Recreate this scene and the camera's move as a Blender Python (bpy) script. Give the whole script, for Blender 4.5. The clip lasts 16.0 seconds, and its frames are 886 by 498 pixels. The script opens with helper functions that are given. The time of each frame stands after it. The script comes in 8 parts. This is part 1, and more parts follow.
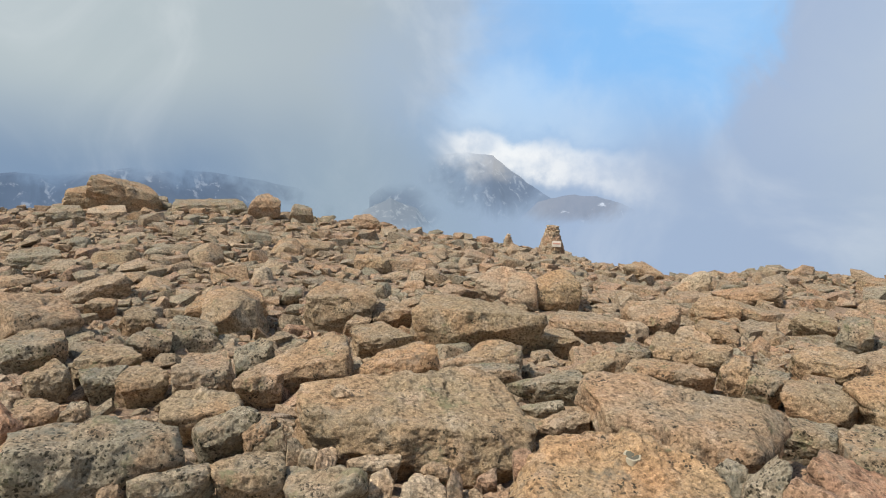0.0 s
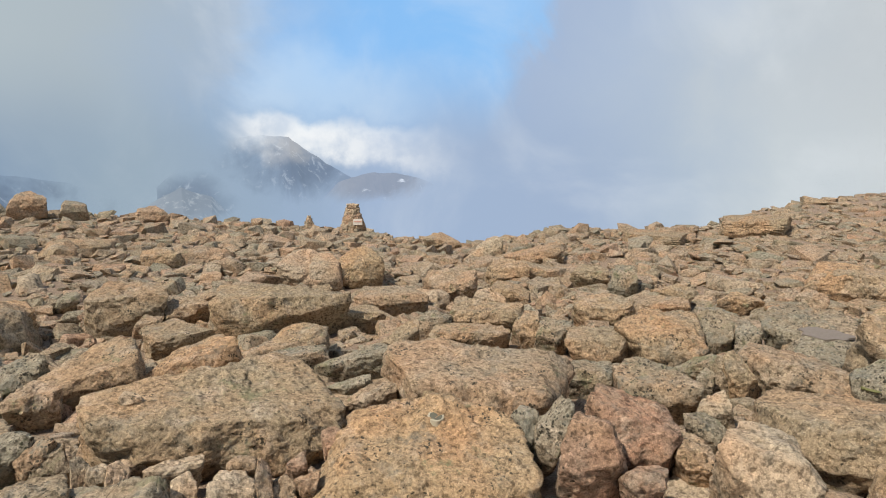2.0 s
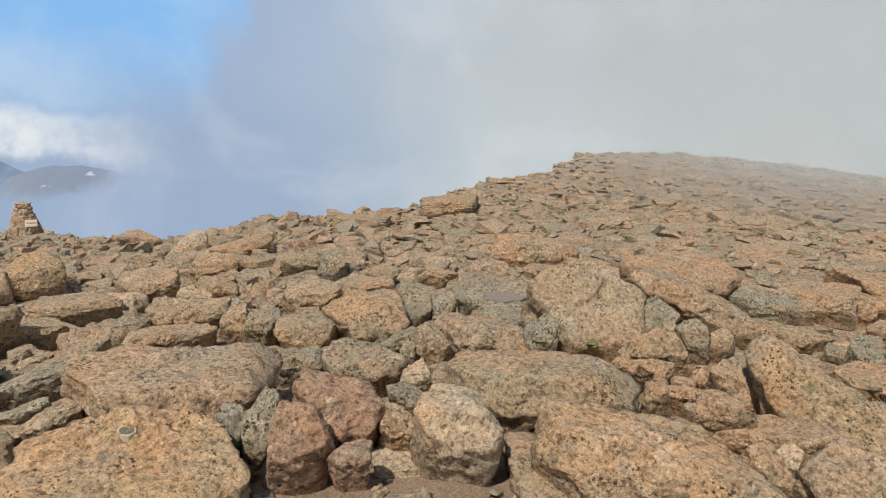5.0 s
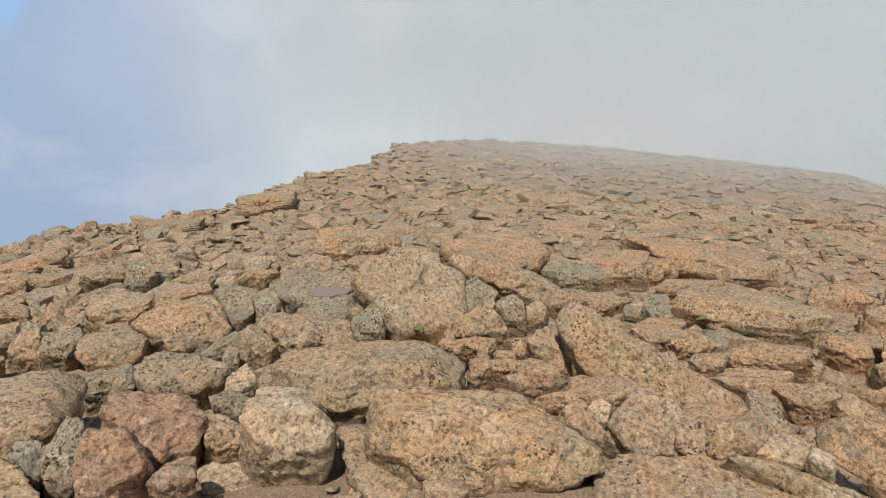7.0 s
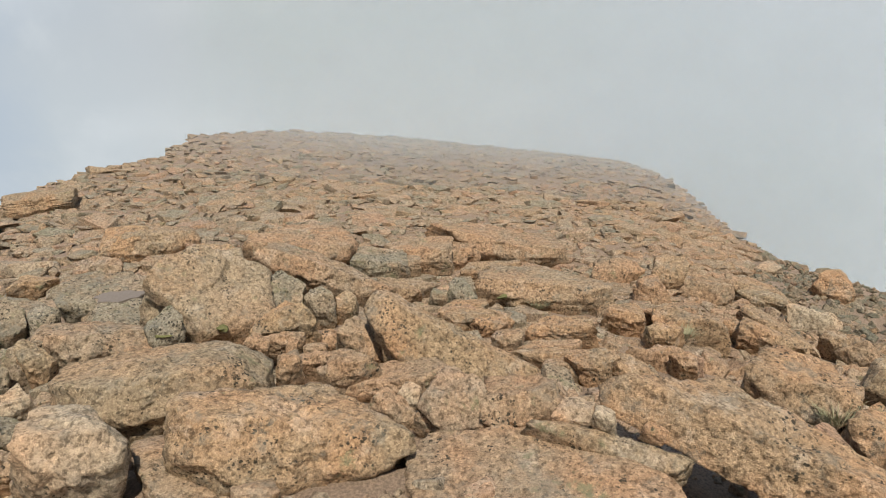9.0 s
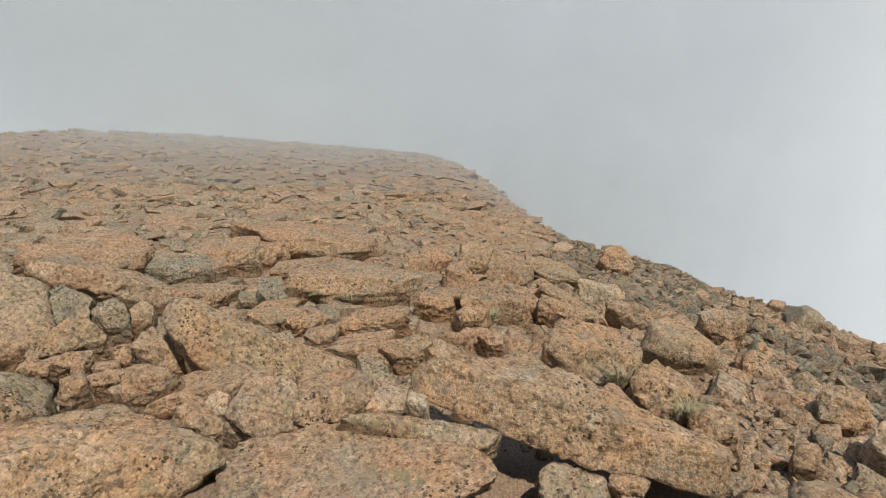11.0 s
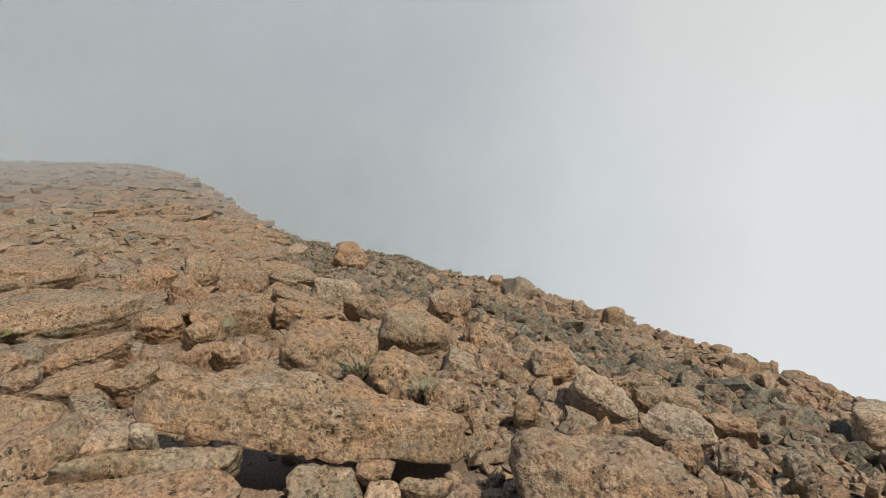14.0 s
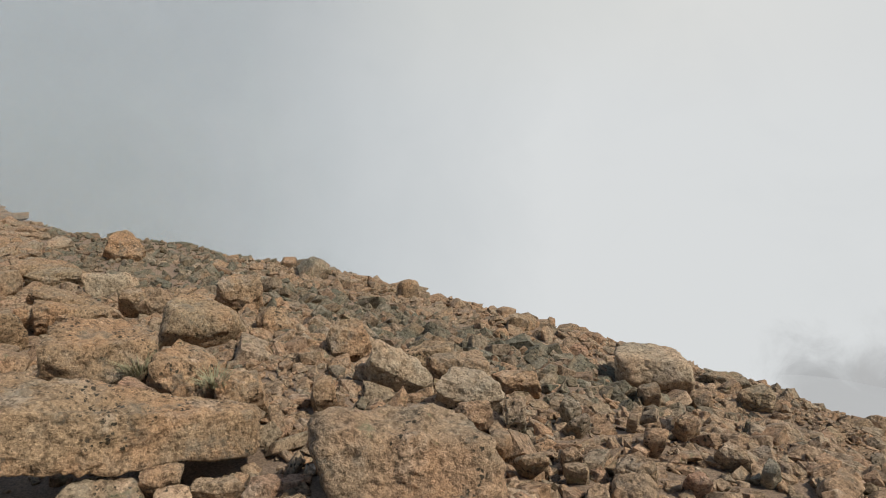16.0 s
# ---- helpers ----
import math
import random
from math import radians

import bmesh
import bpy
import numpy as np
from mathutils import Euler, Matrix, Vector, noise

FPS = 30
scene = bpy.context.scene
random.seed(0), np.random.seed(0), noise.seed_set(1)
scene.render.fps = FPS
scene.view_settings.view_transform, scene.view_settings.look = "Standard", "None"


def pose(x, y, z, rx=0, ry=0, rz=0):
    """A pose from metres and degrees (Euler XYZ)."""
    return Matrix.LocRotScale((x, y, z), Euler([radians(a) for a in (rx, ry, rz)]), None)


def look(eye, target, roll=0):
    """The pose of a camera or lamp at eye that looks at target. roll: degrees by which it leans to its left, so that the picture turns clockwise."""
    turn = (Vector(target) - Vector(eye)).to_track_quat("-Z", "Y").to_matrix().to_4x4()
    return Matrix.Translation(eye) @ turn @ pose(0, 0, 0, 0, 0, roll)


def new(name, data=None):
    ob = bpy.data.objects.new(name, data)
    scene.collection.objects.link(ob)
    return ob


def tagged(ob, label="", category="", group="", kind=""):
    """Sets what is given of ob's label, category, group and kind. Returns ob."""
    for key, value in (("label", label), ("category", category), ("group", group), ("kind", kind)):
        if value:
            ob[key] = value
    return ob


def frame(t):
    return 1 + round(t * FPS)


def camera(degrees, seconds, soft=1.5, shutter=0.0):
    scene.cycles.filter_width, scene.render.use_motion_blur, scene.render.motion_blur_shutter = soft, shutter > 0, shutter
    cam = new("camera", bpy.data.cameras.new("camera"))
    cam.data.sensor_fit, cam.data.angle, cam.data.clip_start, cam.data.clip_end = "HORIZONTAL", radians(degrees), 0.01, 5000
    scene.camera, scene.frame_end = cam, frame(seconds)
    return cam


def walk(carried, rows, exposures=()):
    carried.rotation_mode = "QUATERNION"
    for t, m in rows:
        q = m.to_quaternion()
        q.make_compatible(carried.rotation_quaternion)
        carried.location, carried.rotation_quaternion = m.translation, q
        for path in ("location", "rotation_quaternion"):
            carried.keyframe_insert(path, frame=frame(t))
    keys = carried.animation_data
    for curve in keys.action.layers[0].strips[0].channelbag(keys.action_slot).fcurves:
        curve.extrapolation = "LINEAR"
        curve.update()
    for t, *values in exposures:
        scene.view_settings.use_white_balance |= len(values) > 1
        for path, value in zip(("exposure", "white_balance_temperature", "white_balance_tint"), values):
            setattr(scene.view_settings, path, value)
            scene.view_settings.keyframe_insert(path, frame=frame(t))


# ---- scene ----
cam = camera(66.39, 16.0, soft=1.0)
ROWS = [
    (0.0, 0.000, -0.000, 1.600, -0.37, -10.49, 2.04),
    (0.5, 0.013, -0.001, 1.597, -4.27, -11.18, 1.51),
    (1.0, 0.032, -0.002, 1.593, -8.50, -11.38, 1.09),
    (1.5, 0.054, -0.003, 1.589, -12.83, -11.63, 0.55),
    (2.0, 0.077, -0.006, 1.584, -17.02, -11.87, 0.25),
    (2.5, 0.099, -0.010, 1.581, -20.88, -12.04, 0.01),
    (3.0, 0.117, -0.018, 1.580, -26.33, -12.19, 0.28),
    (3.5, 0.136, -0.028, 1.580, -30.64, -12.67, 0.06),
    (3.7, 0.143, -0.033, 1.580, -32.16, -12.77, 0.62),
    (5.8, 0.205, -0.078, 1.579, -47.35, -12.56, 0.41),
    (6.0, 0.209, -0.081, 1.579, -49.08, -12.62, 0.35),
    (6.5, 0.217, -0.086, 1.576, -52.74, -12.89, 0.30),
    (7.0, 0.224, -0.092, 1.573, -56.15, -13.07, -0.11),
    (7.5, 0.232, -0.098, 1.570, -59.39, -13.52, -0.02),
    (8.0, 0.241, -0.107, 1.566, -63.06, -13.80, -0.17),
    (8.5, 0.252, -0.118, 1.561, -67.77, -13.68, -0.14),
    (9.0, 0.265, -0.131, 1.555, -72.35, -13.72, 0.81),
    (9.2, 0.270, -0.136, 1.553, -73.74, -13.66, 0.77),
    (11.3, 0.304, -0.196, 1.530, -90.95, -13.46, 1.08),
    (11.5, 0.304, -0.202, 1.528, -92.66, -13.12, 1.12),
    (12.0, 0.303, -0.215, 1.525, -96.51, -12.79, 1.05),
    (12.5, 0.301, -0.230, 1.521, -100.39, -12.78, 0.56),
    (13.0, 0.300, -0.245, 1.517, -104.39, -12.68, 0.19),
    (13.5, 0.302, -0.260, 1.513, -108.17, -12.78, 0.02),
    (14.0, 0.306, -0.278, 1.508, -110.69, -13.56, -0.16),
    (14.5, 0.311, -0.297, 1.503, -114.69, -14.95, -0.17),
    (15.0, 0.317, -0.315, 1.497, -119.15, -15.75, -0.25),
    (15.5, 0.322, -0.331, 1.493, -123.19, -15.52, -0.00),
    (16.0, 0.325, -0.342, 1.490, -128.40, -15.30, 0.73),
]


def stand(x, y, z, yaw, pitch, roll):
    """A camera pose from its place and its yaw (to the left), pitch (up) and roll in degrees."""
    return pose(x, y, z) @ pose(0, 0, 0, 0, 0, yaw) @ pose(0, 0, 0, 90 + pitch) @ pose(0, 0, 0, 0, 0, roll)


EXPOSURES = [(0.0, 0.08), (1.5, 0.07), (2.5, 0.03), (3.5, -0.03), (6.0, -0.01), (7.5, 0.05), (9.0, 0.02), (11.5, -0.16), (13.0, -0.24), (14.0, -0.32), (16.0, -0.42)]
walk(cam, [(t, stand(x, y, z, yaw, p, r)) for t, x, y, z, yaw, p, r in ROWS], EXPOSURES)

# ---- light ----
SUN_AZ, SUN_EL = -112.0, 54.0


def lin(r, g, b):
    return tuple(((c / 255 + 0.055) / 1.055) ** 2.4 if c > 10 else c / 255 / 12.92 for c in (r, g, b)) + (1.0,)


def nd(tree, kind, **props):
    n = tree.nodes.new(kind)
    for k, v in props.items():
        if k == "data_type":
            n.data_type = v
        elif k == "operation":
            n.operation = v
        elif k == "blend_type":
            n.blend_type = v
    return n


def math_node(tree, op, a, b=0.0, c=None, clamp=False):
    n = nd(tree, "ShaderNodeMath", operation=op)
    n.use_clamp = clamp
    for i, v in enumerate((a, b) if c is None else (a, b, c)):
        if isinstance(v, (int, float)):
            n.inputs[i].default_value = v
        else:
            tree.links.new(v, n.inputs[i])
    return n.outputs[0]


def smooth(tree, value, lo, hi):
    """0 below lo, 1 above hi, smooth between."""
    n = nd(tree, "ShaderNodeMapRange")
    n.interpolation_type = "SMOOTHSTEP"
    tree.links.new(value, n.inputs[0])
    n.inputs[1].default_value, n.inputs[2].default_value = lo, hi
    n.inputs[3].default_value, n.inputs[4].default_value = 0.0, 1.0
    return n.outputs[0]


def noise_node(tree, vec, scale, detail=4.0, rough=0.55, distort=0.0):
    n = nd(tree, "ShaderNodeTexNoise")
    if vec is not None:
        tree.links.new(vec, n.inputs["Vector"])
    n.inputs["Scale"].default_value, n.inputs["Detail"].default_value = scale, detail
    n.inputs["Roughness"].default_value, n.inputs["Distortion"].default_value = rough, distort
    return n.outputs["Fac"]


def mix(tree, fac, a, b, how="MIX"):
    n = nd(tree, "ShaderNodeMix", data_type="RGBA", blend_type=how)
    for i, v in ((0, fac), (6, a), (7, b)):
        if isinstance(v, (int, float, tuple)):
            n.inputs[i].default_value = v
        else:
            tree.links.new(v, n.inputs[i])
    return n.outputs[2]


def ramp(tree, value, stops):
    n = nd(tree, "ShaderNodeValToRGB")
    tree.links.new(value, n.inputs[0])
    els = n.color_ramp.elements
    while len(els) < len(stops):
        els.new(0.5)
    for e, (p, c) in zip(els, stops):
        e.position, e.color = p, c
    return n.outputs[0]


# sky and cloud colours by compass bearing: high up, and low along the mist
HIGH = [(-60, 186, 196, 200), (-25, 178, 190, 195), (-10, 172, 184, 192), (-1, 162, 181, 203), (3, 146, 186, 230),
        (9, 136, 188, 240), (18, 138, 190, 241), (22.5, 146, 193, 240), (25, 164, 182, 209), (31, 172, 188, 210), (37, 180, 193, 208), (41, 190, 199, 207), (51, 193, 199, 203),
        (60, 190, 197, 197), (80, 190, 197, 199), (90, 196, 203, 208), (100, 203, 210, 216), (115, 206, 212, 216), (130, 233, 236, 235),
        (150, 249, 250, 248), (175, 240, 243, 245)]
LOW = [(-60, 122, 146, 174), (-20, 126, 149, 176), (-8, 152, 170, 185), (2, 150, 170, 192), (12, 158, 178, 206),
       (28, 160, 178, 204), (36, 174, 189, 206), (42, 195, 204, 210), (52, 202, 209, 213), (70, 200, 205, 206), (88, 191, 198, 205),
       (102, 204, 211, 215), (118, 217, 223, 226), (138, 246, 249, 250), (175, 246, 249, 250)]


def sky_group():
    g = bpy.data.node_groups.new("cloudy_sky", "ShaderNodeTree")
    g.interface.new_socket("Direction", in_out="INPUT", socket_type="NodeSocketVector")
    g.interface.new_socket("Color", in_out="OUTPUT", socket_type="NodeSocketColor")
    gi, go = nd(g, "NodeGroupInput"), nd(g, "NodeGroupOutput")
    nrm = nd(g, "ShaderNodeVectorMath", operation="NORMALIZE")
    g.links.new(gi.outputs[0], nrm.inputs[0])
    v = nrm.outputs[0]
    sep = nd(g, "ShaderNodeSeparateXYZ")
    g.links.new(v, sep.inputs[0])
    big, fine = noise_node(g, v, 2.6, 3.0, 0.5), noise_node(g, v, 7.0, 5.0, 0.6, 0.4)
    az = math_node(g, "MULTIPLY", math_node(g, "ARCTAN2", sep.outputs[0], sep.outputs[1]), 180 / math.pi)
    el = math_node(g, "MULTIPLY", math_node(g, "ARCSINE", sep.outputs[2]), 180 / math.pi)
    az_w = math_node(g, "ADD", az, math_node(g, "MULTIPLY_ADD", fine, 9.0, -4.5))
    el_w = math_node(g, "ADD", el, math_node(g, "MULTIPLY_ADD", big, 8.0, -4.0))
    pos = math_node(g, "MULTIPLY_ADD", az_w, 1 / 250, 65 / 250)
    lean = math_node(g, "MULTIPLY", el, -0.4 / 250)
    pos_high = math_node(g, "ADD", math_node(g, "ADD", pos, 1.5 / 250), math_node(g, "MULTIPLY", lean, math_node(g, "SUBTRACT", 1.0, smooth(g, az, 35.0, 60.0))))
    high = ramp(g, pos_high, [((a + 65) / 250, lin(*c)) for a, *c in HIGH])
    low = ramp(g, pos, [((a + 65) / 250, lin(*c)) for a, *c in LOW])
    col = mix(g, smooth(g, el_w, -5.0, 5.0), low, high)
    # torn edges of thinner and thicker cloud
    col = mix(g, smooth(g, noise_node(g, v, 4.5, 6.0, 0.55, 0.6), 0.46, 0.74), col, mix(g, 0.26, col, lin(232, 236, 238)))
    # the sea of sunlit cloud tops under the blue gap
    puff = noise_node(g, v, 17.0, 6.0, 0.55, 0.1)
    tilt = math_node(g, "MULTIPLY", math_node(g, "SUBTRACT", az, 3.0), 0.12)
    el_p = math_node(g, "ADD", math_node(g, "ADD", el, tilt), math_node(g, "MULTIPLY_ADD", puff, 4.4, -2.2))
    band = math_node(g, "MULTIPLY", smooth(g, el_p, -4.6, -2.8), math_node(g, "SUBTRACT", 1.0, smooth(g, el_p, -1.3, -0.2)))
    span = math_node(g, "MULTIPLY", smooth(g, az_w, -1.0, 3.5), math_node(g, "SUBTRACT", 1.0, smooth(g, az_w, 7.0, 21.0)))
    col = mix(g, math_node(g, "MULTIPLY", math_node(g, "MULTIPLY", band, span), math_node(g, "MULTIPLY_ADD", smooth(g, puff, 0.35, 0.6), 0.45, 0.5)), col, lin(240, 242, 243))
    veil = math_node(g, "MULTIPLY", smooth(g, el_p, -2.0, 1.0), math_node(g, "SUBTRACT", 1.0, smooth(g, el_p, 2.0, 7.0)))
    col = mix(g, math_node(g, "MULTIPLY", math_node(g, "MULTIPLY", veil, span), 0.5), col, lin(205, 225, 243))
    # overhead the cloud thins out to deep blue
    col = mix(g, math_node(g, "MULTIPLY", smooth(g, el_w, 20.0, 42.0), 0.85), col, lin(112, 140, 178))
    g.links.new(col, go.inputs[0])
    return g


SKY = sky_group()
world = bpy.data.worlds.new("sky")
scene.world = world
world.use_nodes = True
wt = world.node_tree
wt.nodes.clear()
w_out, w_add = nd(wt, "ShaderNodeOutputWorld"), nd(wt, "ShaderNodeAddShader")
w_bg, w_sky = nd(wt, "ShaderNodeBackground"), nd(wt, "ShaderNodeBackground")
tex = nd(wt, "ShaderNodeTexSky")
tex.sky_type, tex.sun_disc = "NISHITA", False
tex.sun_elevation, tex.sun_rotation, tex.altitude = radians(SUN_EL), radians(SUN_AZ), 4300
w_sky.inputs[1].default_value = 0.004
co = nd(wt, "ShaderNodeTexCoord")
grp = nd(wt, "ShaderNodeGroup")
grp.node_tree = SKY
wt.links.new(co.outputs["Generated"], grp.inputs[0])
wt.links.new(grp.outputs[0], w_bg.inputs[0])
wt.links.new(tex.outputs[0], w_sky.inputs[0])
wt.links.new(w_bg.outputs[0], w_add.inputs[0])
wt.links.new(w_sky.outputs[0], w_add.inputs[1])
wt.links.new(w_add.outputs[0], w_out.inputs[0])

sun = new("sun", bpy.data.lights.new("sun", "SUN"))
sun.data.energy, sun.data.angle, sun.data.color = 5.0, radians(2.0), (1.0, 0.93, 0.82)
sa, se = radians(SUN_AZ), radians(SUN_EL)
sun.matrix_world = look((0, 0, 60), (-math.sin(sa) * math.cos(se), -math.cos(sa) * math.cos(se), 60 - math.sin(se)))

# ---- materials ----


def material(name):
    m = bpy.data.materials.new(name)
    m.use_nodes = True
    t = m.node_tree
    t.nodes.clear()
    out = nd(t, "ShaderNodeOutputMaterial")
    return m, t, out


def granite(name, tints, spots=0.5, rough=0.92, per_island=False, relief=1.0, moss=0.0):
    """Weathered granite: tints vary from stone to stone; crystals, stains and dark lichen vary over each."""
    m, t, out = material(name)
    geo = nd(t, "ShaderNodeNewGeometry")
    p = geo.outputs["Position"]
    rnd = geo.outputs["Random Per Island"] if per_island else nd(t, "ShaderNodeObjectInfo").outputs["Random"]
    shift, comb = nd(t, "ShaderNodeVectorMath", operation="ADD"), nd(t, "ShaderNodeCombineXYZ")
    t.links.new(math_node(t, "MULTIPLY", rnd, 37.0), comb.inputs[2])
    t.links.new(p, shift.inputs[0])
    t.links.new(comb.outputs[0], shift.inputs[1])
    q = shift.outputs[0]
    base = ramp(t, rnd, [(i / max(1, len(tints) - 1), (*c, 1)) for i, c in enumerate(tints)])
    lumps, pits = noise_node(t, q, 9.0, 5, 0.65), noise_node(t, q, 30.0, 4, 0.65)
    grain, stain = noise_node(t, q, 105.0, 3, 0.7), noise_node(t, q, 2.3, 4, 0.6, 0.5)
    # stains, grey weathering rind and pale worn places
    col = mix(t, smooth(t, stain, 0.44, 0.68), base, mix(t, 0.4, base, (0.43, 0.26, 0.145, 1)))
    col = mix(t, math_node(t, "MULTIPLY", smooth(t, noise_node(t, q, 6.0, 6, 0.7), 0.5, 0.64), 0.34), col, (0.27, 0.235, 0.185, 1))
    pale = smooth(t, noise_node(t, q, 4.2, 5, 0.65), 0.53, 0.68)
    col = mix(t, math_node(t, "MULTIPLY", pale, 0.5), col, (0.52, 0.42, 0.325, 1))
    warm = smooth(t, noise_node(t, q, 1.6, 3, 0.5, 0.3), 0.42, 0.62)
    col = mix(t, 1.0, col, mix(t, warm, (0.735, 0.765, 0.79, 1), (0.845, 0.785, 0.755, 1)), "MULTIPLY")
    mottle = smooth(t, noise_node(t, q, 15.0, 6, 0.7), 0.36, 0.62)
    col = mix(t, 0.55, col, mix(t, mottle, (0.64, 0.62, 0.59, 1), (1.18, 1.17, 1.15, 1)), "MULTIPLY")
    # coarse crystals: light feldspar, dark mica
    vor = nd(t, "ShaderNodeTexVoronoi")
    vor.inputs["Scale"].default_value = 70.0
    t.links.new(q, vor.inputs["Vector"])
    sep = nd(t, "ShaderNodeSeparateColor")
    t.links.new(vor.outputs["Color"], sep.inputs[0])
    col = mix(t, 0.5, col, ramp(t, sep.outputs[0], [(0.0, (0.4, 0.39, 0.37, 1)), (0.18, (0.9, 0.89, 0.86, 1)), (0.72, (1.1, 1.09, 1.05, 1)), (1.0, (1.7, 1.68, 1.62, 1))]), "MULTIPLY")
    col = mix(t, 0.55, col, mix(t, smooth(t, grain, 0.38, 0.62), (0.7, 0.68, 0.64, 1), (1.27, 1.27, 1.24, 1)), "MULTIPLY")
    # pits sunk by the relief below are darkened, crevice shade put into the colour
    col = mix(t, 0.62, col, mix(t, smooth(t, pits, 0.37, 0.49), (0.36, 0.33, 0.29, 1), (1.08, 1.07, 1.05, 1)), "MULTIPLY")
    # black and grey-green lichen in drifts
    area = smooth(t, noise_node(t, q, 4.0, 6, 0.7), 0.635 - 0.2 * spots, 0.70 - 0.17 * spots)
    dots = nd(t, "ShaderNodeTexVoronoi")
    dots.inputs["Scale"].default_value = 46.0
    warp = nd(t, "ShaderNodeVectorMath", operation="MULTIPLY_ADD")
    wn = nd(t, "ShaderNodeTexNoise")
    wn.inputs["Scale"].default_value = 45.0
    t.links.new(q, wn.inputs["Vector"])
    t.links.new(wn.outputs["Color"], warp.inputs[0])
    warp.inputs[1].default_value = (0.03, 0.03, 0.03)
    t.links.new(q, warp.inputs[2])
    t.links.new(warp.outputs[0], dots.inputs["Vector"])
    cell = nd(t, "ShaderNodeSeparateColor")
    t.links.new(dots.outputs["Color"], cell.inputs[0])
    reach = math_node(t, "MULTIPLY_ADD", cell.outputs[0], 0.72, -0.14)
    spot = smooth(t, math_node(t, "SUBTRACT", reach, dots.outputs["Distance"]), -0.05, 0.06)
    lich = math_node(t, "MULTIPLY", area, spot)
    col = mix(t, math_node(t, "MULTIPLY", lich, 0.92), col, (0.034, 0.03, 0.021, 1))
    # thin grey crust in larger patches
    crust = smooth(t, noise_node(t, q, 5.2, 6, 0.72), 0.57 - 0.06 * spots, 0.65)
    col = mix(t, math_node(t, "MULTIPLY", crust, 0.2 + 0.4 * spots * spots), col, (0.19, 0.185, 0.15, 1))
    if moss:
        green = math_node(t, "MULTIPLY", smooth(t, noise_node(t, q, 4.6, 6, 0.75), 0.60 - 0.06 * moss, 0.70), 0.75)
        col = mix(t, green, col, (0.175, 0.175, 0.095, 1))
    bs = nd(t, "ShaderNodeBsdfPrincipled")
    t.links.new(col, bs.inputs["Base Color"])
    bs.inputs["Roughness"].default_value = rough
    bs.inputs["Specular IOR Level"].default_value = 0.2
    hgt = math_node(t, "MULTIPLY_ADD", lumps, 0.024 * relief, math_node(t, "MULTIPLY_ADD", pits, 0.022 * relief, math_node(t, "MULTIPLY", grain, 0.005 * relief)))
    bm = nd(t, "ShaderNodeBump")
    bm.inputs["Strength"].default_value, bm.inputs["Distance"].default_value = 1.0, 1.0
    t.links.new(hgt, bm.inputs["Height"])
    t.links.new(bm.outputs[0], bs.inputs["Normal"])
    t.links.new(bs.outputs[0], out.inputs[0])
    return m


TAN, PINK, OCHRE, GREY = (0.395, 0.294, 0.206), (0.4, 0.276, 0.198), (0.4, 0.296, 0.2), (0.34, 0.285, 0.212)
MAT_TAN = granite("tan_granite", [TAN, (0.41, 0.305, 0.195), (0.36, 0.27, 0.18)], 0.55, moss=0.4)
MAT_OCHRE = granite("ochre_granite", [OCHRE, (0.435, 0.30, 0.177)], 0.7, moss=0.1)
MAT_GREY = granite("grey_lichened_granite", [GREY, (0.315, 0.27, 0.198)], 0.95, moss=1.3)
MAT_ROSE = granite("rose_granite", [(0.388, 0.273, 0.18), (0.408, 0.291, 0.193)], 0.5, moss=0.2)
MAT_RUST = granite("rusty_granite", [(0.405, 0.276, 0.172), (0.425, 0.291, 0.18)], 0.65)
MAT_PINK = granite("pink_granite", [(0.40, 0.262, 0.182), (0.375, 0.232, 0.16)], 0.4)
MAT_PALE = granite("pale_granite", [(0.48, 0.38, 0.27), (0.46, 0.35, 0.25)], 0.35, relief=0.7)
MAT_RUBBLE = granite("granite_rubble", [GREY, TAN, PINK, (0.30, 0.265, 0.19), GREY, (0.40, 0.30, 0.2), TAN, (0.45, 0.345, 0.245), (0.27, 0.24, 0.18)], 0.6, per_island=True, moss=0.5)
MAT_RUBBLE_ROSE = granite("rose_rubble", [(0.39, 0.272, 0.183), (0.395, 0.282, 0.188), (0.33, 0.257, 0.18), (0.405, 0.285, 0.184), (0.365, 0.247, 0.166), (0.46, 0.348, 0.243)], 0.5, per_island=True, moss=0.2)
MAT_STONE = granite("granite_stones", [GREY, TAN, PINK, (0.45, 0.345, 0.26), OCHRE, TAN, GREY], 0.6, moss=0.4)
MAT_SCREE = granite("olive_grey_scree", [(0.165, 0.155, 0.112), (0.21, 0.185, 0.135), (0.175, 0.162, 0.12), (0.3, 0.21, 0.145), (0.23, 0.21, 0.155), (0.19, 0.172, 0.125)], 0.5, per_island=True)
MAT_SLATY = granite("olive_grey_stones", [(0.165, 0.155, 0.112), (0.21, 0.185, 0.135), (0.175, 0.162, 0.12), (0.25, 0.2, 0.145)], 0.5)


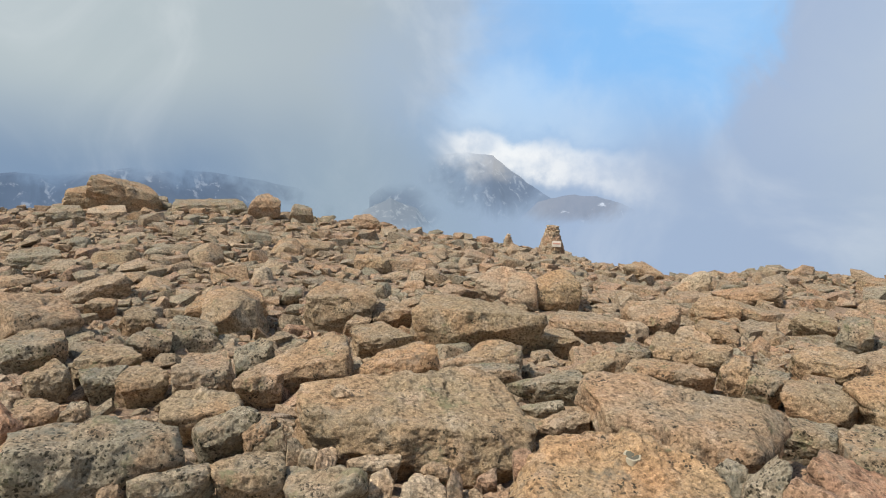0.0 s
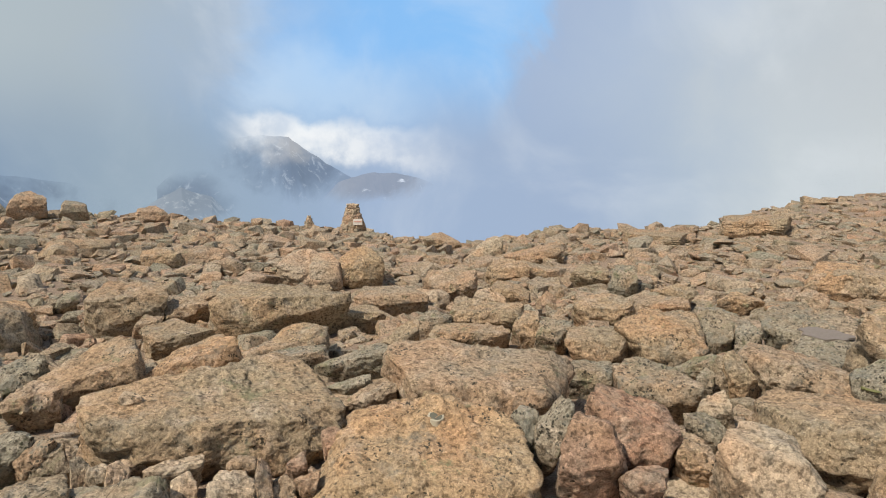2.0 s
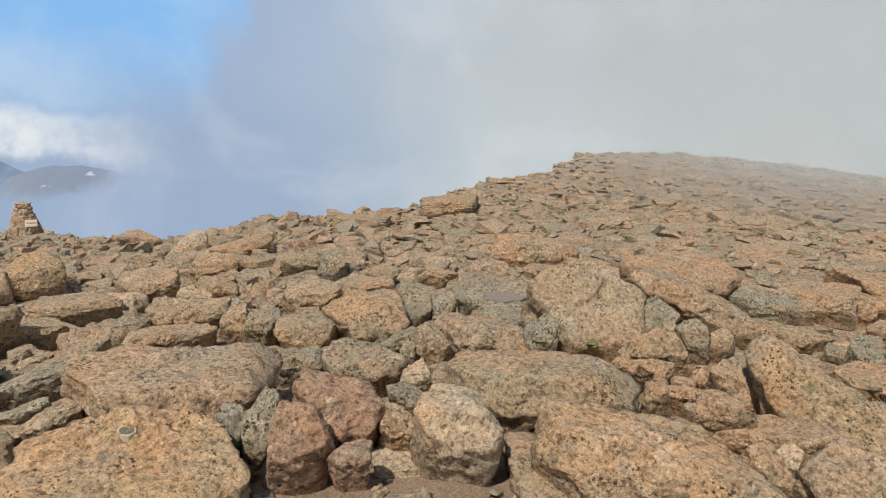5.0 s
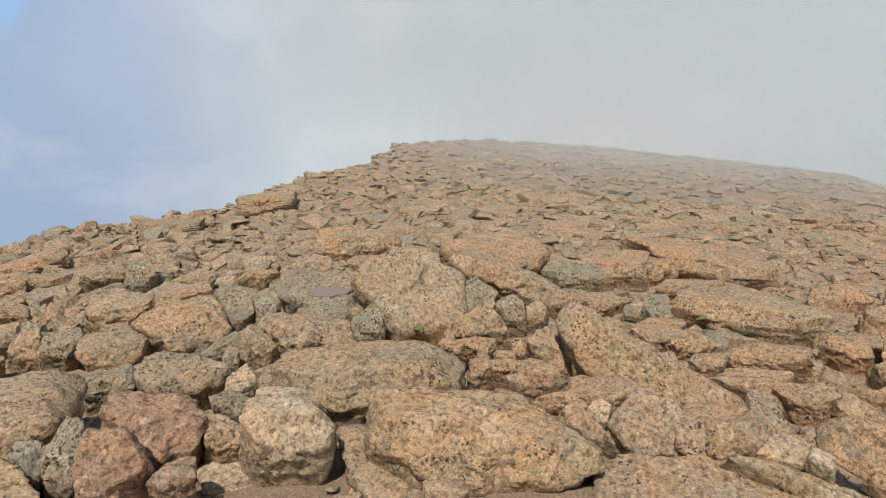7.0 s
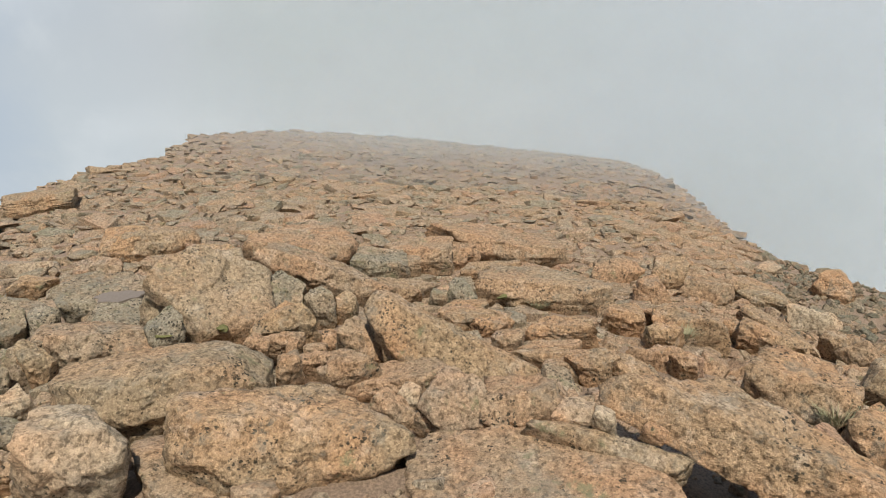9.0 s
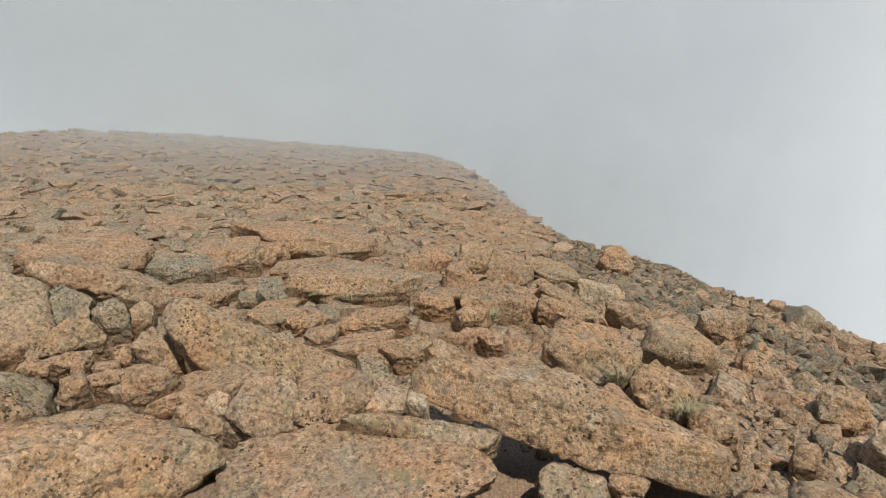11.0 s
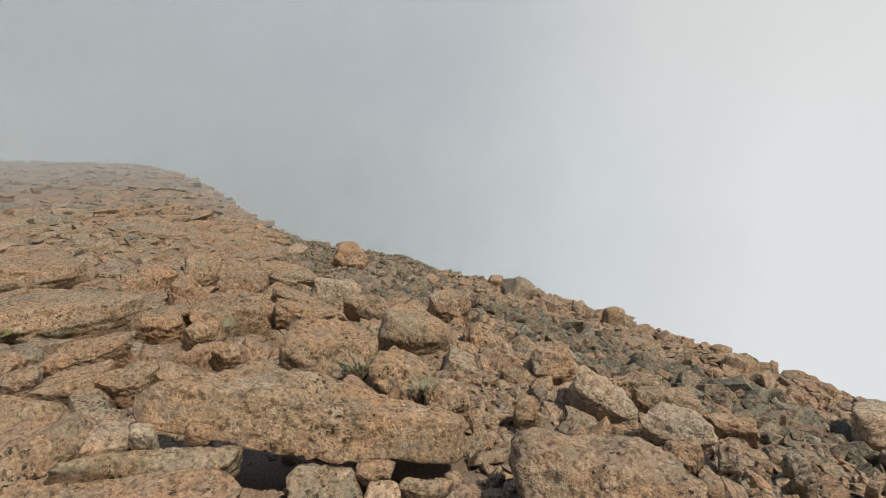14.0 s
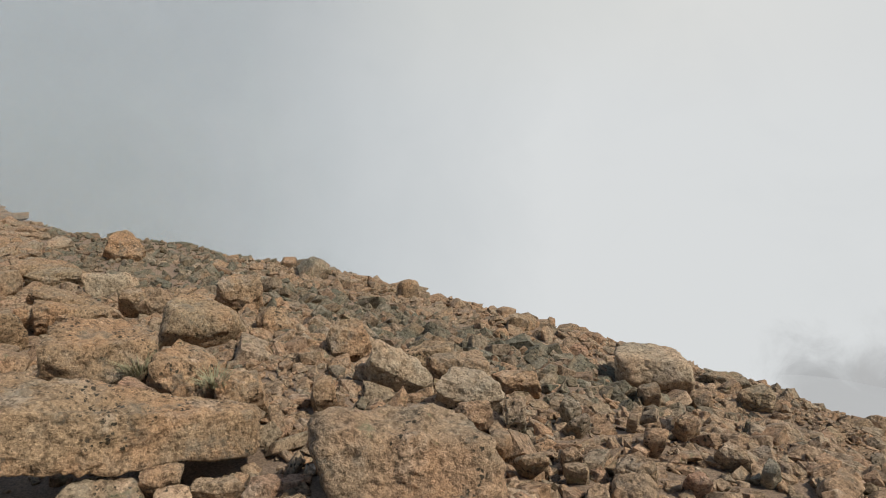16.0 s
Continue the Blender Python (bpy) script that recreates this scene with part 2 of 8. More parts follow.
def soil_material():
    m, t, out = material("gritty_soil")
    p = nd(t, "ShaderNodeNewGeometry").outputs["Position"]
    grit = noise_node(t, p, 60.0, 5, 0.75)
    col = mix(t, noise_node(t, p, 3.0, 5, 0.6), (0.2, 0.138, 0.092, 1), (0.3, 0.212, 0.142, 1))
    sep = nd(t, "ShaderNodeSeparateXYZ")
    t.links.new(p, sep.inputs[0])
    col = mix(t, smooth(t, sep.outputs[2], -6.0, -40.0), col, (0.12, 0.115, 0.12, 1))
    col = mix(t, 0.8, col, mix(t, smooth(t, grit, 0.3, 0.7), (0.4, 0.4, 0.4, 1), (1.5, 1.5, 1.5, 1)), "MULTIPLY")
    bs = nd(t, "ShaderNodeBsdfPrincipled")
    t.links.new(col, bs.inputs["Base Color"])
    bs.inputs["Roughness"].default_value = 0.95
    bm = nd(t, "ShaderNodeBump")
    bm.inputs["Strength"].default_value, bm.inputs["Distance"].default_value = 0.6, 0.03
    t.links.new(grit, bm.inputs["Height"])
    t.links.new(bm.outputs[0], bs.inputs["Normal"])
    t.links.new(bs.outputs[0], out.inputs[0])
    return m


MAT_SOIL = soil_material()

# ---- ground ----
# the rim of the summit plateau: bearing, distance and the angle at which it lies below the eye
RIM = [(-60, 22, -7.2), (-20, 22, -7.2), (-10, 21, -8.3), (0, 19, -9.4), (10, 17.5, -10.6), (20, 14.5, -12.2), (26, 15, -10.5),
       (34, 16, -10.0), (38, 17, -9.8), (42, 20, -8.0), (46, 23, -6.7), (50.5, 32, -5.85), (51, 34, -5.1), (52, 35, -4.9), (52.4, 36, -4.2), (60, 42, -3.92),
       (70, 44, -4.5), (80, 42, -5.35), (86, 38, -5.8), (88, 35, -6.15), (90, 32, -6.75), (92, 27, -7.8), (94, 22, -9.4), (97, 16.5, -11.7), (101, 14, -13.2), (110, 12, -15.4),
       (120, 11, -18.1), (130, 10, -20.7), (140, 8.5, -23.0), (150, 7.5, -24.9), (157, 7, -25.9), (168, 6.5, -28.5), (200, 6.5, -31.0)]


def ground_z(x, y, rough=True):
    """Height of the ground under a place: rocky plateau, then steep flanks falling into the valleys."""
    x, y = np.asarray(x, float), np.asarray(y, float)
    d, az = np.hypot(x, y), np.degrees(np.arctan2(x, y))
    az = np.where(az < -80, az + 360, az)
    r = np.array(RIM)
    rim = np.interp(az, r[:, 0], r[:, 1])
    rim_z = 1.55 + rim * np.tan(np.radians(np.interp(az, r[:, 0], r[:, 2])))
    near_d, near_z = [0, 1.0, 2.2, 4, 6.5], [-0.22, -0.28, -0.45, -0.6, -0.62]
    z_in = np.interp(d, near_d, near_z)
    s = np.clip((d - 4.0) / np.maximum(rim - 4.0, 0.5), 0, 1)
    z = np.where(d < 4, z_in, -0.6 + (rim_z + 0.6) * (0.75 * s + 0.25 * s * s))
    out = np.maximum(d - rim, 0)
    z = z - 0.75 * out * np.clip(out / 6.0, 0, 1) * 1200 / (1200 + out)
    if rough:
        z = z + 0.05 * np.sin(1.7 * x + 0.6 * y) * np.sin(1.3 * y - 0.4 * x) * np.clip(d / 8 - 0.3, 0, 1)
        far = np.clip((out - 60) / 300, 0, 1)
        z = z + far * 60 * np.sin(x / 170 + 1) * np.sin(y / 210) + far * 25 * np.sin(x / 61) * np.sin(y / 73 + 2)
    return z


def bed_z(x, y):
    """The soil and grit between the boulders: banked up near the path, with a hollow under the long slab."""
    x, y = np.asarray(x, float), np.asarray(y, float)
    d, az = np.hypot(x, y), np.degrees(np.arctan2(x, y))
    az = np.where(az < -80, az + 360, az)
    bank = np.interp(d, [0, 1.2, 2.5, 3.3, 5.0, 7.5, 10.5], [0.0, 0.05, 0.35, 0.45, 0.25, 0.08, 0.0])
    bank = bank * np.interp(az, [-40, 0, 40, 60, 85, 97, 108, 125], [0.5, 0.5, 0.5, 0.65, 0.55, 0.3, 0.05, 0.15])
    flank = np.clip((az - 104) / 12, 0, 1)
    hollow = 0.42 * np.exp(-((x - 3.3) ** 2 + (y + 0.48) ** 2) / 0.09)
    return ground_z(x, y) + bank - hollow - (0.13 - 0.1 * flank) * np.clip((10.5 - d) / 2.0, 0, 1)


def mesh_object(name, verts, faces, mat, parent=None, flat=False):
    me = bpy.data.meshes.new(name)
    verts, faces = np.asarray(verts, np.float32), np.asarray(faces, np.int32)
    me.vertices.add(len(verts))
    me.vertices.foreach_set("co", verts.ravel())
    k = faces.shape[1]
    me.loops.add(faces.size)
    me.loops.foreach_set("vertex_index", faces.ravel())
    me.polygons.add(len(faces))
    me.polygons.foreach_set("loop_start", np.arange(0, faces.size, k, dtype=np.int32))
    me.polygons.foreach_set("use_smooth", np.full(len(faces), not flat))
    me.update(calc_edges=True)
    me.materials.append(mat)
    ob = new(name, me)
    ob.parent = parent
    return ob


def fields(n_az, az0, az1, rings):
    """A fan of ground: points on bearings and rings, and its quads."""
    az = np.radians(np.linspace(az0, az1, n_az))
    a, r = np.meshgrid(az, rings, indexing="ij")
    x, y = r * np.sin(a), r * np.cos(a)
    i, j = np.meshgrid(np.arange(n_az - 1), np.arange(len(rings) - 1), indexing="ij")
    k = (i * len(rings) + j).ravel()
    return x.ravel(), y.ravel(), np.stack([k, k + 1, k + 1 + len(rings), k + len(rings)], -1)


rings = np.concatenate([[0.02], np.arange(0.25, 12, 0.16), np.arange(12, 60, 0.6), np.geomspace(61, 4500, 60)])
gx, gy, gf = fields(541, -180, 180, rings)
gz = bed_z(gx, gy)
gz = gz + 0.025 * np.sin(9 * gx + 2 * np.sin(5 * gy)) * np.sin(8 * gy + 1.5 * np.sin(6 * gx)) * (np.hypot(gx, gy) < 60)
ground = mesh_object("ground", np.stack([gx, gy, gz], -1), gf[:, ::-1], MAT_SOIL)
tagged(ground, "brown gritty soil of a rocky summit plateau falling away in steep flanks", "ground", kind="structure")

# ---- rocks ----
SPHERES = {}


def sphere(level):
    if level not in SPHERES:
        bm = bmesh.new()
        bmesh.ops.create_icosphere(bm, subdivisions=level, radius=1.0)
        bm.verts.ensure_lookup_table()
        SPHERES[level] = (np.array([v.co[:] for v in bm.verts]), np.array([[v.index for v in f.verts] for f in bm.faces]))
        bm.free()
    return SPHERES[level]


def unit_rock(seed, level, style):
    """A rock in a box from -1 to 1: a ball cut by rough planes, as frost breaks granite, with worn edges."""
    rng = np.random.RandomState(seed)
    p, f = sphere(level)
    p = p.copy()
    cuts = []
    if style == "round":
        p = np.sign(p) * np.abs(p) ** rng.uniform(0.62, 0.8)
        for _ in range(13):
            n = rng.normal(size=3)
            cuts.append((n, rng.uniform(0.74, 0.98)))
        k = 0.03
    else:
        p *= 1.8
        for axis in range(3):
            for sgn in (-1, 1):
                n = rng.normal(0, 0.08 if axis == 2 else 0.2, 3)
                if axis < 2:
                    n[2] += rng.uniform(0.0, 0.3)
                n[axis] += sgn
                cuts.append((n, rng.uniform(0.95, 1.02)))
        for _ in range(5):  # broken corners in plan
            a = rng.uniform(0, 2 * np.pi)
            cuts.append((np.array([math.cos(a), math.sin(a), rng.uniform(-0.2, 0.5)]), rng.uniform(0.9, 1.15)))
        for _ in range(6):  # worn upper edges
            a = rng.uniform(0, 2 * np.pi)
            cuts.append((np.array([math.cos(a), math.sin(a), rng.uniform(0.5, 1.3)]), rng.uniform(0.92, 1.2)))
        if style == "wedge":
            for sgn in (-1, 1):
                cuts.append((np.array([sgn * rng.uniform(0.3, 0.9), rng.uniform(-0.4, 0.2), 0.9]), rng.uniform(0.5, 0.75)))
        k = 0.022
    for _ in range(2):
        for n, d in cuts:
            n = n / np.linalg.norm(n)
            over = np.clip((p @ n - d) / k, -30, 30)
            p = p - (np.log1p(np.exp(over)) * k)[:, None] * n
    if style == "lens":  # a slab drawn out to both ends
        p[:, 1:] *= 1 - 0.68 * np.abs(p[:, :1] / np.abs(p[:, 0]).max()) ** 1.7
    lo, hi = p.min(axis=0), p.max(axis=0)
    return (2 * p - lo - hi) / (hi - lo), f


def ripple(p, seed, size, amount):
    """Uneven relief: moves points by smooth noise of that size."""
    off = Vector((seed * 3.7, seed * 1.3, seed * 2.1))
    return np.array([noise.fractal(Vector(q) / size + off, 0.9, 2.1, 4) for q in p]) * amount


def boulder(x, y, z, w, d, h, yaw, tilt, lean, seed, style, mat, label):
    dist = math.hypot(x, y)
    level = 6 if dist < 4.7 and w > 0.6 else 5 if dist < 9 and w > 0.3 else 4 if w > 0.2 else 3
    p, f = unit_rock(seed, level, style)
    size = (w + d + h) / 3
    p = p * np.array([w, d, h]) / 2
    n = p / (np.linalg.norm(p, axis=1)[:, None] + 1e-6)
    amount = ripple(p, seed, 0.5 * size, 0.085 * size) + ripple(p, seed + 50, 0.13 * size + 0.03, 0.032 * min(size, 0.6))
    if level > 4:
        amount = amount + ripple(p, seed + 90, 0.045, 0.007)
        # fissures along the bedding
        amount = amount - np.clip(0.07 - np.abs(ripple(p * np.array([1, 1, 1.8]), seed + 30, 0.9 * size, 1.0)), 0, 1) * (0.0 if style == "lens" else 0.35) * min(size, 0.4)
    p = p + n * amount[:, None]
    ob = mesh_object("boulder", p, f, mat)
    ob.matrix_world = pose(x, y, z, tilt, lean, yaw)
    FOOT.append((x, y, 0.45 * w, 0.45 * d, radians(yaw), z + 0.3 * h))
    return tagged(ob, label, "boulder", "summit boulders")


FOOT = []


def rock(x, y, z, seed, worn, mat, label, faces):
    """A granite stone round its middle, broken along faces: the bearing, the slope and the reach of each. worn: the lower, the rounder its edges."""
    rng = np.random.RandomState(seed)
    n = np.array([(math.sin(radians(a)) * math.cos(radians(s)), math.cos(radians(a)) * math.cos(radians(s)), math.sin(radians(s))) for a, s, _ in faces])
    reach = np.array([r for _, _, r in faces])

    def solid(u, n, reach, power):
        return 1 / (np.clip((u @ n.T) / reach, 0, None) ** power).sum(axis=1) ** (1 / power)

    u0, _ = sphere(3)
    p = u0 * solid(u0, n, reach, 40)[:, None]
    span = np.ptp(p, axis=0)
    least = span.min()
    # knocked-off corners and smaller breaks
    for _ in range(5):
        m = rng.normal(size=3)
        m = m / np.linalg.norm(m)
        n, reach = np.vstack([n, m]), np.append(reach, (p @ m).max() - rng.uniform(0.0, 0.1) * least)
    plan = math.hypot(span[0], span[1]) / 1.3
    seen = plan / math.hypot(x, y)
    level = 6 if seen > 0.34 else 5 if seen > 0.12 else 4 if seen > 0.045 else 3
    u, f = sphere(level)
    u = u * np.maximum(span, 0.25 * span.max())
    u = u / np.linalg.norm(u, axis=1)[:, None]
    r = solid(u, n, reach, worn)
    p = u * r[:, None]
    size = float(np.prod(np.maximum(span, 0.04)) ** (1 / 3))
    amount = ripple(p, seed, 0.5 * size, 0.03 * size) + ripple(p, seed + 50, 0.16 * size, (0.034 if worn > 20 else 0.015) * size)
    if level > 3:
        # broken steps
        steps = 3.0 * ripple(p, seed + 11, 0.4 * size, 1.0)
        amount = amount + 0.012 * size * np.round(steps) * (worn > 20)
        amount = amount + ripple(p, seed + 90, 0.06 * size + 0.02, 0.018 * size + 0.002)
    if level > 4:
        amount = amount + ripple(p, seed + 70, 0.022, 0.0035)
        # cracks and ledges along the bedding
        bed = ripple(p * np.array([0.6, 0.6, 2.2]), seed + 30, 0.8 * size, 1.0)
        amount = amount - np.clip(0.06 - np.abs(bed), 0, 1) * rng.choice([0.0, 0.0, 0.15]) * min(size, 0.35)
    p = p + u * np.maximum(amount, -0.5 * r)[:, None]
    ob = mesh_object("boulder" if plan > 0.3 else "stone", p, f, mat, flat=level < 5)
    ob.location = (x, y, z)
    q = p[:, :2] - p[:, :2].mean(axis=0)
    yaw = 0.5 * math.atan2(2 * (q[:, 0] * q[:, 1]).mean(), (q[:, 0] ** 2).mean() - (q[:, 1] ** 2).mean())
    a, b = q @ np.array([math.cos(yaw), math.sin(yaw)]), q @ np.array([-math.sin(yaw), math.cos(yaw)])
    mid = p[:, :2].mean(axis=0)
    FOOT.append((x + mid[0], y + mid[1], 0.43 * np.ptp(a), 0.43 * np.ptp(b), yaw, z))
    return tagged(ob, label, "boulder" if plan > 0.3 else "stone", "summit boulders" if plan > 0.3 else "loose stones")


# the stones nearest the path, each by the faces it broke along
rock(-4.13, 6.84, -0.474, 1, 80, MAT_ROSE, "flat rose-tan granite slab with dark lichen specks",
     [(97, 75, 0.114), (144, 20, 0.376), (-123, 4, 0.374), (-40, 38, 0.277), (-6, 36, 0.194), (44, 12, 0.282), (65, -13, 0.367), (152, -24, 0.444), (0, -90, 0.378), (-31, 0, 0.436)])
rock(-3.73, 5.97, -0.540, 2, 80, MAT_GREY, "flat grey granite slab patched with grey-green lichen",
     [(-175, 84, 0.084), (149, 21, 0.237), (-123, 4, 0.238), (-79, 29, 0.207), (-1, 34, 0.199), (53, 4, 0.269), (137, -24, 0.267), (156, -24, 0.275), (0, -90, 0.268), (-32, 0, 0.347)])
rock(-3.05, 5.09, -0.505, 3, 80, MAT_TAN, "angular tan granite boulder stained by dark lichen",
     [(-178, 78, 0.103), (152, 21, 0.138), (-135, -6, 0.174), (-79, 28, 0.123), (43, 13, 0.128), (95, -15, 0.182), (152, -24, 0.152), (0, -90, 0.251), (-31, 0, 0.217)])
rock(-2.84, 5.55, -0.496, 4, 80, MAT_TAN, "flat tan granite slab stained by dark lichen",
     [(75, 88, 0.065), (152, 21, 0.185), (-139, -9, 0.262), (-94, 17, 0.183), (-18, 38, 0.176), (54, 7, 0.262), (132, -23, 0.227), (165, -24, 0.205), (0, -90, 0.282), (-27, 0, 0.259)])
rock(-2.64, 5.10, -0.484, 5, 80, MAT_GREY, "angular grey granite boulder patched with grey-green lichen",
     [(60, 87, 0.063), (152, 21, 0.105), (-123, -12, 0.137), (-33, 39, 0.111), (85, -10, 0.139), (164, -24, 0.11), (0, -90, 0.262), (-27, 0, 0.161)])
rock(-2.34, 5.15, -0.485, 6, 80, MAT_TAN, "flat tan granite slab stained by dark lichen",
     [(116, 88, 0.063), (155, 21, 0.183), (-142, -12, 0.233), (-95, 15, 0.143), (-26, 39, 0.137), (31, 24, 0.136), (75, -19, 0.205), (154, -24, 0.191), (0, -90, 0.25), (-24, 0, 0.238)])
rock(-1.88, 5.18, -0.432, 7, 80, MAT_TAN, "flat tan granite slab stained by dark lichen",
     [(134, 82, 0.084), (159, 21, 0.181), (-115, -6, 0.22), (-84, 19, 0.179), (-10, 38, 0.184), (48, 16, 0.226), (98, -12, 0.266), (160, -24, 0.213), (-177, -23, 0.231), (0, -90, 0.281), (-20, 0, 0.265)])
rock(-2.72, 4.32, -0.448, 8, 80, MAT_ROSE, "flat rose-tan granite slab with dark lichen specks",
     [(131, 84, 0.064), (147, 22, 0.127), (-122, 4, 0.142), (-64, 34, 0.099), (24, 24, 0.134), (63, -9, 0.143), (150, -24, 0.136), (169, -23, 0.144), (0, -90, 0.244), (-32, 0, 0.186)])
rock(-2.78, 4.17, -0.428, 9, 80, MAT_PINK, "small broken reddish pink granite stone with smooth broken faces between boulders",
     [(95, 54, 0.064), (134, 20, 0.097), (-123, 4, 0.061), (25, 23, 0.047), (31, 19, 0.043), (133, -24, 0.112), (0, -90, 0.256), (-34, 0, 0.109)])
rock(-2.43, 4.33, -0.441, 10, 80, MAT_GREY, "small broken grey granite stone patched with grey-green lichen between boulders",
     [(-147, 79, 0.067), (155, 22, 0.085), (-170, -19, 0.104), (-95, 18, 0.08), (14, 30, 0.09), (63, -3, 0.091), (142, -24, 0.084), (0, -90, 0.241), (-29, 0, 0.123)])
rock(-1.62, 4.43, -0.375, 11, 80, MAT_TAN, "flat tan granite slab stained by dark lichen",
     [(-179, 81, 0.079), (161, 22, 0.247), (-175, -22, 0.284), (-109, 9, 0.249), (-74, 25, 0.182), (3, 36, 0.086), (54, 12, 0.218), (92, -10, 0.309), (152, -24, 0.251), (0, -90, 0.281), (-20, 0, 0.277)])
rock(-1.88, 3.36, -0.210, 12, 80, MAT_GREY, "angular grey granite boulder patched with grey-green lichen",
     [(60.6, 84.9, 0.115), (148.7, 22.2, 0.194), (-122.7, 4, 0.365), (-113.2, 4.8, 0.351), (-40.8, 38.1, 0.24), (-30.2, 38.7, 0.225), (11.4, 31.3, 0.314), (66.1, 4.2, 0.506), (140.6, -23.9, 0.279), (152.2, -24.2, 0.254), (167.9, -23.3, 0.269), (0, -90, 0.357), (-29.3, 0, 0.301)])
rock(-1.27, 3.88, -0.288, 13, 80, MAT_GREY, "angular grey granite boulder patched with grey-green lichen",
     [(-110, 72, 0.074), (170, 22, 0.099), (-114, -6, 0.181), (-55, 33, 0.143), (-22, 39, 0.142), (53, 14, 0.202), (101, -12, 0.187), (151, -24, 0.109), (-153, -18, 0.176), (0, -90, 0.315), (-18, 0, 0.136)])
rock(-1.06, 3.84, -0.298, 14, 80, MAT_GREY, "small broken grey granite stone patched with grey-green lichen between boulders",
     [(-114, 63, 0.069), (176, 22, 0.085), (-126, -9, 0.09), (-59, 30, 0.099), (23, 32, 0.103), (117, -17, 0.079), (139, -22, 0.079), (0, -90, 0.298), (-15, 0, 0.117)])
rock(-0.98, 3.83, -0.325, 15, 80, MAT_GREY, "small broken grey granite stone patched with grey-green lichen between boulders",
     [(-118, 73, 0.078), (173, 22, 0.074), (174, -24, 0.084), (-96, 19, 0.084), (-34, 37, 0.104), (74, 6, 0.085), (0, -90, 0.267), (-14, 0, 0.099)])
rock(-1.32, 3.13, -0.246, 16, 80, MAT_GREY, "angular grey granite boulder patched with grey-green lichen",
     [(-149, 88, 0.073), (158, 23, 0.064), (-120, -7, 0.185), (-59, 33, 0.128), (-30, 38, 0.082), (61, 5, 0.219), (124, -21, 0.117), (156, -24, 0.07), (169, -24, 0.069), (0, -90, 0.26), (-23, 0, 0.08)])
rock(-0.96, 3.29, -0.228, 17, 80, MAT_TAN, "flat tan granite slab stained by dark lichen",
     [(76, 85, 0.058), (161, 23, 0.133), (-115, -11, 0.167), (-49, 34, 0.108), (-3, 38, 0.121), (75, 3, 0.177), (159, -24, 0.152), (-179, -23, 0.146), (0, -90, 0.288), (-16, 0, 0.181)])
rock(-1.07, 3.33, -0.419, 18, 80, MAT_ROSE, "flat rose-tan granite slab with dark lichen specks",
     [(-88, 88, 0.049), (163, 23, 0.214), (-71, 26, 0.098), (5, 36, 0.096), (67, 14, 0.153), (0, -90, 0.101), (-18, 0, 0.245)])
rock(-2.17, 3.23, -0.461, 19, 80, MAT_TAN, "small broken tan granite stone stained by dark lichen between boulders",
     [(121, 45, 0.07), (137, 22, 0.081), (-123, 4, 0.07), (-6, 35, 0.098), (58, -1, 0.068), (0, -90, 0.106), (-34, 0, 0.091)])
rock(-1.63, 3.16, -0.395, 20, 80, MAT_ROSE, "small broken rose-tan granite stone with dark lichen specks between boulders",
     [(149, 46, 0.07), (151, 23, 0.07), (-118, 0, 0.063), (-59, 34, 0.089), (13, 31, 0.098), (66, -5, 0.055), (0, -90, 0.128), (-27, 0, 0.073)])
rock(-1.05, 5.49, -0.384, 21, 80, MAT_TAN, "flat tan granite slab stained by dark lichen",
     [(-134, 77, 0.099), (174, 21, 0.272), (-153, -19, 0.402), (-53, 31, 0.175), (10, 37, 0.253), (80, 6, 0.327), (169, -24, 0.317), (0, -90, 0.335), (-11, 0, 0.37)])
rock(-1.37, 5.02, -0.423, 22, 80, MAT_TAN, "angular tan granite boulder stained by dark lichen",
     [(-164, 82, 0.08), (166, 22, 0.126), (-112, -11, 0.192), (-69, 26, 0.108), (34, 27, 0.145), (79, -6, 0.185), (171, -24, 0.14), (0, -90, 0.27), (-15, 0, 0.198)])
rock(-0.57, 3.26, -0.296, 23, 80, MAT_GREY, "flat grey granite slab patched with grey-green lichen",
     [(-135, 72, 0.099), (177, 23, 0.174), (-106, -5, 0.183), (-9, 39, 0.132), (12, 37, 0.087), (84, 1, 0.244), (153, -23, 0.171), (145, -22, 0.179), (-124, -10, 0.178), (0, -90, 0.204), (-10, 0, 0.201)])
rock(-2.56, 7.83, -0.588, 24, 80, MAT_OCHRE, "flat ochre granite slab with pitted crust",
     [(-166, 82, 0.095), (163, 21, 0.32), (-156, -18, 0.503), (-93, 12, 0.307), (-64, 29, 0.252), (6, 36, 0.239), (65, 5, 0.47), (155, -24, 0.349), (160, -24, 0.334), (0, -90, 0.305), (-18, 0, 0.448)])
rock(-4.40, 8.38, -0.616, 25, 80, MAT_TAN, "flat tan granite slab stained by dark lichen",
     [(-116, 73, 0.069), (159, 21, 0.316), (176, -22, 0.366), (-100, 14, 0.305), (-37, 38, 0.197), (36, 20, 0.304), (137, -23, 0.303), (137, -23, 0.303), (0, -90, 0.245), (-28, 0, 0.357)])
rock(-6.45, 10.54, -0.716, 26, 80, MAT_GREY, "flat grey granite slab patched with grey-green lichen",
     [(165, 83, 0.097), (149, 20, 0.307), (170, -23, 0.391), (-115, 5, 0.334), (-57, 36, 0.238), (20, 26, 0.312), (61, -3, 0.408), (148, -24, 0.336), (0, -90, 0.211), (-31, 0, 0.456)])
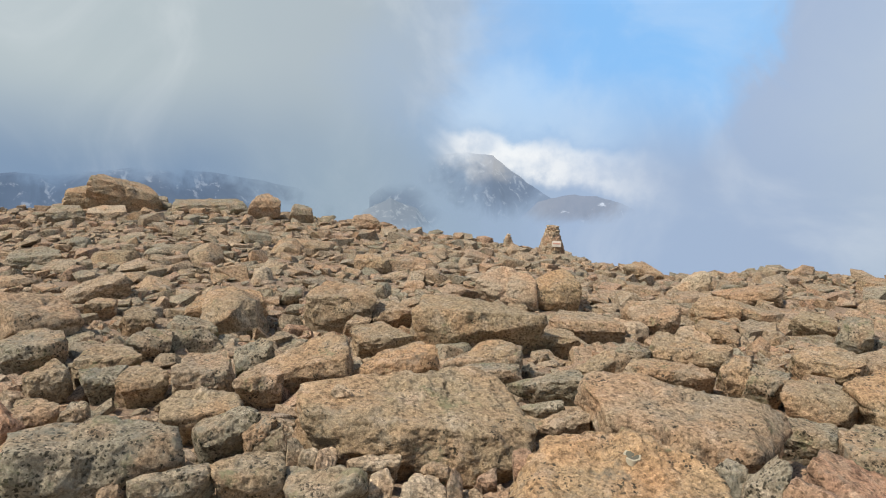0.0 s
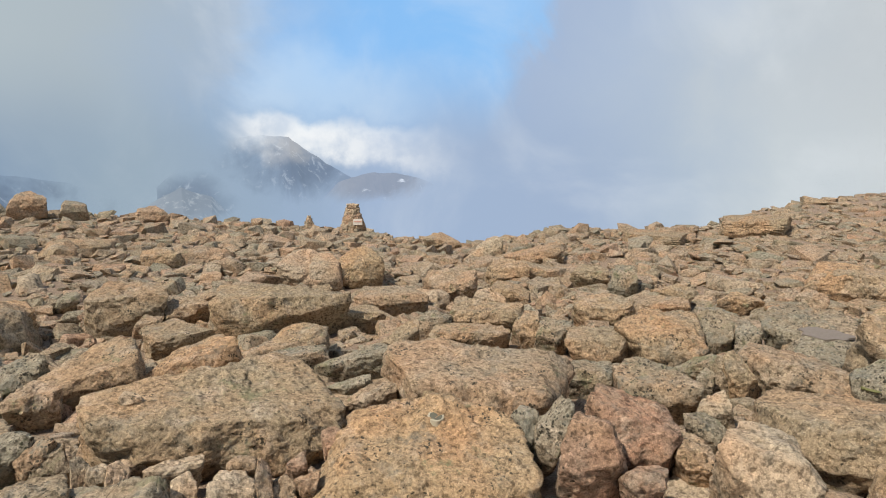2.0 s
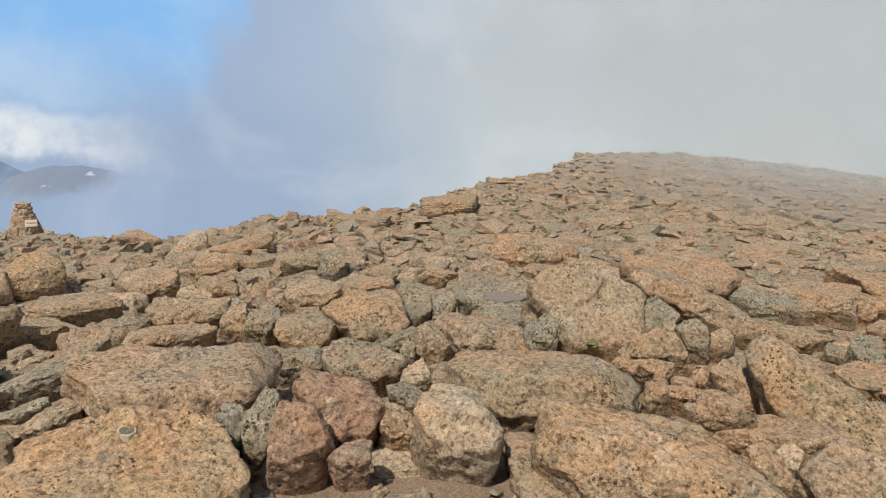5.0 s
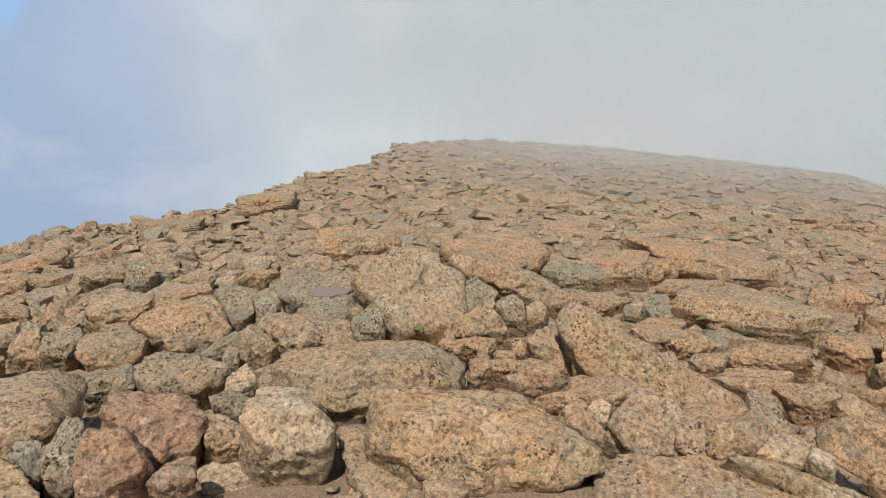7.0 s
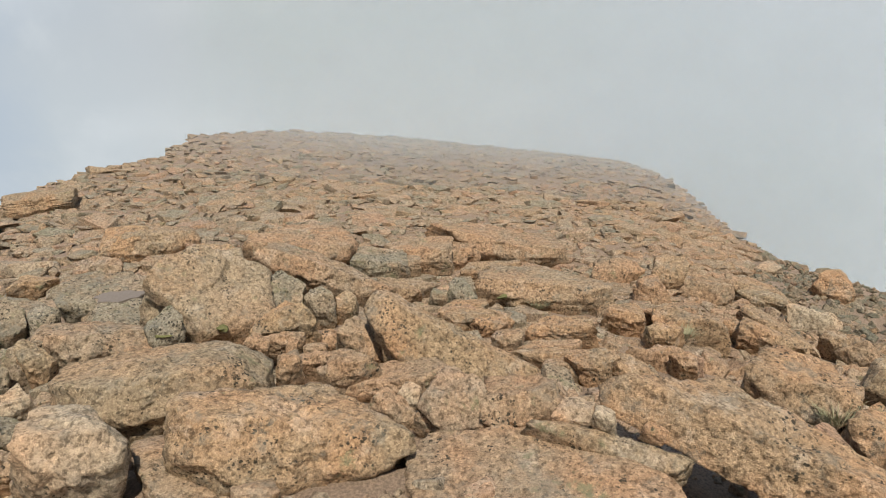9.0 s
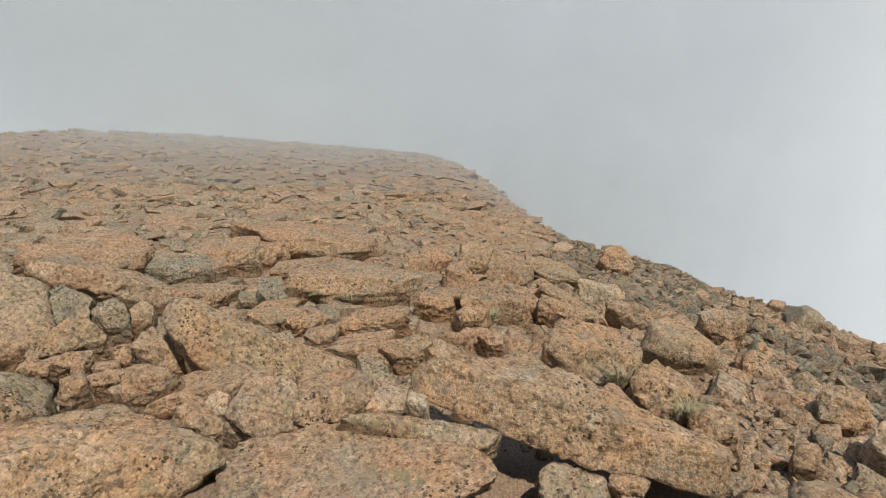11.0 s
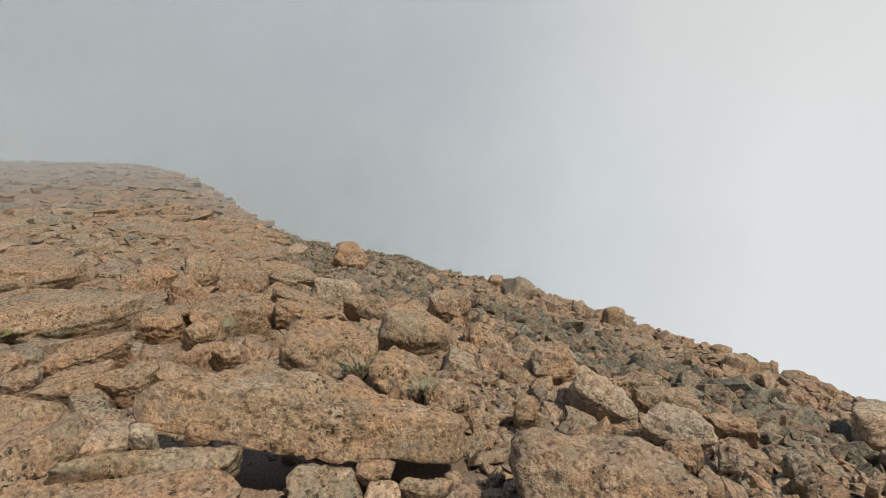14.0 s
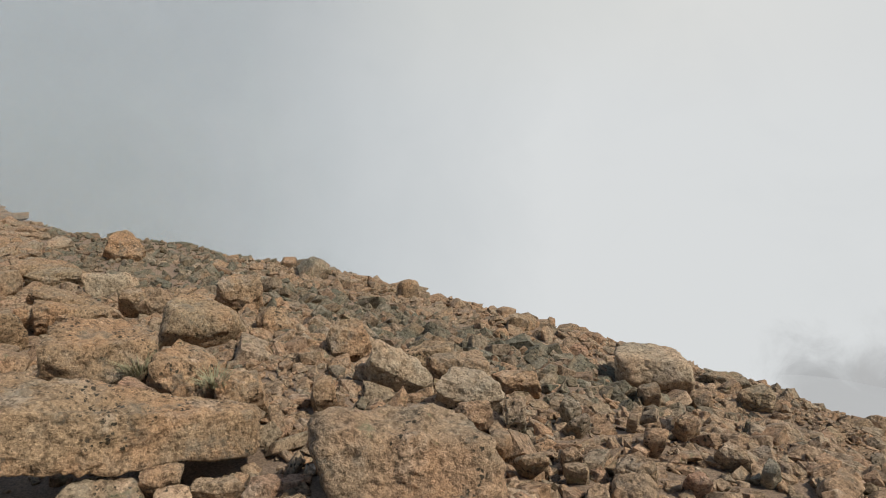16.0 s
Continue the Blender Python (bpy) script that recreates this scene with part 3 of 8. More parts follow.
rock(-3.20, 7.03, -0.576, 27, 80, MAT_TAN, "flat tan granite slab stained by dark lichen",
     [(127, 76, 0.08), (153, 21, 0.152), (-140, -11, 0.17), (-86, 21, 0.14), (11, 33, 0.122), (72, -19, 0.162), (153, -24, 0.17), (0, -90, 0.243), (-25, 0, 0.212)])
rock(-2.49, 6.69, -0.547, 28, 80, MAT_GREY, "flat grey granite slab patched with grey-green lichen",
     [(94, 80, 0.069), (156, 21, 0.165), (172, -24, 0.186), (-100, 8, 0.2), (4, 36, 0.139), (55, 11, 0.184), (149, -24, 0.186), (0, -90, 0.264), (-20, 0, 0.26)])
rock(-1.19, 11.60, -0.841, 29, 80, MAT_TAN, "angular tan granite boulder stained by dark lichen",
     [(170, 79, 0.113), (174, 20, 0.194), (170, -24, 0.231), (-96, 7, 0.274), (-50, 30, 0.233), (43, 28, 0.205), (135, -19, 0.298), (0, -90, 0.207), (-6, 0, 0.32)])
rock(-2.70, 6.18, -0.523, 30, 80, MAT_GREY, "flat grey granite slab patched with grey-green lichen",
     [(89, 78, 0.068), (152, 21, 0.168), (-171, -21, 0.193), (-76, 26, 0.129), (-2, 37, 0.147), (72, -13, 0.177), (164, -24, 0.177), (0, -90, 0.271), (-24, 0, 0.235)])
rock(-1.55, 5.55, -0.438, 31, 80, MAT_GREY, "small broken grey granite stone patched with grey-green lichen between boulders",
     [(-140, 64, 0.083), (174, 21, 0.116), (-109, -4, 0.161), (-37, 37, 0.152), (38, 25, 0.164), (101, -11, 0.125), (125, -19, 0.132), (169, -24, 0.15), (0, -90, 0.287), (-16, 0, 0.168)])
rock(-3.94, 7.72, -0.626, 32, 80, MAT_TAN, "flat tan granite slab stained by dark lichen",
     [(106, 86, 0.054), (152, 20, 0.147), (-170, -20, 0.17), (-87, 22, 0.121), (-8, 37, 0.106), (65, -3, 0.159), (152, -24, 0.146), (0, -90, 0.22), (-27, 0, 0.199)])
rock(-1.94, 8.86, -0.727, 33, 80, MAT_GREY, "small broken grey granite stone patched with grey-green lichen between boulders",
     [(-144, 74, 0.064), (172, 20, 0.108), (-157, -20, 0.149), (-67, 25, 0.089), (33, 30, 0.113), (83, -16, 0.116), (165, -24, 0.107), (0, -90, 0.209), (-12, 0, 0.154)])
rock(-0.09, 4.19, -0.219, 34, 80, MAT_TAN, "flat tan granite slab stained by dark lichen",
     [(148.4, 76.6, 0.153), (174.8, 21.5, 0.448), (-105.7, -4.5, 0.828), (-77, 12.2, 0.724), (-24.5, 36.6, 0.229), (-21.8, 37.1, 0.214), (35.7, 32.1, 0.47), (57.3, 21.9, 0.534), (74.8, 9.9, 0.613), (102.7, -9.9, 0.799), (146.8, -21.2, 0.737), (168.7, -24, 0.616), (-175.1, -24, 0.544), (-154.5, -21.6, 0.64), (0, -90, 0.404), (-2.6, 0, 0.584)])
rock(-0.32, 5.48, -0.432, 35, 80, MAT_OCHRE, "angular ochre granite boulder with pitted crust",
     [(-97, 75, 0.095), (-178, 22, 0.146), (-150, -20, 0.308), (-60, 24, 0.218), (-16, 38, 0.207), (58, 21, 0.32), (89, 1, 0.351), (170, -24, 0.159), (177, -24, 0.162), (0, -90, 0.304), (-4, 0, 0.222)])
rock(-0.78, 3.59, -0.377, 36, 80, MAT_PALE, "small broken pale granite stone with coarse fresh grain between boulders",
     [(138, 33, 0.069), (151, 20, 0.063), (-103, 3, 0.051), (-49, 33, 0.126), (48, 20, 0.088), (80, -6, 0.048), (0, -90, 0.175), (-14, 0, 0.07)])
rock(-0.68, 3.54, -0.294, 37, 80, MAT_PALE, "small broken pale granite stone with coarse fresh grain between boulders",
     [(109, 77, 0.058), (163, 22, 0.054), (-141, -16, 0.046), (-44, 34, 0.057), (79, -1, 0.041), (161, -24, 0.048), (0, -90, 0.251), (-12, 0, 0.069)])
rock(-0.67, 3.83, -0.325, 38, 80, MAT_ROSE, "small broken rose-tan granite stone with dark lichen specks between boulders",
     [(79, 66, 0.046), (159, 21, 0.062), (-104, -5, 0.052), (-47, 33, 0.059), (49, 22, 0.056), (134, -20, 0.067), (-166, -22, 0.053), (0, -90, 0.261), (-11, 0, 0.086)])
rock(-0.54, 3.72, -0.333, 39, 80, MAT_PALE, "small broken pale granite stone with coarse fresh grain between boulders",
     [(87, 83, 0.043), (168, 22, 0.066), (-113, -6, 0.067), (-47, 32, 0.053), (40, 27, 0.058), (111, -13, 0.067), (176, -24, 0.055), (0, -90, 0.234), (-10, 0, 0.08)])
rock(-0.58, 3.43, -0.300, 40, 80, MAT_PALE, "small broken pale granite stone with coarse fresh grain between boulders",
     [(136, 47, 0.078), (157, 21, 0.068), (-124, -10, 0.055), (-96, 12, 0.06), (-57, 29, 0.085), (44, 24, 0.091), (89, -16, 0.044), (0, -90, 0.224), (-11, 0, 0.072)])
rock(-0.32, 3.52, -0.299, 41, 80, MAT_PALE, "small broken pale granite stone with coarse fresh grain between boulders",
     [(46, 89, 0.045), (173, 23, 0.065), (-111, -6, 0.144), (-17, 38, 0.054), (-8, 39, 0.052), (93, -15, 0.135), (163, -24, 0.062), (180, -24, 0.055), (0, -90, 0.235), (-7, 0, 0.069)])
rock(-0.26, 3.30, -0.353, 42, 80, MAT_PALE, "small broken pale granite stone with coarse fresh grain between boulders",
     [(175, 54, 0.078), (174, 23, 0.064), (-94, 5, 0.069), (-34, 35, 0.103), (71, 10, 0.075), (93, -14, 0.05), (0, -90, 0.146), (-6, 0, 0.073)])
rock(-0.04, 3.26, -0.340, 43, 80, MAT_PALE, "small broken pale granite stone with coarse fresh grain between boulders",
     [(128, 69, 0.08), (171, 23, 0.1), (-92, 5, 0.115), (-69, 18, 0.105), (15, 37, 0.117), (49, 27, 0.122), (97, -12, 0.116), (0, -90, 0.156), (-2, 0, 0.125)])
rock(0.02, 3.38, -0.255, 44, 80, MAT_ROSE, "small broken rose-tan granite stone with dark lichen specks between boulders",
     [(104, 83, 0.047), (176, 22, 0.053), (-90, 4, 0.071), (-44, 30, 0.059), (32, 34, 0.059), (92, -4, 0.072), (-178, -24, 0.046), (0, -90, 0.257), (-1, 0, 0.068)])
rock(0.12, 3.10, -0.253, 45, 80, MAT_ROSE, "small broken rose-tan granite stone with dark lichen specks between boulders",
     [(106, 36, 0.075), (153, 19, 0.06), (-93, -4, 0.033), (-82, 14, 0.059), (19, 37, 0.137), (91, 0, 0.044), (-125, -15, 0.048), (0, -90, 0.24), (0, 0, 0.068)])
rock(0.21, 3.11, -0.333, 46, 80, MAT_ROSE, "small broken rose-tan granite stone with dark lichen specks between boulders",
     [(174, 49, 0.075), (179, 23, 0.063), (-87, 4, 0.057), (-13, 38, 0.112), (51, 28, 0.096), (100, -11, 0.048), (0, -90, 0.158), (2, 0, 0.068)])
rock(0.30, 3.28, -0.252, 47, 80, MAT_PINK, "small broken reddish pink granite stone with smooth broken faces between boulders",
     [(-86, 63, 0.054), (-164, 23, 0.047), (-128, -17, 0.045), (-40, 30, 0.048), (93, 2, 0.047), (-175, -24, 0.036), (0, -90, 0.245), (4, 0, 0.056)])
rock(0.34, 3.09, -0.254, 48, 80, MAT_ROSE, "small broken rose-tan granite stone with dark lichen specks between boulders",
     [(-90, 87, 0.051), (-174, 23, 0.05), (-125, -16, 0.047), (-21, 36, 0.05), (104, -14, 0.037), (-175, -24, 0.04), (0, -90, 0.238), (4, 0, 0.062)])
rock(0.49, 3.40, -0.221, 49, 16, MAT_PINK, "rounded reddish pink granite boulder with smooth broken faces between boulders",
     [(-163, 63, 0.073), (-171, 23, 0.06), (-87, -6, 0.046), (-45, 26, 0.084), (50, 30, 0.082), (132, -15, 0.06), (-161, -24, 0.073), (0, -90, 0.295), (7, 0, 0.071)])
rock(-0.57, 3.93, -0.064, 50, 80, MAT_PALE, "small broken pale granite stone with coarse fresh grain between boulders",
     [(82, 76, 0.051), (165, 21, 0.057), (-132, -14, 0.057), (-80, 15, 0.057), (27, 33, 0.057), (83, -6, 0.06), (166, -24, 0.047), (0, -90, 0.07), (-10, 0, 0.076)])
rock(1.09, 3.36, -0.217, 51, 80, MAT_OCHRE, "flat ochre granite slab with pitted crust",
     [(-168.9, 71.3, 0.172), (-164.4, 23.8, 0.485), (-71.5, 20.8, 0.532), (-27.4, 30, 0.335), (-6.8, 36.3, 0.239), (18.2, 38.6, 0.163), (33.8, 37.4, 0.175), (75.6, 22.3, 0.325), (92.6, 10.8, 0.396), (119, -5.6, 0.604), (0, -90, 0.309), (16.4, 0, 0.465)])
rock(1.64, 4.20, -0.188, 52, 80, MAT_TAN, "flat tan granite slab stained by dark lichen",
     [(172.7, 82.4, 0.12), (-161.4, 22.1, 0.501), (-95.2, -10.9, 0.593), (-48.3, 16.4, 0.564), (1.9, 37.2, 0.227), (18.9, 38.7, 0.149), (23.9, 38.6, 0.157), (113.4, 10.9, 0.61), (121.4, -9.2, 0.601), (177.1, -22.5, 0.603), (-148.5, -23.8, 0.571), (0, -90, 0.463), (20, 0, 0.465)])
rock(0.44, 5.63, -0.532, 53, 80, MAT_GREY, "flat grey granite slab patched with grey-green lichen",
     [(-78, 86, 0.053), (-175, 22, 0.115), (-132, -18, 0.238), (-43, 29, 0.175), (4, 39, 0.112), (88, 5, 0.317), (173, -24, 0.129), (-173, -24, 0.119), (0, -90, 0.25), (3, 0, 0.153)])
rock(0.98, 5.43, -0.537, 54, 80, MAT_GREY, "flat grey granite slab patched with grey-green lichen",
     [(-81, 79, 0.048), (-166, 22, 0.105), (-143, -22, 0.172), (-16, 36, 0.067), (105, -8, 0.238), (-176, -24, 0.105), (-164, -24, 0.109), (0, -90, 0.24), (9, 0, 0.166)])
rock(0.82, 4.63, -0.421, 55, 80, MAT_GREY, "small broken grey granite stone patched with grey-green lichen between boulders",
     [(-85, 77, 0.048), (-166, 22, 0.066), (-145, -22, 0.087), (-6, 38, 0.061), (86, 10, 0.124), (176, -24, 0.053), (0, -90, 0.252), (9, 0, 0.079)])
rock(0.92, 4.32, -0.358, 56, 80, MAT_TAN, "small broken tan granite stone stained by dark lichen between boulders",
     [(-77, 70, 0.049), (-161, 22, 0.105), (-146, -23, 0.132), (-25, 33, 0.076), (93, 6, 0.136), (179, -24, 0.103), (0, -90, 0.279), (11, 0, 0.162)])
rock(0.45, 6.13, -0.551, 57, 80, MAT_TAN, "flat tan granite slab stained by dark lichen",
     [(-83, 80, 0.057), (-173, 22, 0.248), (-131, -17, 0.428), (-36, 32, 0.093), (23, 37, 0.196), (96, 3, 0.362), (-178, -24, 0.237), (0, -90, 0.289), (3, 0, 0.287)])
rock(0.35, 7.33, -0.527, 58, 80, MAT_TAN, "angular tan granite boulder stained by dark lichen",
     [(54.6, 88.6, 0.143), (-178.5, 20.9, 0.306), (-108.1, -8.8, 0.632), (-75, 10.3, 0.556), (-4.2, 38.5, 0.371), (29.4, 35.4, 0.338), (44.6, 30.5, 0.401), (126.6, -14.4, 0.79), (172.9, -24, 0.365), (175, -24.1, 0.367), (-150.2, -21.7, 0.482), (0, -90, 0.401), (1.9, 0, 0.507)])
rock(-1.14, 7.93, -0.562, 59, 80, MAT_TAN, "angular tan granite boulder stained by dark lichen",
     [(177, 80, 0.167), (172, 21, 0.28), (-119, -9, 0.43), (-73, 19, 0.346), (20, 35, 0.305), (62, 14, 0.364), (89, -18, 0.364), (156, -23, 0.344), (-173, -23, 0.388), (0, -90, 0.379), (-9, 0, 0.459)])
rock(-0.58, 7.94, -0.663, 60, 80, MAT_TAN, "flat tan granite slab stained by dark lichen",
     [(-149, 81, 0.085), (177, 21, 0.206), (-107, -6, 0.226), (-64, 23, 0.188), (24, 35, 0.155), (72, 10, 0.226), (151, -22, 0.235), (-177, -24, 0.241), (0, -90, 0.26), (-5, 0, 0.289)])
rock(-0.88, 7.37, -0.660, 61, 80, MAT_TAN, "flat tan granite slab stained by dark lichen",
     [(-150, 81, 0.066), (175, 21, 0.115), (-169, -23, 0.136), (-75, 17, 0.106), (35, 31, 0.108), (89, -18, 0.122), (166, -24, 0.114), (0, -90, 0.237), (-8, 0, 0.183)])
rock(-0.64, 6.72, -0.569, 62, 80, MAT_TAN, "flat tan granite slab stained by dark lichen",
     [(-152, 87, 0.074), (174, 21, 0.277), (-99, -2, 0.215), (-37, 34, 0.171), (44, 27, 0.187), (158, -23, 0.305), (172, -24, 0.279), (-119, -10, 0.282), (0, -90, 0.272), (-6, 0, 0.372)])
rock(1.04, 10.03, -0.746, 63, 80, MAT_PALE, "flat pale granite slab with coarse fresh grain",
     [(162, 62, 0.171), (-179, 20, 0.398), (-155, -23, 0.499), (-64, 16, 0.309), (-17, 37, 0.247), (27, 37, 0.233), (98, -3, 0.435), (-178, -24, 0.503), (0, -90, 0.321), (5, 0, 0.439)])
rock(1.23, 9.76, -0.787, 64, 16, MAT_PALE, "rounded pale granite boulder with coarse fresh grain",
     [(-178, 67, 0.152), (-174, 20, 0.183), (-88, -12, 0.252), (-67, 13, 0.216), (-19, 36, 0.266), (74, 17, 0.235), (97, 3, 0.267), (-174, -24, 0.266), (0, -90, 0.305), (7, 0, 0.285)])
rock(1.78, 9.87, -0.796, 65, 16, MAT_OCHRE, "rounded ochre granite boulder with pitted crust",
     [(-151, 72, 0.191), (-168, 21, 0.246), (-85, -9, 0.354), (-53, 20, 0.306), (7, 39, 0.41), (78, 16, 0.322), (104, -11, 0.384), (180, -24, 0.323), (-160, -24, 0.36), (0, -90, 0.322), (10, 0, 0.394)])
rock(4.48, 11.55, -1.083, 66, 80, MAT_PALE, "angular pale granite boulder with coarse fresh grain",
     [(-69, 54, 0.182), (-144, 20, 0.229), (-147, -24, 0.309), (-38, 22, 0.238), (86, 18, 0.267), (111, 5, 0.291), (-164, -24, 0.282), (0, -90, 0.224), (21, 0, 0.376)])
rock(3.91, 9.19, -0.827, 67, 80, MAT_TAN, "angular tan granite boulder stained by dark lichen",
     [(-139, 80, 0.117), (-156, 20, 0.203), (-98, -13, 0.336), (-41, 19, 0.228), (61, 32, 0.207), (100, 10, 0.293), (-163, -24, 0.236), (0, -90, 0.231), (23, 0, 0.332)])
rock(5.03, 10.43, -0.897, 68, 80, MAT_ROSE, "angular rose-tan granite boulder with dark lichen specks",
     [(-69, 74, 0.1), (-149, 20, 0.248), (-115, -19, 0.381), (8, 37, 0.272), (103, 10, 0.349), (-164, -24, 0.266), (0, -90, 0.195), (25, 0, 0.415)])
rock(4.56, 14.53, -1.428, 69, 80, MAT_TAN, "flat tan granite slab stained by dark lichen",
     [(148, 76, 0.109), (-167, 20, 0.28), (-154, -24, 0.295), (-36, 26, 0.262), (67, 27, 0.182), (168, -21, 0.378), (0, -90, 0.218), (17, 0, 0.429)])
rock(1.33, 7.28, -0.700, 70, 80, MAT_TAN, "flat tan granite slab stained by dark lichen",
     [(89, 88, 0.053), (-171, 21, 0.169), (-151, -23, 0.192), (-28, 33, 0.108), (73, 20, 0.186), (170, -23, 0.204), (-161, -24, 0.17), (0, -90, 0.262), (10, 0, 0.28)])
rock(0.86, 7.41, -0.720, 71, 80, MAT_GREY, "small broken grey granite stone patched with grey-green lichen between boulders",
     [(-85, 75, 0.051), (-168, 21, 0.095), (-89, -11, 0.147), (-3, 38, 0.089), (93, 14, 0.162), (178, -24, 0.08), (0, -90, 0.237), (6, 0, 0.118)])
rock(1.85, 8.23, -0.797, 72, 80, MAT_TAN, "flat tan granite slab stained by dark lichen",
     [(-60, 89, 0.062), (-168, 21, 0.249), (-85, -15, 0.399), (-69, 7, 0.361), (31, 37, 0.192), (106, -1, 0.528), (-178, -24, 0.279), (-166, -24, 0.272), (0, -90, 0.296), (12, 0, 0.43)])
rock(2.17, 6.06, -0.613, 73, 80, MAT_OCHRE, "flat ochre granite slab with pitted crust",
     [(-4, 89, 0.053), (-161, 21, 0.168), (-158, -24, 0.178), (-44, 20, 0.257), (31, 38, 0.153), (93, 12, 0.259), (-164, -24, 0.18), (0, -90, 0.259), (19, 0, 0.282)])
rock(2.50, 6.80, -0.654, 74, 80, MAT_TAN, "flat tan granite slab stained by dark lichen",
     [(-176, 75, 0.096), (-162, 21, 0.167), (-123, -20, 0.253), (-68, 13, 0.227), (24, 39, 0.196), (82, 21, 0.216), (136, -11, 0.249), (-161, -24, 0.207), (0, -90, 0.299), (19, 0, 0.241)])
rock(2.81, 6.01, -0.572, 75, 80, MAT_TAN, "small broken tan granite stone stained by dark lichen between boulders",
     [(-116, 61, 0.079), (-148, 21, 0.098), (-115, -19, 0.141), (-43, 17, 0.097), (43, 37, 0.125), (117, -7, 0.117), (-165, -24, 0.109), (0, -90, 0.262), (24, 0, 0.133)])
rock(2.91, 5.56, -0.523, 76, 80, MAT_GREY, "small broken grey granite stone patched with grey-green lichen between boulders",
     [(-111, 79, 0.086), (-150, 21, 0.11), (-134, -23, 0.14), (-60, 14, 0.163), (34, 38, 0.133), (122, -12, 0.13), (169, -19, 0.125), (0, -90, 0.282), (27, 0, 0.163)])
rock(3.12, 5.13, -0.484, 77, 80, MAT_TAN, "angular tan granite boulder stained by dark lichen",
     [(-85, 85, 0.078), (-148, 21, 0.186), (-68, -17, 0.265), (-53, 5, 0.287), (26, 39, 0.196), (116, 20, 0.322), (141, -9, 0.256), (-161, -24, 0.231), (-139, -24, 0.232), (0, -90, 0.309), (30, 0, 0.287)])
rock(3.72, 4.93, -0.428, 78, 80, MAT_OCHRE, "flat ochre granite slab with pitted crust",
     [(-149, 78, 0.135), (-144, 21, 0.269), (-104, -19, 0.383), (-25, 21, 0.366), (27, 38, 0.307), (109, 14, 0.31), (129, 1, 0.302), (-169, -22, 0.356), (-142, -24, 0.353), (0, -90, 0.373), (36, 0, 0.377)])
rock(3.92, 6.46, -0.618, 79, 80, MAT_TAN, "flat tan granite slab stained by dark lichen",
     [(-105, 84, 0.08), (-148, 21, 0.231), (-87, -12, 0.303), (-44, 12, 0.254), (15, 38, 0.149), (108, 10, 0.306), (178, -21, 0.305), (-142, -24, 0.252), (0, -90, 0.303), (31, 0, 0.316)])
rock(4.82, 6.69, -0.696, 80, 80, MAT_ROSE, "flat rose-tan granite slab with dark lichen specks",
     [(-76, 81, 0.063), (-142, 20, 0.254), (-57, -2, 0.276), (50, 38, 0.106), (116, 7, 0.307), (-152, -24, 0.253), (-124, -23, 0.293), (0, -90, 0.264), (35, 0, 0.32)])
rock(4.33, 5.06, -0.447, 81, 80, MAT_GREY, "flat grey granite slab patched with grey-green lichen",
     [(-138, 49, 0.114), (-139, 21, 0.167), (-57, -18, 0.145), (25, 38, 0.15), (90, 27, 0.116), (132, -2, 0.142), (-160, -23, 0.222), (0, -90, 0.345), (40, 0, 0.18)])
rock(4.45, 4.79, -0.492, 82, 80, MAT_GREY, "small broken grey granite stone patched with grey-green lichen between boulders",
     [(-112, 63, 0.093), (-133, 21, 0.086), (-50, -4, 0.101), (15, 36, 0.138), (111, 16, 0.103), (167, -14, 0.109), (-140, -24, 0.113), (0, -90, 0.267), (42, 0, 0.121)])
rock(5.24, 4.83, -0.465, 83, 80, MAT_GREY, "flat grey granite slab patched with grey-green lichen",
     [(-169.3, 76.5, 0.12), (-136.4, 21.5, 0.431), (-52.5, -18.8, 0.426), (-24.8, 14.2, 0.375), (41.1, 38.5, 0.264), (115.3, 16.3, 0.359), (-154.6, -22.7, 0.579), (-130, -24.2, 0.435), (-126.1, -24.1, 0.443), (0, -90, 0.324), (46.8, 0, 0.485)])
rock(4.03, 3.86, -0.374, 84, 80, MAT_TAN, "angular tan granite boulder stained by dark lichen",
     [(139, 82, 0.091), (-138, 22, 0.165), (-70, -11, 0.317), (-19, 19, 0.361), (40, 39, 0.232), (65, 37, 0.219), (133, 19, 0.401), (-144, -24, 0.237), (-132, -24, 0.193), (-103, -21, 0.245), (0, -90, 0.329), (45, 0, 0.256)])
rock(4.38, 3.46, -0.365, 85, 80, MAT_GREY, "angular grey granite boulder patched with grey-green lichen",
     [(-72, 61, 0.108), (-119, 20, 0.121), (-45, -12, 0.135), (3, 28, 0.146), (124, 13, 0.135), (144, -5, 0.138), (-137, -24, 0.145), (-92, -20, 0.163), (0, -90, 0.325), (51, 0, 0.186)])
rock(2.63, 4.41, -0.451, 86, 80, MAT_GREY, "small broken grey granite stone patched with grey-green lichen between boulders",
     [(50, 89, 0.068), (-150, 22, 0.109), (-63, -1, 0.167), (23, 38, 0.138), (119, 7, 0.168), (-147, -24, 0.119), (0, -90, 0.269), (30, 0, 0.164)])
rock(2.98, 4.02, -0.384, 87, 80, MAT_GREY, "flat grey granite slab patched with grey-green lichen",
     [(-127, 81, 0.09), (-143, 22, 0.26), (-75, -9, 0.309), (-8, 30, 0.244), (45, 38, 0.143), (93, 23, 0.177), (132, -7, 0.302), (-160, -23, 0.294), (-140, -24, 0.298), (0, -90, 0.328), (36, 0, 0.313)])
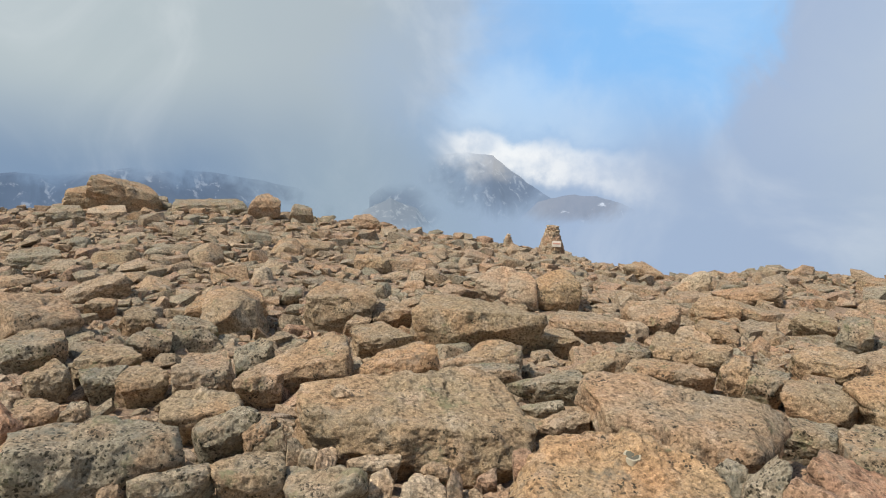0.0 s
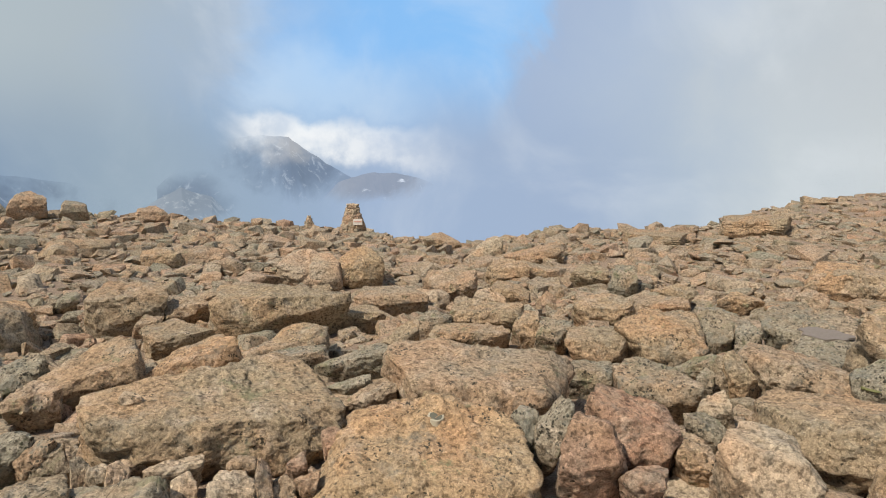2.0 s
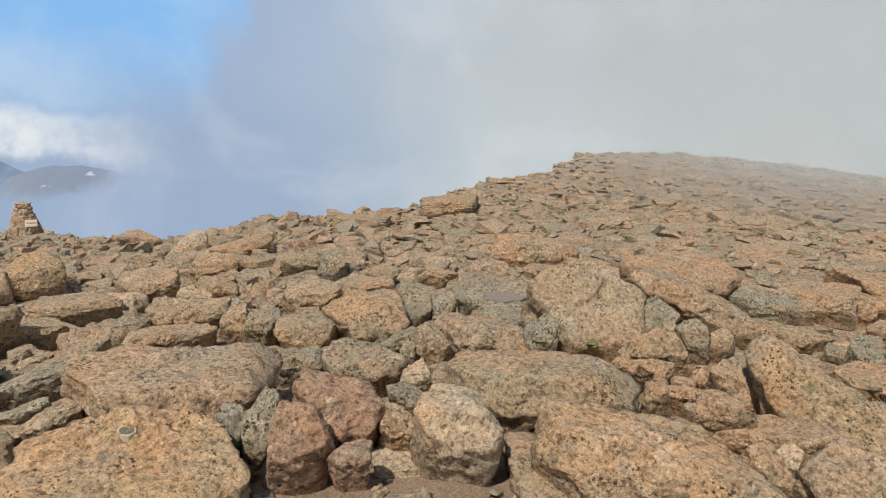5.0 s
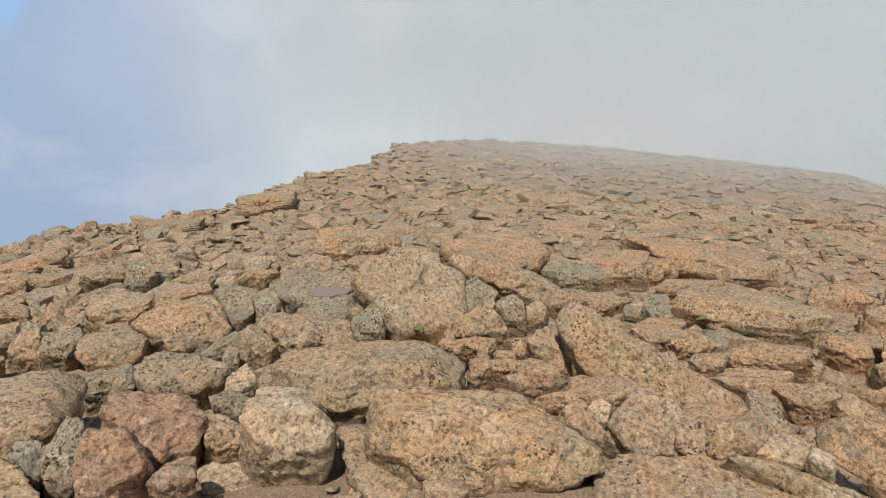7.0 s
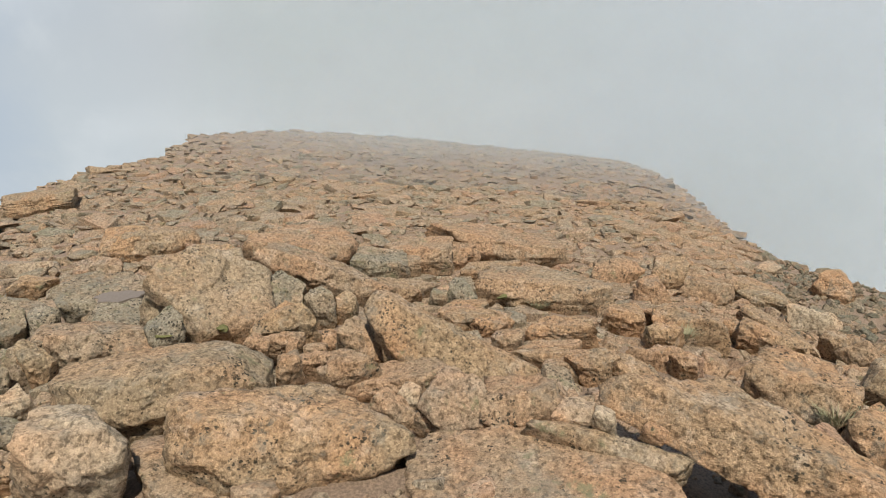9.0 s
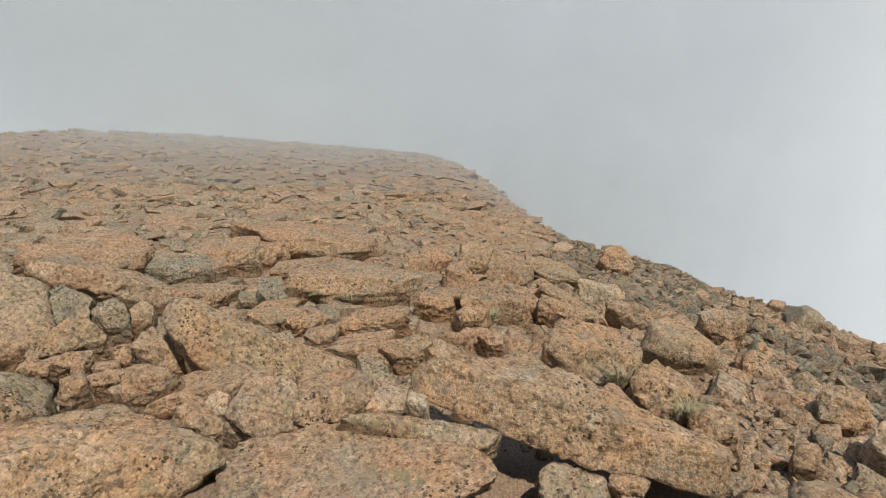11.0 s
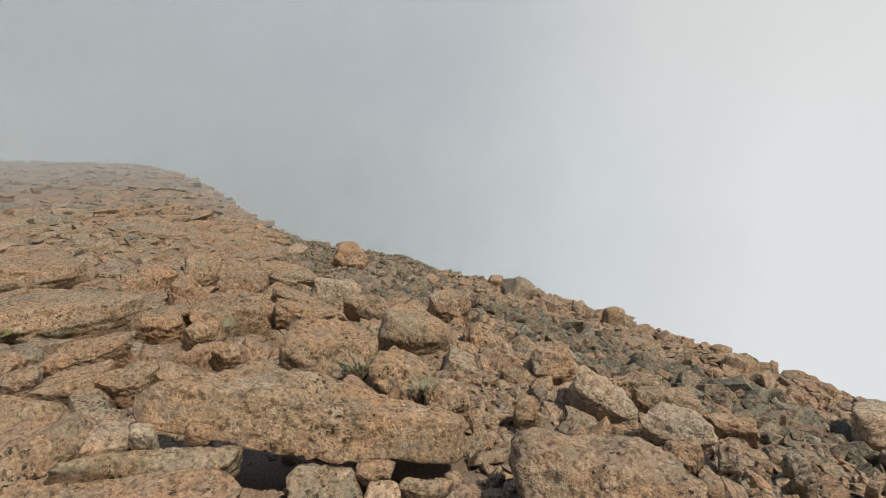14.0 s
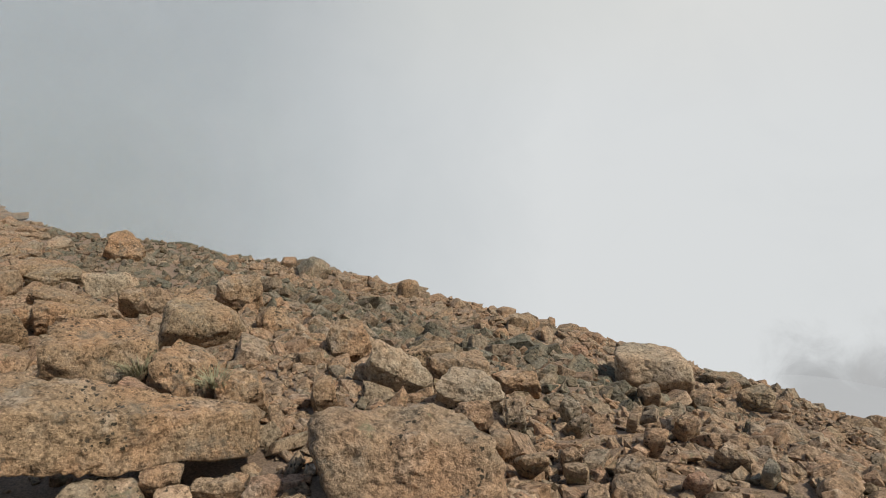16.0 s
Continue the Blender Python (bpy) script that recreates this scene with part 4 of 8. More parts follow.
rock(3.67, 4.47, -0.522, 88, 80, MAT_GREY, "flat grey granite slab patched with grey-green lichen",
     [(-50, 66, 0.044), (-132, 20, 0.115), (-119, -23, 0.154), (4, 33, 0.077), (98, 22, 0.16), (-171, -21, 0.124), (-140, -24, 0.12), (0, -90, 0.243), (39, 0, 0.171)])
rock(3.64, 3.99, -0.406, 89, 80, MAT_TAN, "small broken tan granite stone stained by dark lichen between boulders",
     [(165, 53, 0.09), (-153, 22, 0.093), (-55, -14, 0.07), (-30, 14, 0.12), (94, 26, 0.1), (171, -16, 0.138), (-121, -23, 0.112), (0, -90, 0.309), (42, 0, 0.132)])
rock(3.43, 4.07, -0.482, 90, 80, MAT_GREY, "small broken grey granite stone patched with grey-green lichen between boulders",
     [(-116, 59, 0.069), (-135, 21, 0.059), (-58, -16, 0.061), (-23, 21, 0.065), (91, 27, 0.082), (131, -4, 0.062), (-136, -24, 0.065), (0, -90, 0.245), (39, 0, 0.075)])
rock(3.07, 3.50, -0.381, 91, 80, MAT_PALE, "small broken pale granite stone with coarse fresh grain between boulders",
     [(-115, 63, 0.076), (-135, 21, 0.091), (-110, -21, 0.115), (-48, 7, 0.104), (-10, 27, 0.084), (113, 14, 0.085), (110, 15, 0.085), (-151, -24, 0.105), (0, -90, 0.274), (40, 0, 0.121)])
rock(2.17, 3.00, -0.173, 92, 80, MAT_PINK, "angular reddish pink granite boulder with smooth broken faces",
     [(129, 74, 0.101), (-152, 23, 0.153), (-94, -16, 0.231), (-39, 13, 0.314), (42, 38, 0.205), (87, 26, 0.246), (126, 3, 0.205), (153, -12, 0.195), (-150, -24, 0.226), (0, -90, 0.382), (34, 0, 0.222)])
rock(1.74, 2.82, -0.179, 93, 80, MAT_PINK, "small broken reddish pink granite stone with smooth broken faces between boulders",
     [(-76, 86, 0.214), (-148, 23, 0.121), (-60, 4, 0.146), (-37, 17, 0.151), (70, 31, 0.192), (111, 21, 0.156), (156, -15, 0.153), (-164, -24, 0.137), (-145, -24, 0.145), (0, -90, 0.32), (30, 0, 0.152)])
rock(1.67, 3.10, -0.173, 94, 80, MAT_GREY, "small broken grey granite stone patched with grey-green lichen between boulders",
     [(-82, 45, 0.093), (-132, 21, 0.086), (-128, -22, 0.128), (-63, 3, 0.095), (-27, 25, 0.115), (80, 26, 0.164), (125, -15, 0.066), (0, -90, 0.354), (27, 0, 0.108)])
rock(1.59, 3.28, -0.235, 95, 80, MAT_GREY, "small broken grey granite stone patched with grey-green lichen between boulders",
     [(-169, 60, 0.106), (-159, 22, 0.071), (-112, -18, 0.071), (-39, 20, 0.103), (68, 30, 0.108), (115, 1, 0.065), (-176, -23, 0.093), (0, -90, 0.307), (24, 0, 0.08)])
rock(2.69, 3.15, -0.312, 96, 80, MAT_GREY, "small broken grey granite stone patched with grey-green lichen between boulders",
     [(134, 67, 0.067), (-151, 23, 0.09), (-58, -12, 0.093), (-16, 24, 0.102), (85, 29, 0.097), (153, -10, 0.121), (-125, -23, 0.086), (0, -90, 0.295), (39, 0, 0.126)])
rock(2.35, 2.78, -0.265, 97, 80, MAT_TAN, "small broken tan granite stone stained by dark lichen between boulders",
     [(-174, 80, 0.078), (-143, 23, 0.081), (-89, -16, 0.121), (-48, 8, 0.094), (32, 38, 0.129), (99, 22, 0.099), (136, -10, 0.108), (-149, -24, 0.092), (0, -90, 0.28), (39, 0, 0.111)])
rock(1.94, 2.62, -0.240, 98, 80, MAT_PINK, "small broken reddish pink granite stone with smooth broken faces between boulders",
     [(-54, 78, 0.067), (-140, 23, 0.068), (-106, -19, 0.09), (-18, 26, 0.082), (53, 37, 0.089), (130, -6, 0.093), (-148, -24, 0.07), (0, -90, 0.256), (35, 0, 0.089)])
rock(2.45, 2.34, -0.110, 99, 80, MAT_PALE, "angular pale granite boulder with coarse fresh grain",
     [(138, 81, 0.122), (-139, 23, 0.142), (-81, -15, 0.23), (-25, 15, 0.237), (29, 38, 0.237), (72, 35, 0.22), (114, 16, 0.171), (140, -3, 0.206), (-167, -21, 0.218), (-136, -24, 0.182), (-117, -23, 0.18), (0, -90, 0.382), (45, 0, 0.203)])
rock(2.41, 2.74, -0.486, 100, 80, MAT_PALE, "angular pale granite boulder with coarse fresh grain",
     [(-154, 80, 0.099), (-141, 24, 0.21), (-61, -14, 0.202), (-1, 31, 0.14), (16, 36, 0.136), (106, 18, 0.174), (0, -90, 0.161), (40, 0, 0.263)])
rock(1.99, 3.15, -0.590, 101, 80, MAT_GREY, "flat grey granite slab patched with grey-green lichen",
     [(-124.6, 82.3, 0.071), (-147.8, 23.5, 0.365), (-62.6, 2.5, 0.324), (24.4, 38.5, 0.091), (48.4, 37.3, 0.035), (49.9, 37.1, 0.035), (113.8, 20.3, 0.343), (0, -90, 0.089), (30.8, 0, 0.336)])
rock(5.12, 3.59, -0.184, 102, 80, MAT_TAN, "flat tan granite slab stained by dark lichen",
     [(-152.1, 50.6, 0.21), (-134.5, 19.6, 0.437), (-63.1, -11, 0.585), (-4.8, 23.3, 0.308), (12.6, 31.5, 0.258), (52.6, 38.7, 0.279), (110.4, 23.1, 0.412), (144.7, 9, 0.507), (-155.4, -21.7, 0.645), (-128.1, -24.2, 0.607), (-95.9, -21, 0.574), (0, -90, 0.54), (52.6, 0, 0.477)])
rock(5.52, 3.08, -0.344, 103, 80, MAT_GREY, "flat grey granite slab patched with grey-green lichen",
     [(-129, 56, 0.127), (-123, 21, 0.193), (-56, -10, 0.211), (18, 31, 0.167), (101, 31, 0.147), (154, -13, 0.18), (-136, -24, 0.24), (0, -90, 0.393), (59, 0, 0.222)])
rock(6.31, 3.14, -0.353, 104, 80, MAT_ROSE, "angular rose-tan granite boulder with dark lichen specks",
     [(149.5, 68.7, 0.121), (-126.5, 21.1, 0.221), (-93.4, -22.3, 0.325), (4.2, 23, 0.543), (-2.6, 18.9, 0.568), (79.4, 37.4, 0.304), (82.9, 36.8, 0.308), (144.7, 5.9, 0.705), (-137.9, -22.9, 0.447), (-107.8, -23.9, 0.243), (-106.6, -23.8, 0.241), (0, -90, 0.413), (62.1, 0, 0.348)])
rock(4.83, 2.63, -0.338, 105, 80, MAT_OCHRE, "angular ochre granite boulder with pitted crust",
     [(-28, 71, 0.137), (-113, 21, 0.136), (-82, -19, 0.278), (8, 26, 0.16), (120, 22, 0.143), (111, 26, 0.135), (-149, -22, 0.21), (-120, -24, 0.137), (0, -90, 0.334), (60, 0, 0.209)])
rock(5.65, 2.76, -0.457, 106, 80, MAT_GREY, "small broken grey granite stone patched with grey-green lichen between boulders",
     [(-123, 75, 0.132), (-118, 21, 0.103), (-74, -18, 0.128), (2, 22, 0.142), (122, 22, 0.108), (153, 3, 0.122), (-121, -24, 0.125), (0, -90, 0.285), (62, 0, 0.142)])
rock(5.83, 2.60, -0.502, 107, 80, MAT_TAN, "small broken tan granite stone stained by dark lichen between boulders",
     [(-104, 66, 0.093), (-114, 21, 0.079), (-27, -3, 0.096), (11, 25, 0.097), (126, 21, 0.102), (-177, -12, 0.104), (-112, -24, 0.094), (0, -90, 0.247), (64, 0, 0.107)])
rock(4.72, 1.32, -0.303, 108, 80, MAT_OCHRE, "angular ochre granite boulder with pitted crust",
     [(161.3, 65.6, 0.156), (-118.5, 23, 0.16), (-30.1, -18, 0.417), (4.6, 16.7, 0.553), (85.4, 38, 0.279), (101.8, 34.9, 0.185), (-152, -17.8, 0.637), (-120.9, -23.6, 0.333), (-105.6, -24.2, 0.24), (-61.3, -17.3, 0.366), (0, -90, 0.35), (72.6, 0, 0.229)])
rock(4.72, 1.90, -0.384, 109, 80, MAT_ROSE, "angular rose-tan granite boulder with dark lichen specks",
     [(-159, 57, 0.129), (-125, 22, 0.136), (-63, -16, 0.181), (9, 23, 0.179), (129, 20, 0.139), (155, 9, 0.186), (-112, -24, 0.166), (-85, -21, 0.144), (0, -90, 0.267), (66, 0, 0.202)])
rock(3.22, 2.54, -0.141, 110, 80, MAT_TAN, "angular tan granite boulder stained by dark lichen",
     [(-7.2, 88.5, 0.102), (-131.5, 22.3, 0.211), (-52.3, -6.6, 0.519), (-20.6, 16.3, 0.488), (41.1, 38.5, 0.267), (55.3, 38.4, 0.292), (92.7, 29.6, 0.469), (148.2, -2.6, 0.643), (-142, -23.9, 0.287), (-130.3, -24.2, 0.295), (-107.6, -22.3, 0.332), (0, -90, 0.427), (48, 0, 0.33)])
rock(4.24, 2.54, -0.307, 111, 80, MAT_ROSE, "small broken rose-tan granite stone with dark lichen specks between boulders",
     [(-175, 82, 0.065), (-126, 22, 0.067), (-88, -20, 0.072), (-3, 22, 0.073), (87, 35, 0.081), (151, -8, 0.086), (-112, -24, 0.057), (0, -90, 0.311), (57, 0, 0.09)])
rock(4.51, 2.45, -0.351, 112, 80, MAT_ROSE, "small broken rose-tan granite stone with dark lichen specks between boulders",
     [(-17, 87, 0.053), (-120, 21, 0.066), (-101, -23, 0.079), (27, 34, 0.084), (74, 38, 0.078), (167, -8, 0.12), (-126, -24, 0.062), (0, -90, 0.286), (59, 0, 0.092)])
rock(4.35, 2.31, -0.345, 113, 80, MAT_ROSE, "small broken rose-tan granite stone with dark lichen specks between boulders",
     [(-118, 80, 0.074), (-120, 22, 0.056), (-105, -23, 0.049), (-24, 15, 0.05), (104, 30, 0.062), (153, -7, 0.035), (0, -90, 0.273), (60, 0, 0.068)])
rock(3.84, 2.06, -0.244, 114, 80, MAT_ROSE, "small broken rose-tan granite stone with dark lichen specks between boulders",
     [(-40, 65, 0.069), (-110, 21, 0.063), (-90, -21, 0.076), (-29, 6, 0.072), (46, 38, 0.1), (146, 9, 0.096), (-140, -23, 0.058), (0, -90, 0.32), (59, 0, 0.08)])
rock(4.27, 2.08, -0.377, 115, 80, MAT_ROSE, "small broken rose-tan granite stone with dark lichen specks between boulders",
     [(-53, 87, 0.056), (-117, 22, 0.051), (-35, -12, 0.103), (57, 39, 0.073), (148, 11, 0.116), (-118, -24, 0.043), (0, -90, 0.228), (62, 0, 0.062)])
rock(4.52, 2.22, -0.412, 116, 80, MAT_ROSE, "small broken rose-tan granite stone with dark lichen specks between boulders",
     [(176, 89, 0.051), (-119, 22, 0.045), (-35, -15, 0.083), (62, 39, 0.063), (157, -11, 0.088), (-117, -24, 0.034), (0, -90, 0.221), (62, 0, 0.054)])
rock(4.66, 2.17, -0.394, 117, 80, MAT_ROSE, "small broken rose-tan granite stone with dark lichen specks between boulders",
     [(-113, 71, 0.079), (-116, 21, 0.057), (-77, -19, 0.062), (-25, 6, 0.066), (72, 38, 0.096), (153, 3, 0.067), (-142, -22, 0.059), (0, -90, 0.253), (63, 0, 0.068)])
rock(4.86, 2.13, -0.438, 118, 80, MAT_ROSE, "small broken rose-tan granite stone with dark lichen specks between boulders",
     [(-65, 80, 0.06), (-112, 21, 0.054), (-123, -24, 0.048), (-24, 6, 0.064), (65, 39, 0.076), (154, 3, 0.064), (0, -90, 0.225), (64, 0, 0.068)])
rock(4.72, 1.98, -0.430, 119, 80, MAT_PALE, "small broken pale granite stone with coarse fresh grain between boulders",
     [(-28, 53, 0.046), (-99, 20, 0.052), (-49, -11, 0.053), (20, 29, 0.053), (132, 18, 0.067), (-141, -22, 0.039), (0, -90, 0.219), (65, 0, 0.068)])
rock(4.02, 1.89, -0.335, 120, 80, MAT_ROSE, "small broken rose-tan granite stone with dark lichen specks between boulders",
     [(-7, 76, 0.044), (-112, 22, 0.042), (-36, -17, 0.032), (48, 38, 0.056), (152, 2, 0.041), (-121, -24, 0.029), (0, -90, 0.243), (63, 0, 0.051)])
rock(4.11, 1.78, -0.298, 121, 80, MAT_ROSE, "small broken rose-tan granite stone with dark lichen specks between boulders",
     [(-66, 84, 0.069), (-114, 22, 0.116), (-101, -24, 0.148), (-26, 2, 0.11), (43, 37, 0.138), (108, 30, 0.12), (-133, -23, 0.127), (0, -90, 0.289), (64, 0, 0.178)])
rock(4.38, 1.51, -0.421, 122, 80, MAT_ROSE, "flat rose-tan granite slab with dark lichen specks",
     [(-27, 83, 0.061), (-108, 22, 0.25), (-93, -23, 0.307), (19, 27, 0.166), (46, 36, 0.097), (70, 39, 0.105), (132, 20, 0.284), (-158, -17, 0.309), (-112, -24, 0.264), (0, -90, 0.192), (69, 0, 0.262)])
rock(3.79, 1.26, -0.395, 123, 80, MAT_ROSE, "small broken rose-tan granite stone with dark lichen specks between boulders",
     [(161, 59, 0.071), (-125, 23, 0.091), (-85, -22, 0.091), (6, 20, 0.157), (111, 31, 0.08), (130, 22, 0.074), (-179, -9, 0.125), (-115, -24, 0.1), (0, -90, 0.156), (69, 0, 0.127)])
rock(3.99, 1.26, -0.401, 124, 80, MAT_PALE, "small broken pale granite stone with coarse fresh grain between boulders",
     [(-112, 72, 0.084), (-110, 22, 0.066), (-67, -18, 0.065), (5, 19, 0.078), (115, 30, 0.086), (167, -12, 0.055), (-107, -24, 0.07), (0, -90, 0.173), (70, 0, 0.082)])
rock(3.66, 1.03, -0.373, 125, 80, MAT_ROSE, "small broken rose-tan granite stone with dark lichen specks between boulders",
     [(156, 56, 0.053), (-124, 23, 0.045), (-83, -22, 0.035), (-1, 13, 0.084), (108, 33, 0.057), (136, 20, 0.058), (-126, -23, 0.045), (0, -90, 0.155), (72, 0, 0.049)])
rock(3.73, 0.88, -0.271, 126, 80, MAT_TAN, "angular tan granite boulder stained by dark lichen",
     [(-96, 69, 0.164), (-104, 23, 0.143), (-54, -16, 0.198), (6, 16, 0.182), (123, 28, 0.176), (162, 10, 0.183), (168, -1, 0.175), (-109, -24, 0.185), (-64, -19, 0.191), (0, -90, 0.269), (75, 0, 0.204)])
rock(3.80, 0.51, -0.200, 127, 80, MAT_ROSE, "angular rose-tan granite boulder with dark lichen specks",
     [(-5, 77, 0.083), (-94, 22, 0.163), (-74, -22, 0.25), (-14, -2, 0.227), (1, 8, 0.239), (80, 39, 0.172), (106, 36, 0.182), (166, 18, 0.278), (-141, -19, 0.226), (-118, -23, 0.198), (-99, -24, 0.204), (0, -90, 0.353), (81, 0, 0.259)])
rock(3.66, 0.19, -0.162, 128, 80, MAT_PALE, "small broken pale granite stone with coarse fresh grain between boulders",
     [(-10, 83, 0.072), (-92, 22, 0.078), (-84, -24, 0.077), (14, 14, 0.097), (103, 37, 0.089), (180, -6, 0.097), (-99, -24, 0.073), (0, -90, 0.385), (85, 0, 0.109)])
rock(3.60, 0.03, -0.147, 129, 80, MAT_PALE, "small broken pale granite stone with coarse fresh grain between boulders",
     [(172, 81, 0.062), (-96, 23, 0.059), (-69, -22, 0.047), (9, 8, 0.06), (109, 37, 0.073), (175, 7, 0.055), (-94, -24, 0.05), (0, -90, 0.419), (88, 0, 0.075)])
rock(3.02, 1.59, -0.218, 130, 80, MAT_OCHRE, "angular ochre granite boulder with pitted crust",
     [(154.3, 80.8, 0.176), (-126, 22.8, 0.209), (-43.7, -3.4, 0.564), (-28.1, 3.1, 0.56), (9.4, 27.9, 0.502), (56.1, 38.6, 0.289), (106, 28.1, 0.37), (118.3, 21.6, 0.454), (156.6, 5.3, 0.664), (-142.2, -22.9, 0.415), (-126.2, -24.2, 0.284), (-124.5, -24.2, 0.277), (-99.5, -22.6, 0.339), (-82.6, -19.2, 0.426), (0, -90, 0.239), (57.9, 0, 0.321)])
rock(3.14, 1.86, -0.444, 131, 80, MAT_ROSE, "flat rose-tan granite slab with dark lichen specks",
     [(173.9, 75.7, 0.08), (-129.2, 18.9, 0.535), (-48.7, -8.3, 0.559), (-12.8, 16.7, 0.566), (77.7, 36.5, 0.063), (132.1, 10.3, 0.692), (0, -90, 0.137), (55.2, 0, 0.521)])
rock(3.58, 0.51, -0.369, 132, 80, MAT_ROSE, "flat rose-tan granite slab with dark lichen specks",
     [(-78.8, 82.3, 0.091), (-99.6, 23.8, 0.547), (-31.4, -15.6, 0.635), (-5.6, 4.2, 0.516), (9.9, 15.9, 0.422), (62.7, 37.5, 0.11), (71.5, 38.4, 0.09), (98.4, 37.1, 0.111), (111.2, 34.1, 0.165), (152.7, 12.7, 0.652), (0, -90, 0.144), (79.1, 0, 0.505)])
rock(3.55, -0.11, -0.299, 133, 80, MAT_TAN, "angular tan granite boulder stained by dark lichen",
     [(160.2, 82.6, 0.081), (-93.5, 23.6, 0.066), (-81.1, -23.9, 0.068), (61.4, 35.2, 0.252), (80.4, 38.3, 0.143), (97.8, 38.4, 0.122), (102.6, 37.9, 0.13), (152.4, 20.1, 0.267), (-133.7, -18.1, 0.193), (-111.5, -22.8, 0.129), (-83.5, -24.1, 0.065), (0, -90, 0.313), (89.6, 0, 0.051)])
rock(3.68, -0.85, -0.275, 134, 80, MAT_RUST, "long overhanging rusty orange granite slab above a dark hollow",
     [(-165.8, 76.2, 0.175), (-82.8, 12.7, 0.176), (-13.4, -13, 0.967), (62.5, 54.9, 0.547), (77.8, 59, 0.427), (78.8, 59.2, 0.421), (134.3, 56.2, 0.246), (137.3, 55.2, 0.24), (164, 38.6, 0.559), (-166, 21, 0.865), (-150.2, -70.2, 0.545), (-39, -81, 0.174), (-20.7, -76.9, 0.109), (-9.5, -70.6, 0.136), (0, -90, 0.218), (100.3, 0, 0.277)])
rock(3.58, -0.22, -0.168, 135, 80, MAT_ROSE, "small broken rose-tan granite stone with dark lichen specks between boulders",
     [(-179, 76, 0.051), (-96, 22, 0.046), (-51, -19, 0.045), (30, 22, 0.055), (120, 35, 0.054), (-173, -12, 0.059), (-81, -24, 0.032), (0, -90, 0.065), (90, 0, 0.056)])
rock(3.44, -0.80, -0.507, 136, 80, MAT_GREY, "angular grey granite boulder patched with grey-green lichen",
     [(-100, 75, 0.098), (-82, 24, 0.162), (0, -11, 0.181), (51, 27, 0.158), (92, 38, 0.133), (153, 26, 0.138), (-176, 14, 0.173), (0, -90, 0.269), (100, 0, 0.186)])
rock(3.37, -1.05, -0.449, 137, 80, MAT_ROSE, "small broken rose-tan granite stone with dark lichen specks between boulders",
     [(-169, 85, 0.06), (-79, 23, 0.051), (-52, -22, 0.051), (29, 13, 0.101), (103, 39, 0.068), (-155, -16, 0.088), (-86, -24, 0.047), (0, -90, 0.242), (103, 0, 0.058)])
rock(3.20, -1.26, -0.495, 138, 80, MAT_ROSE, "small broken rose-tan granite stone with dark lichen specks between boulders",
     [(159, 76, 0.05), (-77, 23, 0.044), (-56, -23, 0.04), (46, 21, 0.107), (116, 38, 0.061), (167, 23, 0.095), (-77, -24, 0.039), (0, -90, 0.139), (108, 0, 0.049)])
rock(3.21, -1.04, -0.549, 139, 80, MAT_PALE, "small broken pale granite stone with coarse fresh grain between boulders",
     [(-65, 75, 0.081), (-75, 24, 0.094), (26, 20, 0.1), (113, 38, 0.134), (-167, 3, 0.097), (0, -90, 0.127), (104, 0, 0.118)])
rock(3.07, -1.49, -0.524, 140, 80, MAT_PINK, "small broken reddish pink granite stone with smooth broken faces between boulders",
     [(-159, 85, 0.06), (-69, 24, 0.056), (-33, -20, 0.103), (51, 21, 0.123), (119, 38, 0.074), (178, 19, 0.147), (-120, -15, 0.104), (-63, -24, 0.057), (0, -90, 0.072), (113, 0, 0.068)])
rock(3.13, -1.23, -0.618, 141, 80, MAT_ROSE, "small broken rose-tan granite stone with dark lichen specks between boulders",
     [(-151, 79, 0.083), (-77, 24, 0.078), (26, 14, 0.105), (116, 38, 0.113), (-165, 7, 0.1), (0, -90, 0.104), (108, 0, 0.099)])
rock(2.66, -1.96, -0.288, 142, 80, MAT_ROSE, "angular rose-tan granite boulder with dark lichen specks",
     [(-130.7, 85.2, 0.155), (-57.4, 24.8, 0.159), (23.2, -5.6, 0.404), (82.3, 30.5, 0.338), (107.4, 37.4, 0.247), (132.1, 38.4, 0.23), (172.4, 28.3, 0.317), (-172.3, 20, 0.353), (-141.2, 8.3, 0.467), (20.1, -10.7, 0.387), (0, -90, 0.405), (124.7, 0, 0.221)])
rock(4.74, -1.06, -0.304, 143, 80, MAT_RUST, "angular rusty orange granite boulder speckled with black lichen",
     [(-154, 82, 0.156), (-84, 21, 0.223), (-13, -10, 0.352), (23, 11, 0.25), (35, 19, 0.265), (114, 38, 0.299), (179, 8, 0.353), (-161, -14, 0.34), (-88, -24, 0.289), (-77, -24, 0.271), (-61, -23, 0.283), (0, -90, 0.51), (99, 0, 0.359)])
rock(4.25, -1.47, -0.399, 144, 80, MAT_RUST, "angular rusty orange granite boulder speckled with black lichen",
     [(-145, 75, 0.163), (-79, 22, 0.141), (-26, -17, 0.171), (22, 20, 0.224), (88, 37, 0.205), (162, 24, 0.202), (-161, 0, 0.187), (-91, -23, 0.189), (-54, -23, 0.179), (0, -90, 0.375), (106, 0, 0.199)])
rock(3.95, -1.66, -0.412, 145, 80, MAT_RUST, "small broken rusty orange granite stone speckled with black lichen between boulders",
     [(-54, 82, 0.104), (-69, 22, 0.096), (20, 4, 0.117), (124, 38, 0.137), (-165, 15, 0.148), (-84, -24, 0.106), (-37, -21, 0.125), (0, -90, 0.305), (110, 0, 0.131)])
